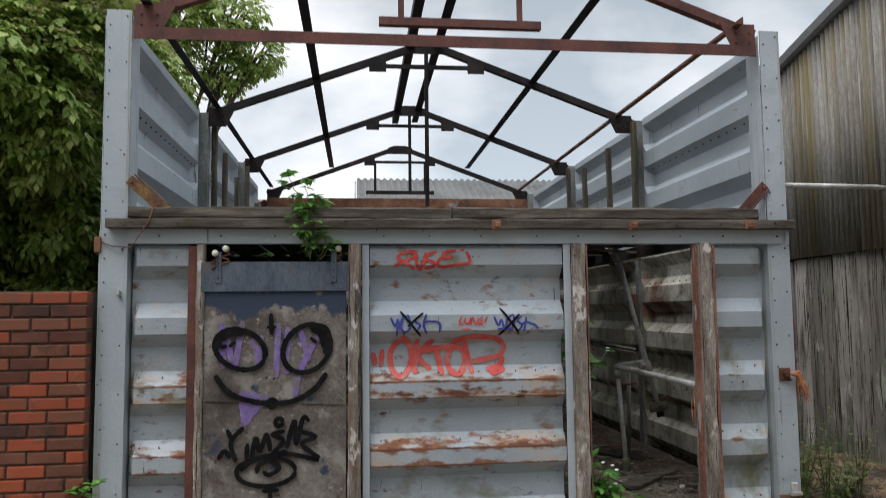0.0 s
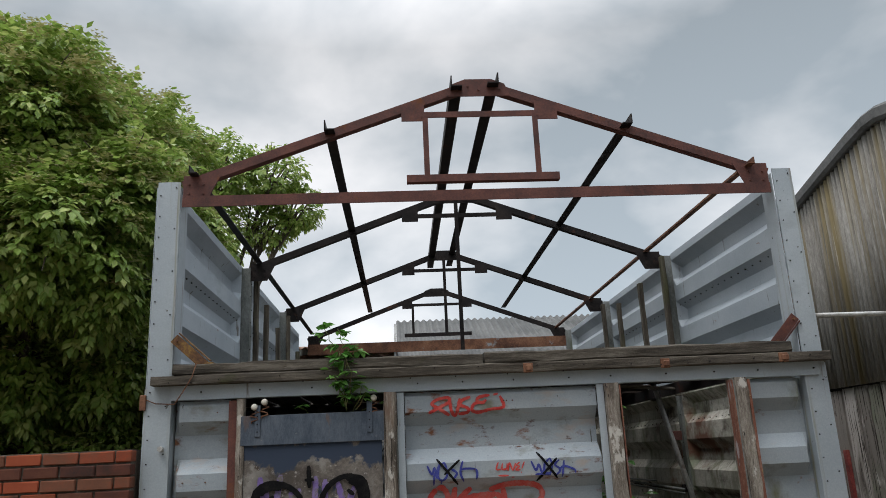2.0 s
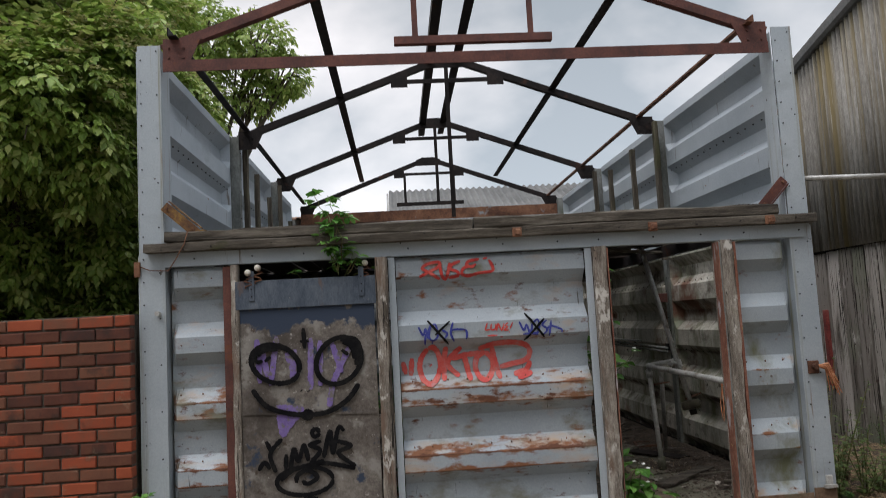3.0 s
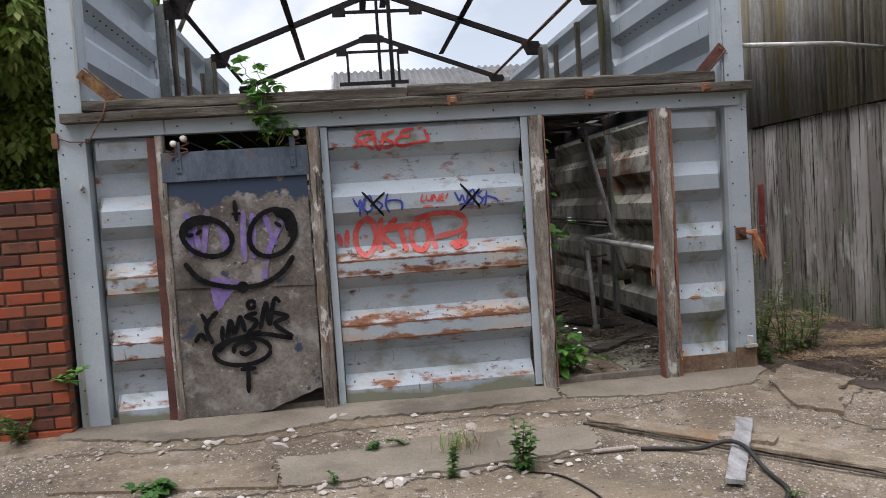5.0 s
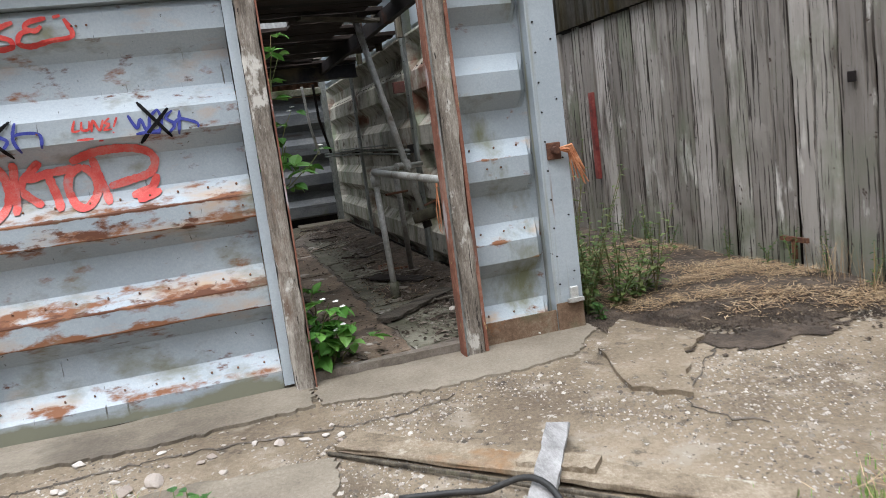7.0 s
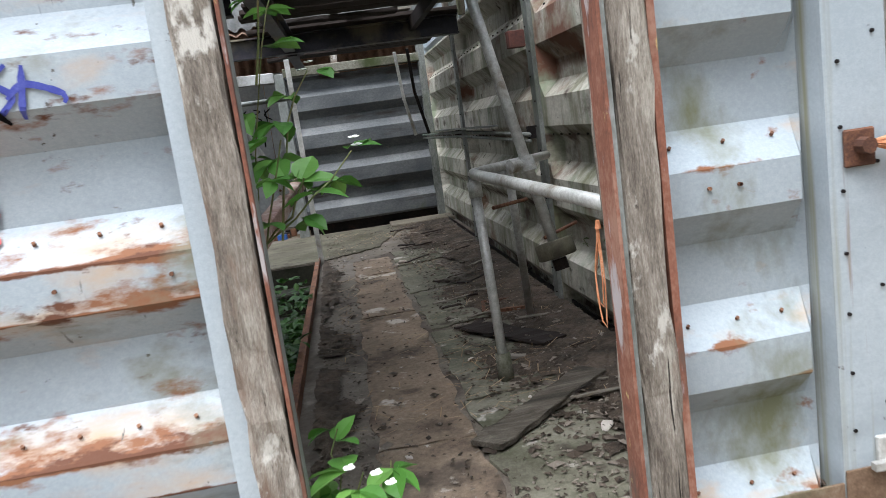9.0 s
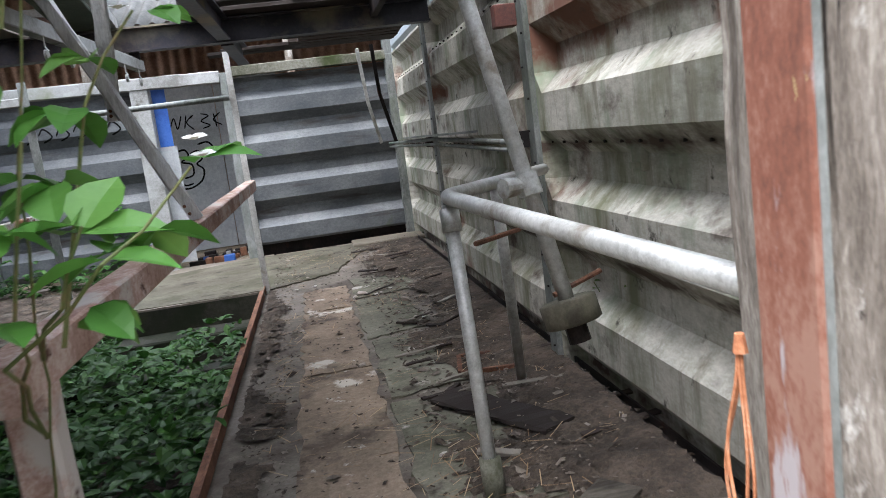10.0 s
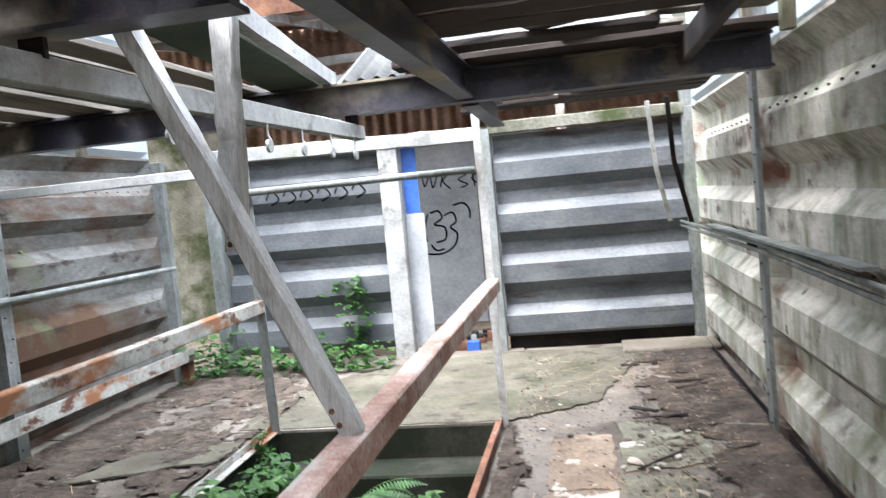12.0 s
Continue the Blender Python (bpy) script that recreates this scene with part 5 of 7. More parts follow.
# ---- fittings on the front ----
M_YELLOWRUST = mat("rusty_yellow_bracket", [(0.06, 0.028, 0.018), (0.14, 0.07, 0.03), (0.3, 0.18, 0.04)], 9, 60, 0.85, 0, 0.5, 0.004)
M_ORANGE = mat("orange_rope", [(0.28, 0.10, 0.045), (0.42, 0.17, 0.08), (0.52, 0.28, 0.17)], 20, 90, 0.9, 0, 0.4, 0.003)
M_CREAM = mat("cream_porcelain", [(0.55, 0.5, 0.42), (0.65, 0.62, 0.55)], 8, 60, 0.4, 0, 0)
for x0, x1, z0, z1, m, lab in ((-1.45, -1.24, 2.27, 2.08, M_YELLOWRUST, "rusty yellow steel knee bracket"), (2.86, 2.68, 2.27, 2.08, M_RED, "red oxide steel knee bracket")):
    br = thing("knee_bracket", (x1, F, z1), lab, "bracket", "knee brackets")
    d, u, s = axes((x0, F, z0), (x1, F, z1), (0, 1, 0))
    bm = bar(bmesh.new(), (x0, F - 0.03, z0), (x1, F - 0.03, z1), 0.065, 0.01, (0, 1, 0))
    bar(bm, Vector((x0, F, z0)) + s * 0.045, Vector((x1, F, z1)) + s * 0.045, 0.008, 0.06, (0, 1, 0))
    arm = part("arm", bm, m, br)
    bm = bmesh.new()
    for k in (0.1, 0.9):
        bolt(bm, (x0 + (x1 - x0) * k, F - 0.036, z0 + (z1 - z0) * k), (0, -1, 0), 0.014, 0.014)
    part("bolts", bm, M_RUST, arm)
    part("foot", box(bmesh.new(), x1 - 0.06, x1 + 0.06, F - 0.05, F + 0.05, 2.088, 2.098), m, br)
for x, z in ((0.92, 1.97), (1.86, 1.965), (2.69, 1.975)):
    bm = box(bmesh.new(), x - 0.032, x + 0.032, F - 0.112, F - 0.099, z - 0.028, z + 0.035, 0.003)
    box(bm, x - 0.018, x + 0.018, F - 0.155, F - 0.112, z - 0.02, z + 0.02, 0.006)
    solo("bolt_cleat", bm, M_RUST, "rusty bolted cleat on the timber lintel", "bracket", "bolt cleats")
bm = bmesh.new()
for i in range(26):
    x = -1.45 + i * 0.172 + 0.03 * math.sin(i * 5.1)
    bolt(bm, (x, F - 0.1, 1.965 + 0.03 * math.sin(i * 3.3)), (0, -1, 0), 0.008, 0.012)
    if i % 2:
        bolt(bm, (x + 0.05, F - 0.03, 1.905), (0, -1, 0), 0.009, 0.01)
tagged(part("nails", bm, M_DARK, lintel), kind="stuff")
for p in ((-0.9, F - 0.07, 1.79), (-0.835, F - 0.07, 1.82), (-0.12, F - 0.06, 1.82)):
    ins = thing("insulator", p, "small cream insulator knob on rusty wire", "insulator", "insulators")
    bm = tube(bmesh.new(), [Vector(p) + Vector((0, -0.012 + 0.012 * i, 0.0)) for i in range(4)], [0.014, 0.022, 0.012, 0.022], 10)
    part("knob", bm, M_CREAM, ins, smooth=True)
    bm = tube(bmesh.new(), [Vector(p) + Vector((0.03 * math.sin(i * 1.7), 0.012, -0.02 - 0.012 * i)) for i in range(8)], 0.005, 5)
    part("wire", bm, M_RUST, ins)
# twine over the lintel
bm = tube(bmesh.new(), [(-1.28, F - 0.09, 2.09), (-1.3, F - 0.11, 2.0), (-1.36, F - 0.1, 1.9), (-1.42, F - 0.06, 1.83), (-1.55, F - 0.03, 1.84), (-1.62, F - 0.02, 1.87)], 0.004, 5)
solo("twine", bm, M_RUST, "thin brown twine hanging over the lintel", "twine")
bm = box(bmesh.new(), -1.655, -1.615, F - 0.03, F - 0.013, 1.8, 1.9, 0.003)
solo("bolt_plate", bm, M_RUST, "rusty plate on the corner post", "bracket")
# hasp with frayed rope on the corner post
hasp = thing("hasp", (2.95, F - 0.03, 0.93), "rusty square hasp tied with frayed orange rope", "hasp")
part("back_plate", box(bmesh.new(), 2.905, 2.985, F - 0.026, F - 0.014, 0.9, 0.99, 0.004), M_RUST, hasp)
part("bolt_head", tube(bmesh.new(), [(2.945, F - 0.026, 0.95), (2.945, F - 0.06, 0.95)], 0.02, 8), M_RUST, hasp)
bm = bmesh.new()
rnd = random.Random(3)
for i in range(16):
    e = Vector((3.08 + rnd.uniform(-0.04, 0.03), F - 0.05 + rnd.uniform(-0.03, 0.03), 0.8 + rnd.uniform(-0.05, 0.05)))
    tube(bm, [(2.95, F - 0.05, 0.955), Vector((3.02, F - 0.06, 0.95)) + Vector((rnd.uniform(-0.01, 0.01), rnd.uniform(-0.01, 0.01), rnd.uniform(-0.02, 0.02))), e], [0.006, 0.007, 0.003], 5)
part("rope_end", bm, M_ORANGE, hasp, "frayed orange rope")
bm = box(bmesh.new(), 2.955, 3.0, F - 0.03, F - 0.013, 0.12, 0.21, 0.003)
bar(bm, (2.93, F - 0.04, 0.14), (3.02, F - 0.04, 0.14), 0.02, 0.02)
solo("latch", bm, M_PIPE, "grey steel latch low on the corner post", "latch")
bm = tube(bmesh.new(), [(-1.50, F - 0.012, 1.55), (-1.50, F - 0.06, 1.55)], 0.017, 8)
solo("stud", bm, M_PIPE, "grey steel stud on the corner post", "bolt")
# conduit between the two sheds
bm = tube(bmesh.new(), [(3.03, 5.12, 2.29), (4.0, 5.4, 2.33), (4.67, 5.76, 2.35)], 0.019, 8)
solo("conduit", bm, M_PIPE, "pale grey conduit spanning between the two sheds", "pipe", smooth=True)

# ---- boundary shed fittings ----
part("drain_pipe", box(bmesh.new(), SX - 0.06, SX - 0.02, 7.73, 7.79, 0.5, 1.3, 0.005), mat("flaking_red_paint", [(0.1, 0.02, 0.018), (0.2, 0.035, 0.03), (0.27, 0.08, 0.065)], 6, 50, 0.7, 0, 0.3, 0.003), shed, "flaking red painted strip")
part("lock_plate", box(bmesh.new(), SX - 0.012, SX + 0.0, 4.77, 4.83, 1.10, 1.16, 0.003), M_DARK, shed, "dark square lock hole plate")
bm = bar(bmesh.new(), (SX - 0.02, 5.42, 0.16), (SX - 0.02, 5.18, 0.16), 0.02, 0.03)
bar(bm, (SX - 0.02, 5.3, 0.16), (SX - 0.02, 5.3, 0.03), 0.02, 0.03)
part("hinge", bm, M_RUST, shed, "rusty T hinge")


def on_fence(u, z):
    return Vector((SX - 0.022, u, z))


paint("painted_tag", [[(4.356, 1.356), (4.299, 1.549)], [(4.388, 1.5), (4.289, 1.554), (4.215, 1.522), (4.207, 1.468), (4.309, 1.446)], [(4.185, 1.513), (4.19, 1.409), (4.14, 1.387), (4.094, 1.51)], [(3.994, 1.499), (4.062, 1.487), (4.057, 1.445), (4.002, 1.409), (4.035, 1.37), (4.098, 1.373)], [(3.878, 1.497), (3.958, 1.492), (3.981, 1.368), (3.865, 1.372)], [(3.967, 1.433), (3.895, 1.434)], [(3.809, 1.542), (3.813, 1.393)], [(3.809, 1.35), (3.807, 1.333)], [(4.376, 1.307), (4.232, 1.351), (4.125, 1.314)]], 0.017, P_RED, shed, on_fence, "red sprayed name tag", facing=(-1, 0, 0))

# ---- yard: slabs, cracks, stones ----
def lay(x, y):
    return ground_z(x, y)


solo("threshold_slab", slab(bmesh.new(), [(-1.72, 5.03), (-1.7, 4.82), (-1.05, 4.6), (-0.4, 4.58), (0.05, 4.7), (0.75, 4.66), (1.5, 4.72), (1.5, 5.03)], lambda x, y: lay(x, y) + 0.016, 0.07, 1, 22), M_SLAB, "smooth grey concrete strip under the shed front", "slab", "yard slabs")
solo("threshold_slab", slab(bmesh.new(), [(1.52, 5.04), (1.53, 4.7), (2.05, 4.6), (2.75, 4.62), (3.1, 4.98), (3.05, 5.04)], lambda x, y: lay(x, y) + 0.012, 0.07, 2, 22), M_SLAB, "smooth grey concrete ramp at the open doorway", "slab", "yard slabs")
solo("paving_slab", slab(bmesh.new(), [(0.55, 4.23), (1.5, 4.15), (1.45, 3.83), (0.72, 3.73), (-0.24, 3.73), (-0.3, 4.12), (0.15, 4.15)], lambda x, y: lay(x, y) + 0.014, 0.06, 3, 18), M_SLAB, "worn smooth concrete strip with a broken edge", "slab", "yard slabs")
solo("paving_slab", slab(bmesh.new(), [(-0.32, 4.1), (-0.26, 3.73), (-1.45, 3.95), (-1.3, 4.25)], lambda x, y: lay(x, y) + 0.016, 0.06, 4), M_CONC, "rough concrete slab with a rounded broken edge", "slab", "yard slabs")
solo("paving_slab", slab(bmesh.new(), [(2.78, 4.12), (2.95, 3.93), (3.2, 4.35), (3.42, 4.5), (3.2, 4.95), (2.93, 4.7)], lambda x, y: lay(x, y) + 0.024, 0.1, 5), M_CONC, "cracked heaved concrete slab beside the shed", "slab", "yard slabs")
for i, (xa, ya) in enumerate(((2.24, 2.63), (2.44, 2.57), (2.64, 2.47), (2.86, 2.36))):
    solo("paver", slab(bmesh.new(), [(xa, ya), (xa + 0.19, ya - 0.07), (xa + 0.05, ya - 0.5), (xa - 0.14, ya - 0.42)], lambda x, y: lay(x, y) + 0.014, 0.05, 10 + i), M_SLAB, "grey concrete paver set into the yard", "paver", "pavers")


def crack(bm, pts, w, seed):
    rnd = random.Random(seed)
    prev = None
    for i, (x, y) in enumerate(smooth_path(pts, 0.03)):
        x, y = x + rnd.gauss(0, 0.012), y + rnd.gauss(0, 0.012)
        ww = w * rnd.uniform(0.02, 0.5)
        here = [bm.verts.new((x, y - ww, lay(x, y - ww) + 0.004)), bm.verts.new((x, y, lay(x, y) + 0.009)), bm.verts.new((x, y + ww, lay(x, y + ww) + 0.004))]
        if prev:
            for k in (0, 1):
                bm.faces.new((prev[k], prev[k + 1], here[k + 1], here[k]))
        prev = here


for i, (pts, w) in enumerate((([(-1.7, 4.55), (-0.9, 4.45), (0.1, 4.5), (0.9, 4.52), (1.7, 4.42), (2.1, 4.5)], 0.014), ([(-1.5, 3.86), (-0.3, 3.68), (0.7, 3.68), (1.5, 3.78)], 0.02), ([(3.15, 5.0), (3.45, 4.5), (3.2, 4.2), (2.9, 3.88), (3.05, 3.6)], 0.016), ([(3.3, 4.75), (3.9, 4.3), (4.5, 4.45)], 0.014), ([(0.2, 3.1), (1.3, 3.0), (2.0, 2.4)], 0.008))):
    bm = bmesh.new()
    crack(bm, pts, w, i)
    tagged(solo("crack", bm, M_CRACK, "soil-filled crack across the concrete", "crack", "yard cracks"), kind="structure")

stone_meshes = []
M_STONE = mat("pale_stone", [(0.24, 0.19, 0.155), (0.42, 0.365, 0.32), (0.62, 0.585, 0.54)], 7, 40, 0.9, 0, 0.5, 0.006, per="object")
for v in range(7):
    rr = random.Random(40 + v)
    bm = bmesh.new()
    bmesh.ops.create_icosphere(bm, subdivisions=2, radius=1.0)
    cut = [Vector((rr.gauss(0, 1), rr.gauss(0, 1), rr.gauss(0, 1))).normalized() for _ in range(9)]
    for q in bm.verts:
        for c in cut:
            d = q.co.dot(c) - 0.62
            if d > 0:
                q.co -= c * d
        q.co.z *= 0.6
    stone_meshes.append(mesh_of("stone", bm, M_STONE))


def stone(x, y, s, z=None, rr=random.Random(5)):
    ob = new("stone", rr.choice(stone_meshes))
    ob.location = (x, y, (lay(x, y) if z is None else z) + s * 0.22)
    ob.scale = (s * rr.uniform(0.8, 1.3), s * rr.uniform(0.6, 1.0), s * rr.uniform(0.6, 1.0))
    ob.rotation_euler = (rr.uniform(-0.2, 0.2), rr.uniform(-0.2, 0.2), rr.uniform(0, 6.3))
    return tagged(ob, "pale broken stone lying on the concrete", "stone", "loose stones")


rnd = random.Random(8)
for x, y, s in ((-0.35, 4.43, 0.055), (-0.30, 4.32, 0.06), (0.0, 4.75, 0.05), (0.06, 4.78, 0.035), (-0.68, 4.5, 0.04), (-0.75, 4.53, 0.03), (0.72, 4.28, 0.045), (0.82, 4.3, 0.05), (0.68, 3.66, 0.04), (0.36, 3.65, 0.05), (0.30, 3.62, 0.04), (0.25, 3.7, 0.035), (0.12, 3.5, 0.035), (0.0, 3.45, 0.035), (0.04, 3.47, 0.03), (-0.9, 4.15, 0.035), (1.62, 3.78, 0.03), (0.75, 3.66, 0.03), (-1.55, 3.6, 0.06), (-1.45, 3.55, 0.045)):
    stone(x, y, s)
for _ in range(130):
    stone(rnd.uniform(-1.7, 1.6), rnd.choice((rnd.gauss(4.45, 0.15), rnd.gauss(3.7, 0.08))), rnd.uniform(0.012, 0.032))
# chips set in the worn concrete
rnd = random.Random(21)
bm = bmesh.new()
for _ in range(52000):
    x, y = rnd.uniform(-2.0, 4.5), rnd.uniform(2.0, 4.95)
    if noise.noise(Vector((x * 1.4, y * 1.4, 5.0))) + 0.4 * noise.noise(Vector((x * 6, y * 6, 2.0))) + rnd.gauss(0, 0.12) < 0.0:
        continue
    s = rnd.uniform(0.0025, 0.009) * (2.0 if rnd.random() < 0.06 else 1)
    z = lay(x, y) + 0.001
    a = rnd.uniform(0, 6.28)
    ring = [bm.verts.new((x + s * math.cos(a + k * 1.57) * rnd.uniform(0.7, 1.3), y + s * math.sin(a + k * 1.57) * rnd.uniform(0.7, 1.3), z - 0.002)) for k in range(4)]
    top = bm.verts.new((x, y, z + s * 0.5))
    for k in range(4):
        bm.faces.new((ring[k], ring[(k + 1) % 4], top))
M_CHIP = mat("concrete_chip", [(0.05, 0.041, 0.033), (0.2, 0.168, 0.136), (0.52, 0.48, 0.43)], 7, 40, 0.9, 0, 0, per="island")
solo("gravel_chips", bm, M_CHIP, "pale stone chips scattered over worn concrete", "gravel", kind="stuff")

# ---- planks and cable lying in the yard ----
M_PLANK = mat("painted_plank", [(0.11, 0.083, 0.056), (0.21, 0.165, 0.115), (0.33, 0.28, 0.215)], 3, 40, 0.85, 0, 0.4, 0.005, (1.5, 1.5, 1.5), [((0.26, 0.13, 0.05), 2.0, 0.56, 0.7, (1, 1, 1), ()), ((0.45, 0.43, 0.36), 5, 0.6, 0.68, (1, 1, 1), ())])
M_GREYWOOD = mat("silvered_wood", [(0.16, 0.155, 0.15), (0.26, 0.25, 0.245), (0.36, 0.35, 0.34)], 6, 50, 0.9, 0, 0.6, 0.006, (3, 1, 1))


def board_on(a, b, w, h, m, name, label, seed, z=None):
    za, zb = (lay(*a) + h / 2 + 0.005, lay(*b) + h / 2 + 0.005) if z is None else z
    bm = bar(bmesh.new(), (a[0], a[1], za), (b[0], b[1], zb), w, h, (0, 0, 1), 0.003, 16, 0.004, seed)
    return solo(name, bm, m, label, "plank", "loose planks")


board_on((1.56, 4.27), (2.72, 3.1), 0.15, 0.02, M_PLANK, "plank", "long paint-stained board lying flat on concrete", 1)
bm = bar(bmesh.new(), (1.48, 4.2, lay(1.48, 4.2) + 0.012), (2.63, 2.98, lay(2.63, 2.98) + 0.012), 0.016, 0.014, bevel=0.003, cuts=12, jitter=0.002)
solo("batten", bm, M_POST, "dark thin batten beside the board", "plank", "loose planks")
zc = lay(2.1, 3.6)
board_on((2.1, 3.74), (2.31, 3.55), 0.1, 0.03, M_PLANK, "block", "short brown wood block on the board", 3, (zc + 0.045, zc + 0.045))
board_on((2.32, 3.88), (1.87, 3.15), 0.085, 0.022, M_GREYWOOD, "plank", "short silver-grey board laid across the others", 4, (zc + 0.075, zc + 0.025))
cb = [(1.65, 3.74), (1.76, 3.7), (1.86, 3.66), (1.93, 3.59), (2.01, 3.55), (2.08, 3.45), (2.09, 3.31), (2.08, 3.15), (2.07, 3.06), (2.02, 2.97), (1.94, 2.9), (1.85, 2.85), (1.6, 2.78)]
cab = thing("cable", (2.0, 3.5, zc), "thick black cable with a ribbed grey end", "cable")
cpath = smooth_path(cb, 0.03)
part("sheath", tube(bmesh.new(), [(x, y, lay(x, y) + 0.014 + 0.075 * math.exp(-((x - 2.05) ** 2 + (y - 3.5) ** 2) / 0.022)) for x, y in cpath], 0.0115, 8), mat("black_rubber", [(0.012, 0.012, 0.012), (0.022, 0.021, 0.02), (0.04, 0.038, 0.036)], 8, 50, 0.6, 0, 0.1), cab, smooth=True)
part("ribbed_end", tube(bmesh.new(), [(1.385 + i * 0.006, 3.755 + 0.0001 * i, lay(1.4, 3.755) + 0.016) for i in range(40)], [0.011 if i % 3 else 0.014 for i in range(40)], 8), M_STONE, cab, "grey ribbed sleeve")
c2 = smooth_path([(0.62, 3.82), (0.72, 3.81), (0.86, 3.74), (1.02, 3.61), (1.15, 3.5), (1.22, 3.32), (1.26, 3.1)], 0.03)
solo("wire", tube(bmesh.new(), [(x, y, lay(x, y) + 0.008) for x, y in c2], 0.005, 6), M_DARK, "thin dark wire trailing over the concrete", "wire")


# ---- plants ----
def big_leaf(bm, base, d, up, L, W, curl=0.25):
    """A broad oval leaf, creased along the middle and curling down."""
    d = Vector(d).normalized()
    s = d.cross(Vector(up))
    s = s.normalized() if s.length > 0.02 else Vector((1, 0, 0))
    n = s.cross(d)
    rows = []
    for k, w in ((0.0, 0.03), (0.25, 0.8), (0.5, 1.0), (0.75, 0.7), (1.0, 0.03)):
        c = Vector(base) + d * (L * k) - n * (curl * L * k * k)
        rows.append([bm.verts.new(c + s * (W * 0.5 * w * q) + n * (abs(q) * W * 0.14 * w)) for q in (-1, 0, 1)])
    for a, b in zip(rows, rows[1:]):
        for q in (0, 1):
            bm.faces.new((a[q], a[q + 1], b[q + 1], b[q]))


def bramble_sprig(bm, base, d, rnd, L):
    """Three to five leaflets on a short stalk."""
    d = Vector(d).normalized()
    up = Vector((0, 0, 1))
    s = d.cross(up)
    s = s.normalized() if s.length > 0.05 else Vector((1, 0, 0))
    for k, a in enumerate((0, 0.9, -0.9, 1.7, -1.7)[: rnd.choice((3, 3, 5))]):
        ld = d * math.cos(a) + s * math.sin(a) + Vector((0, 0, rnd.uniform(-0.4, 0.1)))
        big_leaf(bm, Vector(base) + d * L * (0.45 if k < 3 else 0.2), ld, up + Vector((rnd.uniform(-0.5, 0.5), rnd.uniform(-0.5, 0.5), 0)), L * rnd.uniform(0.85, 1.15), L * rnd.uniform(0.6, 0.75), rnd.uniform(0.1, 0.35))


M_STEM = mat("green_stem", [(0.08, 0.11, 0.035), (0.13, 0.15, 0.05), (0.2, 0.14, 0.07)], 6, 40, 0.7, 0, 0)
M_PETAL = mat("white_petal", [(0.66, 0.64, 0.58), (0.75, 0.74, 0.7), (0.8, 0.79, 0.76)], 6, 60, 0.7, 0, 0, per="island")


def bramble(base, canes, L, label, seed, flowers=(), mat_leaf=None, every=0.11, bare=-9.0):
    rnd = random.Random(seed)
    t = thing("bramble", base, label, "bramble")
    leaf = bmesh.new()
    for c in canes:
        pts = [Vector(p) for p in c]
        path = []
        for a, b in zip(pts, pts[1:]):
            n = max(2, int((b - a).length / every))
            path += [a.lerp(b, i / n) + Vector((rnd.gauss(0, 0.008), rnd.gauss(0, 0.008), rnd.gauss(0, 0.008))) for i in range(n)]
        path.append(pts[-1])
        part("cane", tube(bmesh.new(), path, [0.0038 - 0.0022 * i / len(path) for i in range(len(path))], 6), M_STEM, t)
        for i, p in enumerate(path[2:]):
            if p.z < bare:
                continue
            d = Vector((rnd.gauss(0, 1), rnd.gauss(0, 1), rnd.uniform(-0.2, 0.5)))
            bramble_sprig(leaf, p, d, rnd, L * rnd.uniform(0.7, 1.15))
    part("leaves", leaf, mat_leaf or M_BRAMBLE, t)
    for p in flowers:
        bm = bmesh.new()
        for k in range(5):
            a = k * 1.257
            big_leaf(bm, p, (math.cos(a), math.sin(a) * 0.7 - 0.3, 0.3), (0, -0.4, 1), 0.016, 0.014, 0.1)
        part("flower", bm, M_PETAL, t, "white five-petalled flower")
    return t


bramble((1.3, 5.75, -0.5), [[(1.3, 5.75, -0.5), (1.36, 5.72, 0.4), (1.5, 5.5, 1.0), (1.58, 5.46, 1.38), (1.66, 5.52, 1.62)], [(1.42, 5.62, 0.7), (1.52, 5.32, 0.9), (1.66, 5.24, 1.0), (1.765, 5.28, 1.1)], [(1.42, 5.62, 0.7), (1.53, 5.3, 0.95), (1.6, 5.25, 1.15)], [(1.55, 5.4, 0.9), (1.62, 5.48, 1.2), (1.685, 5.55, 1.33)], [(1.46, 5.55, 0.85), (1.58, 5.28, 0.95), (1.64, 5.26, 1.05)], [(1.56, 5.4, 1.3), (1.6, 5.42, 1.5), (1.63, 5.45, 1.72)]], 0.088, "tall bramble with broad leaves behind the door jamb", 3, [(1.69, 5.55, 1.35), (1.67, 5.53, 1.33), (1.775, 5.28, 1.13), (1.78, 5.29, 1.11)], every=0.1, bare=0.93)
bramble((1.64, 5.12, -0.02), [[(1.64, 5.14, -0.02), (1.62, 5.12, 0.2), (1.67, 5.05, 0.36)], [(1.64, 5.14, -0.02), (1.7, 5.1, 0.15), (1.78, 5.08, 0.22)], [(1.64, 5.14, -0.02), (1.6, 5.16, 0.25), (1.62, 5.2, 0.42)], [(1.64, 5.14, -0.02), (1.72, 5.2, 0.2), (1.74, 5.22, 0.3)], [(1.6, 5.12, 0.0), (1.58, 5.08, 0.12), (1.6, 5.05, 0.22)], [(1.68, 5.15, 0.0), (1.76, 5.14, 0.1), (1.82, 5.12, 0.12)]], 0.098, "low bramble flowering white on the threshold", 5, [(1.7, 5.03, 0.36), (1.73, 5.03, 0.33), (1.66, 5.02, 0.31), (1.68, 5.02, 0.22), (1.72, 5.03, 0.24), (1.64, 5.04, 0.38)], every=0.045)
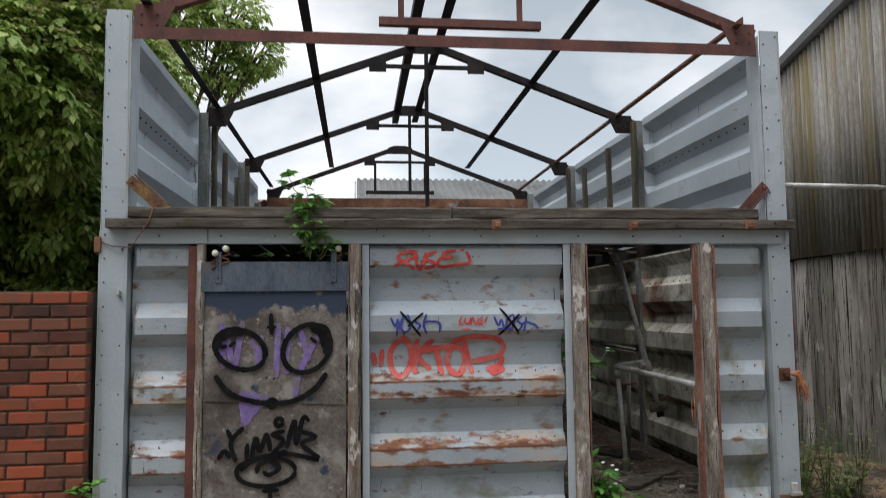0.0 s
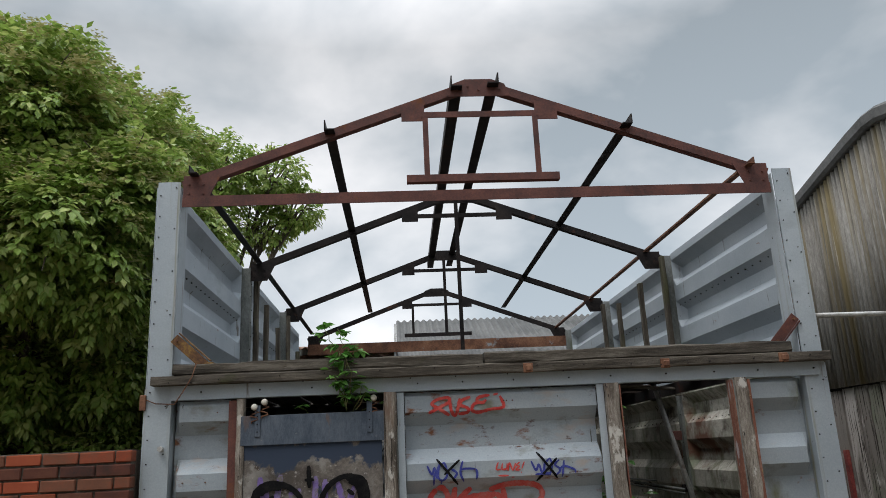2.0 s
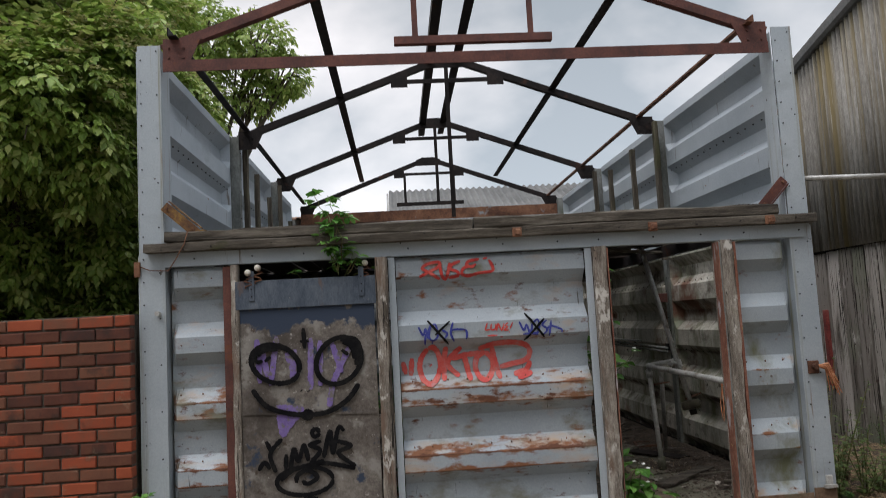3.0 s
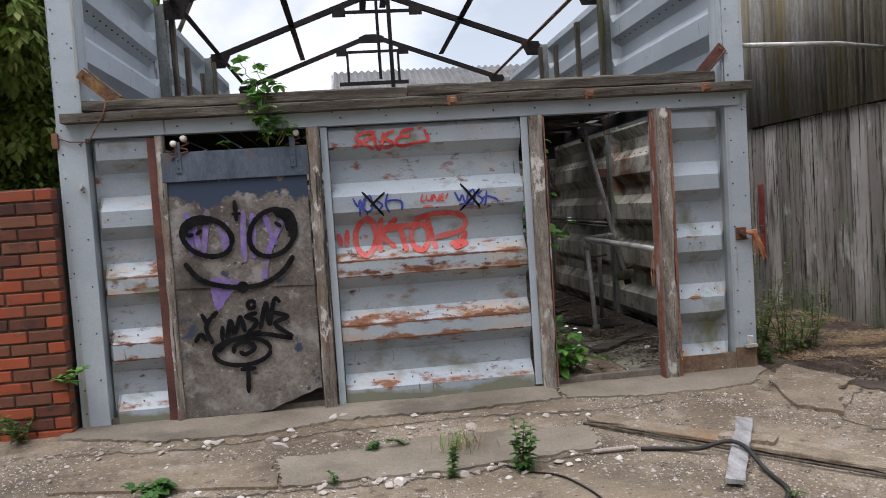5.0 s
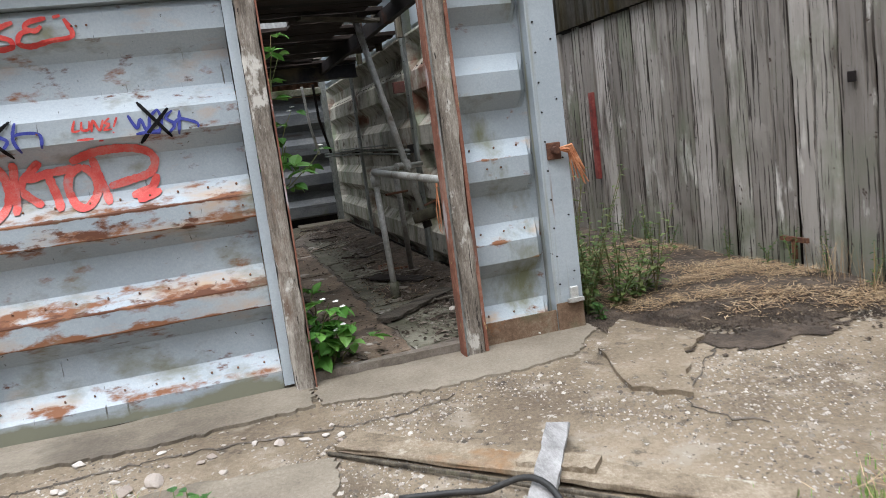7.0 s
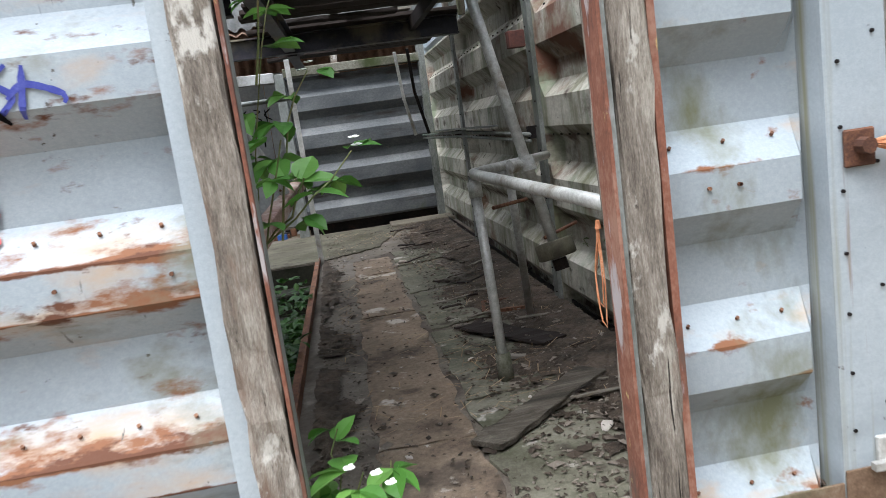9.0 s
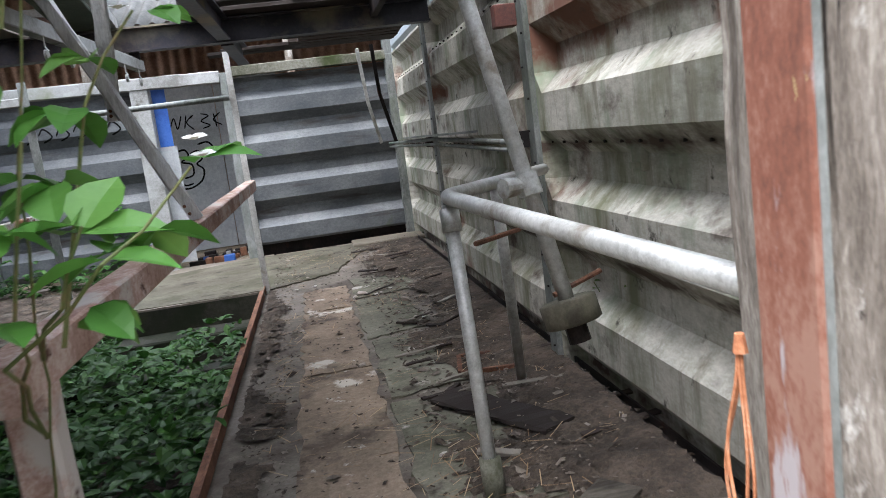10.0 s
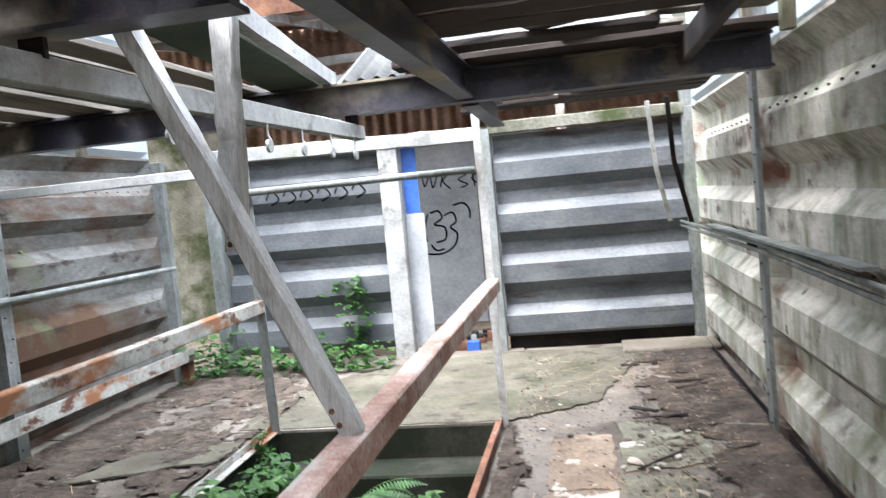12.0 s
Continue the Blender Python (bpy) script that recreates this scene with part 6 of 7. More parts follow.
bramble((-0.32, F, 2.09), [[(-0.3, F - 0.02, 1.75), (-0.33, F - 0.07, 1.95), (-0.31, F - 0.05, 2.15), (-0.36, F, 2.3)], [(-0.28, F, 1.72), (-0.22, F - 0.05, 1.8), (-0.2, F - 0.04, 1.9)], [(-0.33, F - 0.06, 1.95), (-0.27, F - 0.08, 2.1), (-0.24, F - 0.06, 2.17)], [(-0.3, F - 0.02, 1.75), (-0.36, F - 0.06, 1.9), (-0.38, F - 0.05, 2.05)], [(-0.33, F - 0.05, 2.1), (-0.42, F + 0.02, 2.26), (-0.46, F + 0.04, 2.32)], [(-0.2, F, 1.74), (-0.1, F - 0.03, 1.79)], [(-0.55, F + 0.02, 1.74), (-0.62, F, 1.78)], [(-0.3, F - 0.06, 1.78), (-0.26, F - 0.1, 1.95), (-0.3, F - 0.1, 2.1)], [(-0.25, F - 0.04, 1.76), (-0.17, F - 0.06, 1.86)], [(-0.32, F - 0.08, 1.85), (-0.4, F - 0.1, 2.0), (-0.36, F - 0.09, 2.12)]], 0.075, "fresh green shoots growing out over the lintel", 7, every=0.04)


M_YARDWEED = mat("fresh_weed_leaf", [(0.025, 0.075, 0.016), (0.05, 0.135, 0.028), (0.1, 0.2, 0.05)], 4, 30, 0.5, 0, 0, per="island", translucent=0.3)


def weed(base, height, spread_, leaves, L, label, seed, m=None, name="weed"):
    rnd = random.Random(seed)
    t = thing(name, base, label, "weed", "weeds")
    stem, leaf = bmesh.new(), bmesh.new()
    for k in range(max(2, leaves // 14)):
        e = Vector(base) + Vector((rnd.gauss(0, spread_), rnd.gauss(0, spread_), height * rnd.uniform(0.6, 1.05)))
        m1 = Vector(base).lerp(e, 0.5) + Vector((rnd.gauss(0, 0.01), rnd.gauss(0, 0.01), 0.02))
        tube(stem, [base, m1, e], [0.004, 0.003, 0.0015], 5)
        for i in range(14):
            q = (i + 1) / 14
            p = Vector(base).lerp(m1, q * 2) if q < 0.5 else m1.lerp(e, q * 2 - 1)
            a = i * 2.4 + k
            big_leaf(leaf, p, (math.cos(a), math.sin(a), rnd.uniform(0.0, 0.7)), (0, 0, 1), L * (1.25 - 0.7 * q) * rnd.uniform(0.7, 1.2), L * 0.55, 0.3)
    part("stalk", stem, M_STEM, t)
    part("leaves", leaf, m or M_DEEPLEAF, t)
    return t


for i, (x, y, h, sp, n, L, lab) in enumerate(((0.99, 3.65, 0.27, 0.045, 110, 0.06, "bushy dark green weed in a crack"), (0.62, 3.66, 0.2, 0.03, 70, 0.04, "small green weed in a crack"), (0.22, 4.13, 0.05, 0.06, 40, 0.045, "flat rosette weed on the concrete"), (-0.85, 3.82, 0.08, 0.12, 110, 0.075, "spreading broad-leaved weed beside the slab"), (-1.95, 4.86, 0.22, 0.13, 120, 0.05, "green weed at the foot of the brick wall"), (0.42, 4.15, 0.05, 0.06, 40, 0.03, "small grassy weed on concrete"), (0.02, 3.7, 0.06, 0.02, 24, 0.03, "tiny weed in a crack"), (-2.4, 4.8, 0.3, 0.15, 90, 0.05, "green weed at the foot of the brick wall"), (3.15, 5.05, 0.12, 0.05, 50, 0.04, "small weed at the corner post"), (2.05, 2.98, 0.03, 0.02, 16, 0.02, "tiny weed in the concrete"))):
    weed((x, y, lay(x, y)), h, sp, n, L, lab, 30 + i, M_YARDWEED)
weed((-1.68, 4.9, 0.3), 0.12, 0.07, 30, 0.08, "broad ivy leaves on the brick wall", 51, M_BRAMBLE, "ivy")
rnd = random.Random(77)
for i in range(40):
    x, y = 3.12 + 0.6 * rnd.random() ** 1.4, rnd.uniform(5.15, 7.2)
    weed((x, y, lay(x, y)), rnd.uniform(0.3, 0.85) * (1.25 - (x - 3.1)), 0.13, 56, 0.062, "tall dusty weeds between the two sheds", 80 + i, M_WEED)
for i in range(10):
    y = rnd.uniform(4.0, 7.8)
    weed((4.6, y, lay(4.6, y)), rnd.uniform(0.12, 0.35), 0.05, 40, 0.035, "small weed along the foot of the boards", 120 + i)


def blades(name, spots, h, w, m, label, category, seed, flat=0.0, parent=None):
    """A patch of grass or straw, one blade at each spot."""
    rnd = random.Random(seed)
    bm = bmesh.new()
    for x, y in spots:
        a = rnd.uniform(0, 6.28)
        hh = h * rnd.uniform(0.5, 1.2)
        dx, dy = math.cos(a), math.sin(a)
        z = lay(x, y)
        r = hh * (flat + rnd.uniform(0.1, 0.4))
        zz = hh * (1 - flat) * rnd.uniform(0.6, 1)
        z0 = z + 0.012 + (rnd.uniform(0, 0.03) if flat else 0)
        p = [bm.verts.new((x - dy * w, y + dx * w, z0)), bm.verts.new((x + dy * w, y - dx * w, z0)), bm.verts.new((x + dx * r * 0.5 - dy * w * 0.7, y + dy * r * 0.5 + dx * w * 0.7, z0 + zz * 0.65)), bm.verts.new((x + dx * r * 0.5 + dy * w * 0.7, y + dy * r * 0.5 - dx * w * 0.7, z0 + zz * 0.65)), bm.verts.new((x + dx * r, y + dy * r, z0 + zz))]
        bm.faces.new((p[0], p[1], p[3], p[2]))
        bm.faces.new((p[2], p[3], p[4]))
    return solo(name, bm, m, label, category, kind="stuff")


M_STRAW = mat("dry_straw", [(0.13, 0.08, 0.045), (0.3, 0.2, 0.11), (0.52, 0.4, 0.25)], 5, 40, 0.85, 0, 0, per="island")
M_GRASS = mat("grass", [(0.08, 0.19, 0.03), (0.15, 0.3, 0.05), (0.28, 0.38, 0.1)], 5, 40, 0.6, 0, 0, per="island", translucent=0.25)
rnd = random.Random(14)
tuft = []
while len(tuft) < 2600:
    x, y = rnd.uniform(2.6, 3.8), rnd.uniform(2.3, 3.3)
    d = math.hypot((x - 3.2) / 0.52, (y - 2.75) / 0.38) + 0.3 * noise.noise(Vector((x * 5, y * 5, 1)))
    if 0.55 + rnd.gauss(0, 0.08) < d < 1.0 and (y < 2.85 or x < 2.95 or rnd.random() < 0.12):
        tuft.append((x, y))
blades("grass_patch", tuft, 0.055, 0.002, M_GRASS, "tuft of green grass beside a straw heap", "grass", 1)
blades("grass_patch", [(rnd.gauss(3.3, 0.3), rnd.gauss(2.75, 0.22)) for _ in range(700)], 0.05, 0.0018, M_GRASS, "thin green grass among the straw", "grass", 11)
blades("straw_patch", [(rnd.gauss(3.27, 0.17), rnd.gauss(2.83, 0.13)) for _ in range(3000)], 0.11, 0.002, M_STRAW, "dry pale straw lying in the grass", "straw", 2, 0.85)
def drape(inside, x0, x1, y0, y1, lift_, step=0.05):
    """A thin layer that follows the ground wherever inside(x, y)."""
    bm = bmesh.new()
    got = {}
    def v(i, j):
        if (i, j) not in got:
            x, y = x0 + i * step, y0 + j * step
            got[i, j] = bm.verts.new((x, y, lay(x, y) + lift_ + 0.006 * noise.noise(Vector((x * 9, y * 9, 2)))))
        return got[i, j]
    for i in range(int((x1 - x0) / step)):
        for j in range(int((y1 - y0) / step)):
            x, y = x0 + (i + 0.5) * step, y0 + (j + 0.5) * step
            if inside(x + 0.06 * noise.noise(Vector((x * 6, y * 6, 4))), y + 0.06 * noise.noise(Vector((x * 6, y * 6, 7)))):
                bm.faces.new((v(i, j), v(i + 1, j), v(i + 1, j + 1), v(i, j + 1)))
    return bm


bm = drape(lambda x, y: math.hypot((x - 3.2) / 0.4, (y - 2.75) / 0.27) < 1, 2.5, 3.9, 2.2, 3.3, 0.012)
solo("soil_patch", bm, M_DIRT, "dark soil under the grass", "soil", kind="structure")
bm = drape(lambda x, y: 3.04 < x < 4.68 and y > 4.95 - (x - 3.1) * 0.36, 3.0, 4.75, 4.2, 8.6, 0.012)
solo("soil_strip", bm, M_DIRT, "dark littered soil between the two sheds", "soil", kind="structure")
bm = drape(lambda x, y: math.hypot((x - 3.65) / 0.5, (y - 4.4) / 0.2) + 0.9 * noise.noise(Vector((x * 5, y * 5, 3))) + 0.5 * noise.noise(Vector((x * 14, y * 14, 6))) < 0.85, 2.9, 4.4, 3.9, 4.9, 0.008, 0.025)
solo("soil_patch", bm, M_DIRT, "dark broken soil at the edge of the concrete", "soil", kind="structure")
strip = []
while len(strip) < 9000:
    x, y = rnd.uniform(3.3, 4.66), rnd.uniform(4.2, 7.6)
    if noise.noise(Vector((x * 1.7, y * 3.0, 9.0))) + rnd.gauss(0, 0.15) > 0.05 and y > 4.85 - (x - 3.3) * 0.45 + rnd.gauss(0, 0.06):
        strip.append((x, y))
bm = bmesh.new()
for _ in range(5000):
    x = rnd.uniform(3.05, 4.66)
    y = 4.92 - (x - 3.1) * 0.36 + rnd.gauss(0.05, 0.16)
    sz = rnd.uniform(0.004, 0.016)
    c = Vector((x, y, lay(x, y) + 0.012))
    a = rnd.uniform(0, 6.28)
    q = [bm.verts.new(c + Vector((sz * math.cos(a + k * 2.09), sz * math.sin(a + k * 2.09), -0.004))) for k in range(3)]
    top = bm.verts.new(c + Vector((0, 0, sz * 0.7)))
    for k in range(3):
        bm.faces.new((q[k], q[(k + 1) % 3], top))
solo("soil_crumbs", bm, M_DIRT, "crumbs of dark soil spread over the concrete edge", "soil", kind="stuff")
blades("straw_litter", strip, 0.07, 0.003, M_STRAW, "dry straw litter strewn over dark soil", "straw", 3, 0.9)
blades("dry_grass", [(rnd.gauss(4.55, 0.06), 4.45 + rnd.choice((-0.35, 0.1, 0.4)) + rnd.gauss(0, 0.06)) for _ in range(90)], 0.34, 0.0018, M_STRAW, "tall dry grass stalks along the boards", "grass", 4)
blades("dry_grass", [(rnd.gauss(0.75, 0.08), rnd.gauss(3.95, 0.06)) for _ in range(60)], 0.16, 0.0015, M_STRAW, "dry grass stalks in the concrete", "grass", 5, 0.3)
blades("grass_tuft", [(rnd.gauss(0.68, 0.05), rnd.gauss(4.02, 0.05)) for _ in range(60)], 0.13, 0.0018, M_GRASS, "thin grass tuft in the concrete", "grass", 6)

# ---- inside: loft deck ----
# Dark boards: the shade under the loft is put into their colour.
M_DECK = mat("shade_dark_board", [(0.012, 0.0084, 0.0072), (0.027, 0.018, 0.0144), (0.051, 0.036, 0.0288)], 3, 30, 0.9, 0, 0.5, 0.008, (0.5, 2, 2), per="object")
M_GREENSHEET = mat("mossy_green_sheet", [(0.02, 0.032, 0.02), (0.04, 0.055, 0.034), (0.08, 0.09, 0.06)], 3, 30, 0.8, 0, 0.4, 0.006)
deck = thing("loft_deck", (2.1, 7.5, 1.955), "broken dark loft boards with gaps and loose rubble", "deck")
rnd = random.Random(61)
y = 5.45
# Boards past y 9.5 are added to dim the rear bay.
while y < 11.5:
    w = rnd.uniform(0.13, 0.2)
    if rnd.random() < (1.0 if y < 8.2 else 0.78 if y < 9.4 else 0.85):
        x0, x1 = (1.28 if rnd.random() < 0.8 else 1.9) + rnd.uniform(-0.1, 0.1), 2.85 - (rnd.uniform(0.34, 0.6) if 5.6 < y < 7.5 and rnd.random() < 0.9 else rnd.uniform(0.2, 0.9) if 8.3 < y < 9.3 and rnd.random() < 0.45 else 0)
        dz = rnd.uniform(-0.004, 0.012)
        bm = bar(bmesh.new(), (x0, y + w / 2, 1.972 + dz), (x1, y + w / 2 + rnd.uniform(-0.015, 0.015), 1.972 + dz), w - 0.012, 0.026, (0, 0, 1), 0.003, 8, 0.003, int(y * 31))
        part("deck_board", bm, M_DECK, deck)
    y += w
for i in range(9):
    x, yy = rnd.uniform(1.6, 2.7), rnd.uniform(8.6, 9.9)
    a = rnd.uniform(-0.5, 0.5)
    bm = bar(bmesh.new(), (x, yy, 2.0), (x + 0.5 * math.cos(a), yy + 0.5 * math.sin(a), 2.015), rnd.uniform(0.05, 0.14), 0.02, (0, 0, 1), 0.003, 4, 0.003, i)
    part("loose_board", bm, M_WHITE_WOOD if i % 3 == 0 else M_BOARD_Y, deck)
part("hanging_board", bar(bmesh.new(), (1.9, 6.3, 1.93), (2.55, 6.5, 1.9), 0.09, 0.02, (0, 0, 1), 0.003, 5, 0.004), M_BOARD_Y, deck, "pale splintered board hanging down")
part("bearer", box(bmesh.new(), 2.45, 2.49, 5.2, 9.38, 1.86, 1.955), M_DARK, deck)
green = thing("loft_sheet", (0.8, 8.4, 1.958), "mossy dark green plank lying on the joists", "plank")
part("plank", bar(bmesh.new(), (0.93, 7.36, 1.973), (0.70, 9.52, 1.973), 0.24, 0.03, (0, 0, 1), 0.003, 8, 0.003), M_GREENSHEET, green)
part("edge_batten", bar(bmesh.new(), (1.10, 7.36, 1.99), (0.86, 9.52, 1.99), 0.05, 0.065, cuts=8, jitter=0.003), M_WHITE_WOOD, green)
for i in range(12):
    x = -1.4 + i * 0.165 + rnd.uniform(-0.02, 0.02)
    bm = bar(bmesh.new(), (x, 7.3 + rnd.uniform(0, 0.1), 1.972), (x + rnd.uniform(-0.06, 0.06), 9.6 + rnd.uniform(0, 0.4), 1.972), 0.135, 0.024, (0, 0, 1), 0.003, 6, 0.003, 200 + i)
    solo("loft_board", bm, M_BOARD_Y, "grey weathered board lying across the joists", "plank", "loft boards")
front_deck = thing("loft_deck", (0, 6.2, 1.955), "dark boarded loft floor behind the door", "deck")
part("bearer", box(bmesh.new(), -1.46, 1.3, 5.14, 5.2, 1.87, 1.956), M_DARK, front_deck)
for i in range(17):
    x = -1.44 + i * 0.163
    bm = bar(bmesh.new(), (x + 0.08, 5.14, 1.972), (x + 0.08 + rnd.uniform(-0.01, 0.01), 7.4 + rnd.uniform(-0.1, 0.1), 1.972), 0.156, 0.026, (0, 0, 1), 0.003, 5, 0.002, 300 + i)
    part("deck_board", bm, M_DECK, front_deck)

# white hanging rail with hooks
hook_rail = thing("hook_rail", (0.9, 8.0, 1.7), "flaking white timber rail with hanging hooks", "rail")
part("rail", bar(bmesh.new(), (0.78, 6.2, 1.735), (0.97, 9.55, 1.73), 0.05, 0.07, (0, 0, 1), 0.004, 12, 0.002), M_WHITE_WOOD, hook_rail)
for y in (7.45, 9.45):
    x = 0.78 + 0.19 * (y - 6.2) / 3.35
    part("strap", box(bmesh.new(), x - 0.03, x + 0.03, y - 0.008, y + 0.008, 1.76, 1.81), M_DARK, hook_rail)
for k in range(6):
    y = 7.9 + k * 0.3
    x = 0.80 + 0.19 * (y - 6.2) / 3.35
    bm = tube(bmesh.new(), [(x, y, 1.70), (x, y, 1.655), (x + 0.012, y, 1.635)], 0.004, 5)
    hk = part("hook", bm, M_PIPE, hook_rail)
    part("disc", tube(bmesh.new(), [(x - 0.004, y, 1.62), (x + 0.008, y, 1.62)], 0.024, 12), M_PIPE, hk)

# brace and upright on the pit rail
def timber(name, a, b, w, h, label, seed=0, up=(0, 1, 0), nails=(0.03, 0.06, 0.93, 0.97)):
    """A sawn timber from a to b, with nail heads near its ends."""
    t = thing(name, a, label, "timber")
    part("beam", bar(bmesh.new(), a, b, w, h, up, 0.006, 14, 0.003, seed), M_GREYTIMBER, t)
    d, u, s = axes(a, b, up)
    for k in nails:
        bm = bmesh.new()
        bolt(bm, Vector(a).lerp(Vector(b), k) - u * (h / 2 - 0.001) + s * 0.01, -u, 0.012, 0.004)
        part("nail", bm, M_RUST, t)
    return t


M_GREYTIMBER = mat("grey_painted_timber", [(0.3, 0.295, 0.28), (0.47, 0.465, 0.45), (0.62, 0.615, 0.6)], 4, 40, 0.85, 0, 0.5, 0.005, (3, 3, 0.4), [((0.13, 0.12, 0.09), 3, 0.6, 0.74, (1, 1, 1), ())])
timber("brace", (1.43, 7.6, 0.865), (0.93, 7.6, 1.955), 0.05, 0.055, "grey slanting timber brace footed on the rail", seed=1)
timber("upright_timber", (1.175, 7.65, 1.3), (1.205, 7.65, 1.955), 0.055, 0.045, "grey upright timber nailed to the brace", seed=2)

# ---- pit edge angles and rails ----
bm = angle_iron(bmesh.new(), (1.40, 5.3, 0.02), (1.455, 10.35, 0.03), 0.055, 0.008, (0, 0, 1), -1)
solo("pit_kerb", bm, M_RUST, "rusty angle iron kerb along the pit", "kerb", "pit kerbs")
bm = angle_iron(bmesh.new(), (0.0, 5.3, 0.02), (0.0, 10.35, 0.03), 0.05, 0.008, (0, 0, 1), 1)
solo("pit_kerb", bm, M_WHITE_RUST, "pale flaking angle iron kerb along the pit", "kerb", "pit kerbs")
rail = thing("pit_rail", (1.46, 8.0, 0.02), "rusty red-brown steel guard rail beside the pit", "guard rail")
bm = bar(bmesh.new(), (1.385, 5.55, 0.80), (1.475, 10.2, 0.862), 0.075, 0.08, (0, 0, 1), 0.006, 20, 0.001)
part("top_rail", bm, M_RAIL, rail)
part("stanchion", angle_iron(bmesh.new(), (1.44, 10.26, 0.02), (1.42, 10.3, 1.86), 0.045, 0.007, (1, 0, 0)), M_PIPE, rail)
bm = bar(bmesh.new(), (1.39, 5.68, 0.02), (1.39, 5.68, 0.77), 0.075, 0.07, (0, 1, 0), 0.006, 6, 0.002)
part("leg", bm, M_RAIL, rail, "pale flaking leg")
rail2 = thing("pit_rail", (0.04, 9.0, 0.02), "flaking white and rust guard rail across the pit", "guard rail")
part("top_rail", bar(bmesh.new(), (0.05, 6.0, 0.84), (0.02, 10.3, 0.825), 0.06, 0.08, (0, 0, 1), 0.006, 14, 0.001), M_WHITE_RUST, rail2)
part("stanchion", angle_iron(bmesh.new(), (0.0, 10.3, 0.02), (-0.02, 10.3, 1.8), 0.06, 0.007, (1, 0, 0)), M_STANCHION, rail2)
part("stanchion", angle_iron(bmesh.new(), (0.02, 6.2, 0.02), (0.02, 6.2, 0.8), 0.06, 0.007, (1, 0, 0)), M_STANCHION, rail2)
solo("cross_pipe", tube(bmesh.new(), [(1.42, 10.27, 1.525), (0.0, 10.27, 1.52)], 0.021, 10), M_STANCHION, "grey pipe joining the two rail stanchions", "pipe", smooth=True)
bm = bar(bmesh.new(), (-1.52, 10.08, 1.645), (-0.03, 10.33, 1.665), 0.05, 0.06, (0, 0, 1), 0.004, 10, 0.002)
solo("cross_bar", bm, M_WHITE_WOOD, "greenish pale bar from stanchion to side wall", "bar")
ch = thing("wall_channel", (-1.3, 9.5, 0.02), "rusty steel channel on stubs along the wall", "channel")
bm = bar(bmesh.new(), (-1.30, 6.0, 0.3), (-1.30, 11.75, 0.24), 0.1, 0.012)
bar(bm, (-1.25, 6.0, 0.35), (-1.25, 11.75, 0.29), 0.012, 0.1)
part("channel", bm, M_WHITE_RUST, ch)
for y in (8.2, 11.65):
    part("stub", box(bmesh.new(), -1.34, -1.26, y, y + 0.08, 0.02, 0.25), M_RUST, ch)
lr = thing("wall_rail", (-1.4, 10.0, 1.0), "thin grey rail pipe along the side wall", "pipe")
part("pipe", tube(bmesh.new(), [(-1.40, 6.0, 1.03), (-1.40, 11.85, 1.0)], 0.02, 8), M_STANCHION, lr)
part("bracket", box(bmesh.new(), -1.52, -1.41, 9.9, 9.95, 1.0, 1.03), M_PIPE, lr)

# ---- milking-stall pipework by the right wall ----
def rounded(pts, r=0.06, n=5):
    """A path with its corners rounded."""
    out = [Vector(pts[0])]
    for a, b, c in zip(pts, pts[1:], pts[2:]):
        a, b, c = Vector(a), Vector(b), Vector(c)
        p, q = b + (a - b).normalized() * r, b + (c - b).normalized() * r
        for i in range(n + 1):
            t = i / n
            out.append(p.lerp(b, t).lerp(b.lerp(q, t), t))
    return out + [Vector(pts[-1])]


stall = thing("stall_rail", (2.35, 6.4, 0.02), "bent galvanised pipe rail on two legs", "pipe rail")
bm = tube(bmesh.new(), rounded([(2.47, 5.13, 0.845), (2.288, 6.59, 0.903), (2.86, 7.40, 0.885)]), 0.023, 12)
part("rail_pipe", bm, M_PIPE, stall, smooth=True)
part("leg", tube(bmesh.new(), [(2.293, 6.40, 0.02), (2.292, 6.565, 0.88)], 0.021, 12), M_PIPE, stall, smooth=True)
part("leg_sleeve", tube(bmesh.new(), [(2.293, 6.40, 0.02), (2.293, 6.42, 0.14)], 0.033, 12), M_MOSSCONC, stall, smooth=True)
part("leg", tube(bmesh.new(), [(2.64, 7.30, 0.02), (2.53, 6.93, 0.88)], 0.021, 12), M_PIPE, stall, smooth=True)
part("collar", tube(bmesh.new(), [(2.292, 6.55, 0.8), (2.291, 6.565, 0.868)], 0.03, 12), M_PIPE, stall, smooth=True)
part("tie_rod", tube(bmesh.new(), [(2.40, 6.76, 0.72), (2.62, 7.0, 0.71)], 0.009, 6), M_RUST, stall)
prop = thing("leaning_pipe", (2.55, 6.3, 0.55), "long galvanised pipe leaning, with a heavy disc foot", "pipe")
A, E_ = Vector((2.295, 6.55, 1.99)), Vector((2.533, 6.235, 0.545))
part("pipe", tube(bmesh.new(), [A, E_], 0.022, 12), M_PIPE, prop, smooth=True)
d = (E_ - A).normalized()
part("weight", tube(bmesh.new(), [E_ - d * 0.075, E_ - d * 0.07, E_ - d * 0.01, E_ - d * 0.005], [0.07, 0.078, 0.078, 0.07], 20), M_TANCONC, prop, "thick mossy disc", True)
part("pin", tube(bmesh.new(), [E_ - d * 0.09 + Vector((-0.03, 0, 0)), E_ - d * 0.1 + Vector((0.12, 0.03, 0.03))], 0.008, 6), M_RUST, prop)
part("stub", tube(bmesh.new(), [E_, E_ + d * 0.045], 0.03, 12), M_DARK, prop)
C = A.lerp(E_, 0.735)
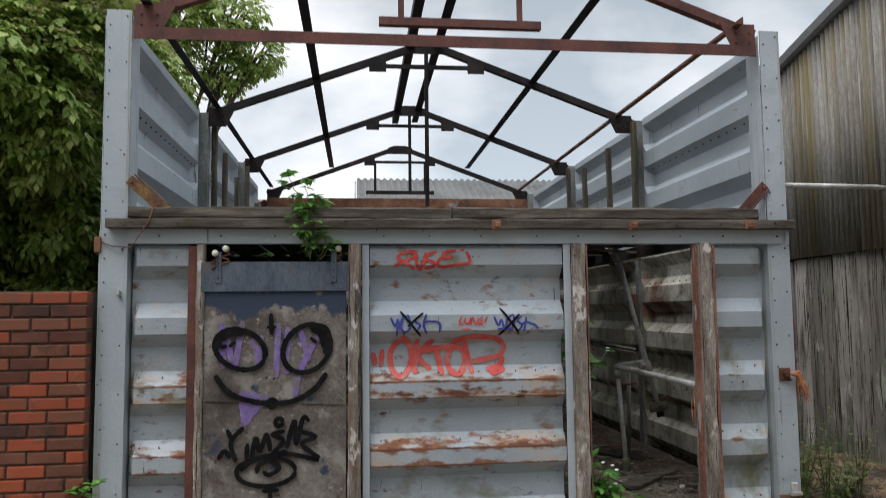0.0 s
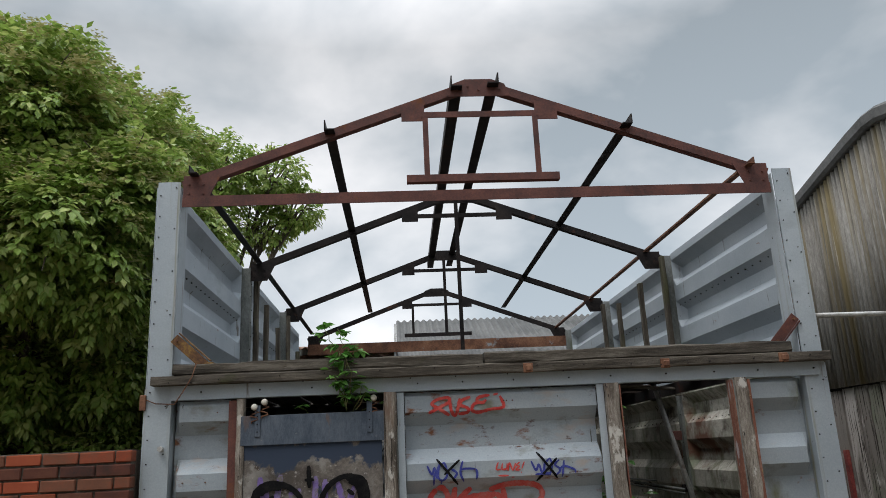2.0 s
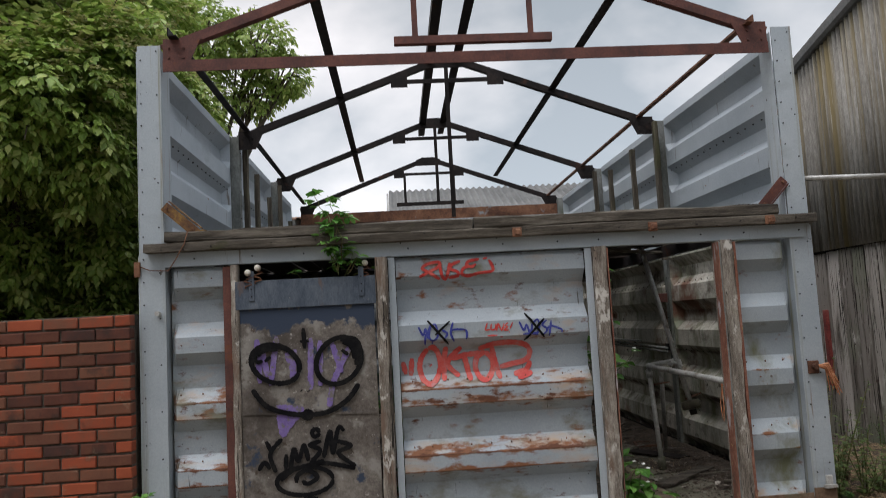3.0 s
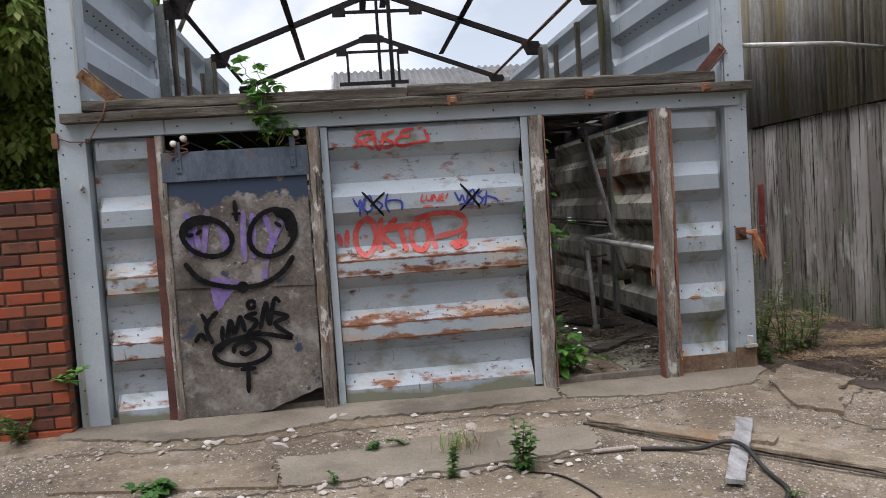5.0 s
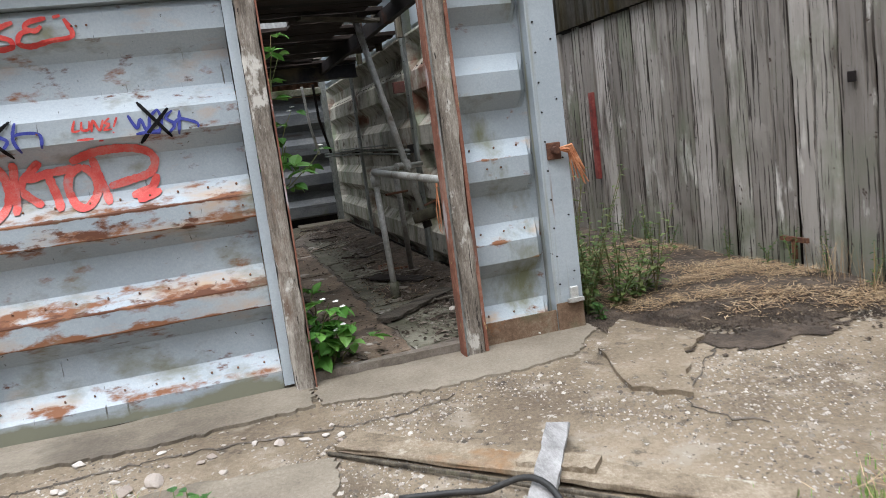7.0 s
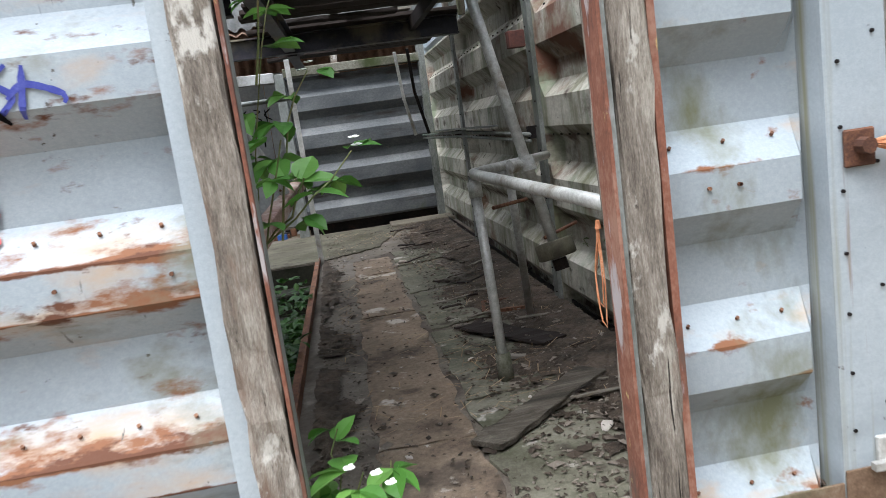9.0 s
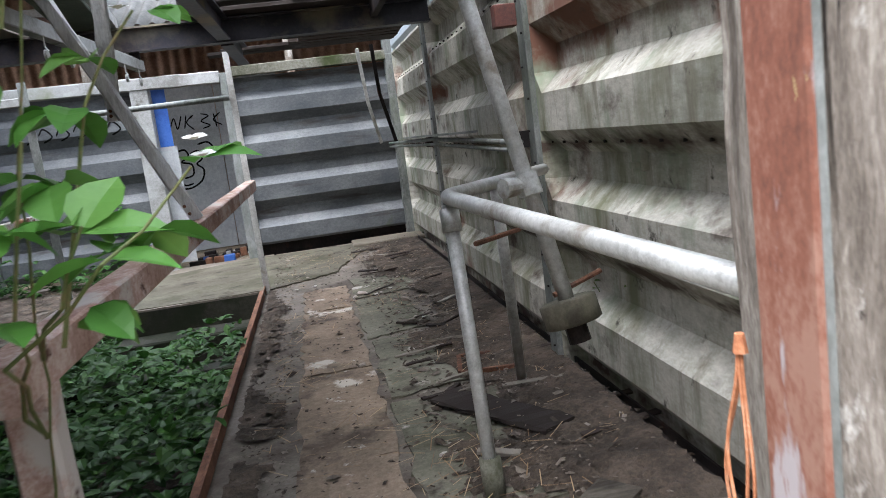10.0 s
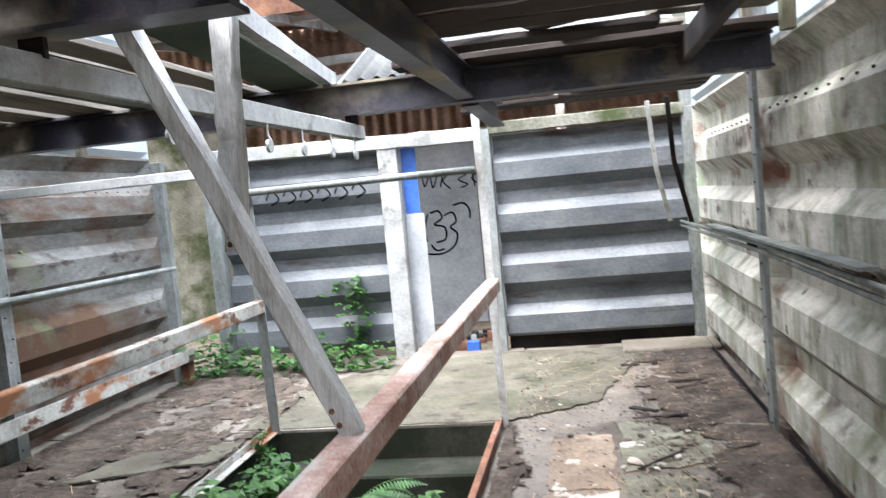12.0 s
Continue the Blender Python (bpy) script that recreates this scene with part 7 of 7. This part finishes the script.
cl = part("clamp", tube(bmesh.new(), [C - d * 0.03, C + d * 0.03], 0.033, 12), M_PIPE, prop, "worn pipe clamp")
part("lug", tube(bmesh.new(), [C + Vector((-0.075, -0.02, 0.0)), C + Vector((-0.02, 0.0, 0.0))], [0.028, 0.024], 12), M_PIPE, cl)
# rope on the jamb
rope = thing("rope", (2.29, 5.05, 0.86), "hanging loops of faded orange rope on the jamb", "rope")
for k, (wd, z1) in enumerate(((0.03, 0.61), (0.018, 0.66))):
    ring = [(5.03 + wd * math.sin(math.pi * q / 12) ** 2 * (1 if q < 12 else -0.4), 0.86 + (z1 - 0.86) * (1 - abs(q - 12) / 12) ** 0.8) for q in range(25)]
    part("loop", tube(bmesh.new(), [(2.2935 - 0.003 * k - 0.012 * math.sin(math.pi * q / 24) * (1 if q < 12 else 0.2), y, z) for q, (y, z) in enumerate(ring)], 0.002, 6), M_ORANGE, rope)
part("knot", tube(bmesh.new(), [(2.293, 5.03, 0.868), (2.293, 5.03, 0.848)], [0.005, 0.008], 8), M_ORANGE, rope)
# long pipes along the right wall
for z, r in ((1.035, 0.013), (1.0, 0.011)):
    lp = thing("wall_pipe", (2.79, 9.8, z), "thin brown pipe running along the side wall", "pipe", "wall pipes")
    part("pipe", tube(bmesh.new(), [(2.79, 7.45, z - 0.03), (2.79, 9.6, z), (2.79, 12.3, z - 0.02)], r, 8), M_STANCHION, lp, smooth=True)
    for y in (7.5, 9.95):
        part("clip", box(bmesh.new(), 2.795, 2.84, y - 0.015, y + 0.015, z - 0.02, z + 0.015), M_DARK, lp)
bm = bar(bmesh.new(), (2.78, 8.3, 1.065), (2.78, 10.9, 1.06), 0.06, 0.012)
solo("wall_strip", bm, M_STANCHION, "dull brown flat strip lying on the wall pipes", "strip")
for a, b, lab in (((2.55, 11.9, 1.96), (2.60, 12.05, 1.45), 1), ((2.60, 12.05, 1.45), (2.70, 12.25, 1.03), 1), ((2.66, 11.6, 1.95), (2.69, 11.7, 1.5), 2), ((2.69, 11.7, 1.5), (2.80, 11.8, 1.03), 2)):
    bm = bar(bmesh.new(), a, b, 0.034, 0.012, (0, 1, 0))
    solo("hanging_strip", bm, M_PIPE if lab == 1 else M_DARK, "bent steel strip hanging in the corner", "strip", "hanging strips")
bm = box(bmesh.new(), 2.935, 2.966, 6.62, 6.69, 0.89, 0.98, 0.003)
box(bm, 2.92, 2.935, 6.63, 6.68, 0.90, 0.92)
solo("wall_box", bm, M_GALV_IN, "small metal cleat on the side wall", "bracket")
bm = box(bmesh.new(), 2.72, 2.81, 7.38, 7.44, 1.47, 1.56, 0.004)
solo("wall_bracket", bm, M_RED, "rusty bracket on the wall stanchion", "bracket")
bm = angle_iron(bmesh.new(), (2.92, 5.2, 0.02), (2.92, 12.3, 0.02), 0.04, 0.008, (0, 0, 1), -1)
solo("skirting_angle", bm, M_DARK, "dark rusted angle iron along the wall foot", "kerb")

# ---- floor finishes and debris ----
def patch(name, corners, z, m, label, seed, n=8, thick=0.012, group="floor patches"):
    bm = slab(bmesh.new(), corners, z, thick, seed, n)
    return tagged(solo(name, bm, m, label, "floor patch", group), kind="structure")


for i, (y0, y1) in enumerate(((5.1, 5.9), (5.91, 6.85), (6.86, 7.9), (7.91, 8.6), (8.61, 9.3), (9.31, 10.05))):
    patch("screed_tile", [(1.70 + 0.01 * i, y0), (2.06, y0), (2.06, y1), (1.70 + 0.01 * i, y1)], 0.026 + 0.002 * (i % 2), M_REDFLOOR, "worn red screed strip in the floor", 40 + i)
for i, (xa, ya, xb, yb) in enumerate(((2.08, 5.1, 2.5, 6.2), (2.09, 6.25, 2.55, 7.3), (2.1, 7.4, 2.6, 8.3), (2.08, 8.4, 2.4, 9.4), (2.1, 9.5, 2.5, 10.2))):
    patch("concrete_patch", [(xa, ya), (xb + 0.06, ya + 0.1), (xb, yb + 0.06), (xa, yb + 0.04)], 0.029, M_MOSSFLOOR, "pale dusty concrete patch in the floor", 60 + i)
patch("landing", [(-0.25, 10.37), (1.5, 10.37), (2.0, 10.7), (2.3, 11.7), (2.75, 12.2), (1.2, 12.3), (0.2, 11.9), (-0.3, 11.2)], 0.034, M_TANCONC, "mossy tan concrete landing behind the pit", 77, 14)
patch("floor_patch", [(-1.2, 8.2), (-0.5, 8.5), (-0.15, 9.2), (-0.4, 9.35), (-0.9, 8.8), (-1.35, 8.6)], 0.045, M_TANCONC, "bare tan concrete showing through the litter", 78, 12)
patch("floor_patch", [(-0.9, 9.5), (-0.1, 9.8), (-0.1, 10.1), (-0.7, 9.95)], 0.045, M_TANCONC, "bare tan concrete showing through the litter", 79, 12)
rnd = random.Random(90)


def soil_layer(inside, x0, x1, y0, y1, step, label):
    """A thin crumbly crust of soil with a ragged edge, wherever inside(x, y) is above nought."""
    bm = bmesh.new()
    got = {}

    def corner(i, j):
        if (i, j) not in got:
            x, y = x0 + i * step, y0 + j * step
            x, y = x + rnd.uniform(-0.4, 0.4) * step, y + rnd.uniform(-0.4, 0.4) * step
            got[i, j] = bm.verts.new((x, y, 0.03 + min(0.03, max(0.0, inside(x, y)) * 0.05) + rnd.uniform(0, 0.008)))
        return got[i, j]

    for i in range(int((x1 - x0) / step)):
        for j in range(int((y1 - y0) / step)):
            if inside(x0 + (i + 0.5) * step, y0 + (j + 0.5) * step) > 0:
                bm.faces.new((corner(i, j), corner(i + 1, j), corner(i + 1, j + 1), corner(i, j + 1)))
    solo("soil_layer", bm, M_DIRT, label, "soil", kind="structure")


def ragged(x, y):
    return 0.5 * noise.noise(Vector((x * 2.2, y * 1.6, 3))) + 0.35 * noise.noise(Vector((x * 6, y * 6, 5))) + 0.25 * noise.noise(Vector((x * 17, y * 17, 6)))


soil_layer(lambda x, y: ragged(x, y) + (x - 2.42) * 1.6 - (0.7 if y < 5.7 and x < 2.42 else 0.2 if y < 6.0 and x < 2.6 else 0), 2.12, 2.9, 5.12, 11.9, 0.026, "dark crumbly soil and rot along the wall foot")
soil_layer(lambda x, y: ragged(x, y) + (1.57 - x) * 2.6, 1.48, 1.76, 5.3, 10.3, 0.026, "dark litter along the pit kerb")
soil_layer(lambda x, y: ragged(x + 7, y) * 1.3 + 0.16 - 0.3 * (x + 0.7), -1.4, -0.06, 6.4, 12.1, 0.028, "dark soil strewn over the floor")
bm = bmesh.new()
for _ in range(16000):
    x, y = (rnd.uniform(1.5, 2.9), 5.1 + 7.0 * rnd.random() ** 1.3) if rnd.random() < 0.78 else (rnd.uniform(-1.4, 0.0), rnd.uniform(6.5, 12.2))
    if x > 2.2 or rnd.random() < (0.22 if 1.68 < x else 0.75):
        s = rnd.uniform(0.003, 0.012) * (2.4 if rnd.random() < 0.06 else 1)
        a = rnd.uniform(0, 3.14)
        z = 0.033 + rnd.uniform(0, 0.03 if x > 2.45 else 0.006)
        u, v = Vector((math.cos(a), math.sin(a), rnd.uniform(-0.25, 0.25))) * s, Vector((-math.sin(a), math.cos(a), rnd.uniform(-0.3, 0.3))) * s * rnd.uniform(0.15, 0.8)
        c = Vector((x, y, z))
        q = [bm.verts.new(c + u * i + v * j) for i, j in ((-1, -1), (1, -0.8), (0.8, 1), (-1, 0.7))]
        t = bm.verts.new(c + Vector((0, 0, s * 0.4)))
        for k in range(4):
            bm.faces.new((q[k], q[(k + 1) % 4], t))
M_LITTER = mat("floor_litter", [(0.022, 0.016, 0.012), (0.075, 0.056, 0.042), (0.3, 0.26, 0.22)], 6, 40, 0.92, 0, 0, per="island")
solo("floor_litter", bm, M_LITTER, "splinters, leaves and crumbs strewn over the floor", "litter", kind="stuff")
for i in range(46):
    x, y = rnd.uniform(2.15, 2.75), rnd.uniform(5.3, 11.8)
    a, L = rnd.uniform(-0.7, 0.9), rnd.uniform(0.08, 0.34)
    bm = bar(bmesh.new(), (x, y, 0.05), (x + L * math.cos(a), y + L * math.sin(a), 0.05 + rnd.uniform(-0.01, 0.02)), rnd.uniform(0.008, 0.035), rnd.uniform(0.006, 0.014), (0, 0, 1), 0.002, 4, 0.003, i)
    solo("wood_scrap", bm, M_DECK if i % 3 else M_BOARD_Y, "dark rotten splinter of wood on the floor", "wood scrap", "floor scraps")
bm = bar(bmesh.new(), (2.07, 5.75, 0.05), (2.62, 6.25, 0.055), 0.13, 0.025, (0, 0, 1), 0.004, 9, 0.006, 5)
solo("rotten_board", bm, M_BEAM, "split mossy board lying by the pipe leg", "plank")
bm = bar(bmesh.new(), (2.3, 7.25, 0.05), (2.62, 6.75, 0.05), 0.16, 0.014, (0, 0, 1), 0.003, 9, 0.006, 6)
solo("rotten_board", bm, M_DECK, "dark curled sheet of rot on the floor", "plank")
frame_ = thing("rusty_frame", (2.55, 7.6, 0.03), "small rusty rectangular drain frame in the floor", "frame")
for a, b in (((2.42, 7.5), (2.68, 7.46)), ((2.68, 7.46), (2.72, 7.7)), ((2.72, 7.7), (2.46, 7.74)), ((2.46, 7.74), (2.42, 7.5))):
    part("side", bar(bmesh.new(), (*a, 0.045), (*b, 0.045), 0.02, 0.02), M_RUST, frame_)
for _ in range(70):
    x, y = rnd.choice(((rnd.gauss(2.65, 0.12), rnd.gauss(5.5, 0.25)), (rnd.uniform(1.55, 2.8), rnd.uniform(5.2, 11))))
    ob = stone(min(max(x, 1.52), 2.85), y, rnd.uniform(0.008, 0.024), 0.026)
    tagged(ob, "small pale chunk of rubble on the floor")
for x, y, s in ((2.62, 5.62, 0.05), (2.56, 5.5, 0.04), (2.7, 5.45, 0.06), (2.5, 5.75, 0.035), (2.66, 5.85, 0.03), (2.4, 9.2, 0.045), (2.15, 9.6, 0.05)):
    tagged(stone(x, y, s, 0.03), "pale chunk of broken plaster on the floor")

bm = bmesh.new()
for _ in range(2600):
    x, y = (rnd.uniform(1.6, 2.85), rnd.uniform(6.0, 12.0)) if rnd.random() < 0.75 else (rnd.uniform(-1.3, -0.05), rnd.uniform(7.0, 12.0))
    if noise.noise(Vector((x * 1.6, y * 1.6, 12.0))) + rnd.gauss(0, 0.2) < 0.0:
        continue
    a, L = rnd.gauss(0.5, 0.9), rnd.uniform(0.03, 0.13)
    c, z = Vector((x, y, 0.045 + rnd.uniform(0, 0.015))), rnd.uniform(-0.006, 0.006)
    u, v = Vector((math.cos(a), math.sin(a), 0)) * L / 2, Vector((-math.sin(a), math.cos(a), 0)) * rnd.uniform(0.0008, 0.002)
    bm.faces.new([bm.verts.new(c + u * i + v * j + Vector((0, 0, z * i))) for i, j in ((-1, -1), (1, -1), (1, 1), (-1, 1))])
solo("straw_litter", bm, M_STRAW, "dry straw and twigs strewn over the floor", "straw", kind="stuff")

# ---- pit undergrowth ----
def ground_cover(name, spots, L, m, label, seed):
    rnd2 = random.Random(seed)
    bm = bmesh.new()
    for p in spots:
        bramble_sprig(bm, p, (rnd2.gauss(0, 1), rnd2.gauss(0, 1), rnd2.uniform(0.0, 0.8)), rnd2, L * rnd2.uniform(0.6, 1.3))
    return solo(name, bm, m, label, "undergrowth", kind="stuff")


rnd = random.Random(33)
spots = []
for _ in range(2400):
    x, y = rnd.uniform(0.05, 1.38), rnd.uniform(5.4, 9.3)
    hgt = 0.66 + 0.2 * noise.noise(Vector((x * 2, y * 2, 0))) - 0.1 * max(0, y - 9.0)
    spots.append((x, y, PZ + hgt * rnd.uniform(0.5, 1.25)))
spots += [(rnd.gauss(0.2, 0.1), rnd.gauss(9.75, 0.14), rnd.uniform(-0.3, 0.02)) for _ in range(150)]
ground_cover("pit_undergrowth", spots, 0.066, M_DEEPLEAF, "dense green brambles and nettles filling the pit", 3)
spots = [(rnd.uniform(-1.35, 0.35), rnd.uniform(11.8, 12.28), 0.03 + abs(rnd.gauss(0, 0.11))) for _ in range(240)] + [(rnd.gauss(-1.25, 0.12), rnd.gauss(11.9, 0.2), rnd.uniform(0.05, 0.5)) for _ in range(70)] + [(rnd.gauss(0.0, 0.09), 12.3 + rnd.uniform(-0.05, 0.03), rnd.uniform(0.1, 0.75)) for _ in range(60)]
ground_cover("wall_ivy", spots, 0.06, M_DEEPLEAF, "ivy and weeds along the end wall", 4)


def fern(base, turn, L, seed):
    rr = random.Random(seed)
    bm = bmesh.new()
    for k in range(5):
        a = turn + (k - 2) * 0.45 + rr.uniform(-0.1, 0.1)
        for i in range(22):
            q = i / 22
            c = Vector(base) + Vector((math.cos(a) * L * q, math.sin(a) * L * q, L * (0.9 * q - 0.75 * q * q)))
            w = L * 0.24 * math.sin(math.pi * min(1, q * 0.9 + 0.12)) + 0.006
            for s in (-1, 1):
                big_leaf(bm, c, (-math.sin(a) * s + 0.35 * math.cos(a), math.cos(a) * s + 0.35 * math.sin(a), -0.15), (0, 0, 1), w, L * 0.045, 0.2)
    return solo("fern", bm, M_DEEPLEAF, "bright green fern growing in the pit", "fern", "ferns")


fern((0.66, 9.78, -0.22), -0.7, 0.42, 1)
fern((0.6, 9.7, -0.2), -1.7, 0.4, 6)
fern((1.05, 8.9, -0.3), -1.0, 0.48, 4)
fern((0.95, 8.2, -0.26), -1.2, 0.45, 5)
fern((0.95, 8.9, -0.5), -1.5, 0.4, 2)
fern((0.5, 8.6, -0.5), -2.2, 0.42, 3)
weed((0.05, 10.0, 0.02), 0.12, 0.06, 40, 0.05, "small ivy at the pit corner", 200)

# ---- beyond the back doorway ----
M_PANEL = mat("scuffed_white_panel", [(0.25, 0.26, 0.265), (0.33, 0.34, 0.345), (0.42, 0.43, 0.43)], 2, 24, 0.7, 0, 0.15, 0.003, layers=[((0.25, 0.22, 0.18), 2.2, 0.6, 0.75, (1, 1, 1), ())])
hoard = thing("partition", (0.7, 14.2, 0), "scuffed pale panels with black scrawls", "partition")
for x0, x1 in ((-0.6, 0.15), (0.16, 0.92), (0.93, 1.7)):
    part("panel", box(bmesh.new(), x0, x1, 14.2, 14.23, -0.02, 2.1, 0.002), M_PANEL, hoard)


def on_part(u, z):
    return Vector((u, 14.196, z))


paint("scrawl", [[(0.351, 1.217), (0.305, 1.059), (0.317, 0.902)], [(0.371, 1.222), (0.47, 1.238), (0.504, 1.157), (0.419, 1.094), (0.53, 1.051), (0.527, 0.927), (0.419, 0.892)], [(0.527, 1.181), (0.627, 1.21), (0.66, 1.11), (0.594, 1.051), (0.662, 0.972), (0.62, 0.845), (0.481, 0.767), (0.312, 0.771)], [(0.637, 1.287), (0.755, 1.302), (0.817, 1.231), (0.818, 1.127)], [(0.359, 0.878), (0.414, 0.807), (0.513, 0.817)]], 0.022, P_BLACK, hoard, on_part, "black looping scrawl")
paint("scrawl", [[(0.326, 1.663), (0.346, 1.52), (0.411, 1.629), (0.439, 1.499), (0.504, 1.653)], [(0.562, 1.654), (0.522, 1.491)], [(0.644, 1.646), (0.557, 1.565), (0.634, 1.468)], [(0.734, 1.651), (0.82, 1.617), (0.729, 1.562), (0.825, 1.501), (0.737, 1.471)], [(0.887, 1.637), (0.905, 1.468)], [(0.965, 1.642), (0.877, 1.561), (0.972, 1.488)]], 0.016, P_BLACK, hoard, on_part, "black looping scrawl")
M_BLUE = mat("blue_plastic", [(0.02, 0.07, 0.26), (0.03, 0.10, 0.36), (0.05, 0.13, 0.42)], 4, 40, 0.5, 0, 0.05)
sheet2 = thing("door_sheet", (0.57, B + 0.09, 0.1), "narrow pale sheet with a blue top in the doorway", "sheet")
part("upper", box(bmesh.new(), 0.5, 0.63, B + 0.06, B + 0.07, 1.27, 1.88), M_BLUE, sheet2, "blue strip")
part("lower", box(bmesh.new(), 0.495, 0.66, B + 0.06, B + 0.072, 0.08, 1.265), M_PANEL, sheet2, "scuffed pale strip")
part("post", box(bmesh.new(), -1.63, -1.57, 12.05, 12.13, 0.0, 1.9), M_BLUE, thing("blue_post", (-1.6, 12.1, 0), "blue painted post in the corner gap", "post"))
for i in range(26):
    x, y = rnd.gauss(0.85, 0.2), rnd.gauss(13.1, 0.35)
    bm = box(bmesh.new(), x, x + rnd.uniform(0.04, 0.2), y, y + rnd.uniform(0.03, 0.12), lay(x, y) - 0.005, lay(x, y) + rnd.uniform(0.02, 0.1), 0.006)
    solo("junk", bm, (M_PANEL, M_DARK, M_RUST, M_BLUE)[i % 4 if i % 4 < 3 or i < 8 else 1], "scrap of rubbish heaped behind the doorway", "junk", "rubbish heap")
# scrawl on the end wall panel
paint("scrawl", [[(-0.75 + 0.16 * k, 1.5 + 0.02 * (k % 2)), (-0.7 + 0.16 * k, 1.58), (-0.63 + 0.16 * k, 1.5), (-0.72 + 0.16 * k, 1.45)] for k in range(6)], 0.016, P_BLACK, back, lambda u, z: Vector((u, B + 0.085 - rib(z) - 0.008, z)), "faint black scrawl")
# neighbour's brick gable past the corner gap
nb = thing("neighbour_wall", (-4.6, 14.0, 0), "plain mossy rendered wall beyond the corner gap", "wall")
part("wall_face", box(bmesh.new(), -7.0, -2.2, 14.6, 14.8, -0.1, 2.6), M_MOSSCONC, nb)
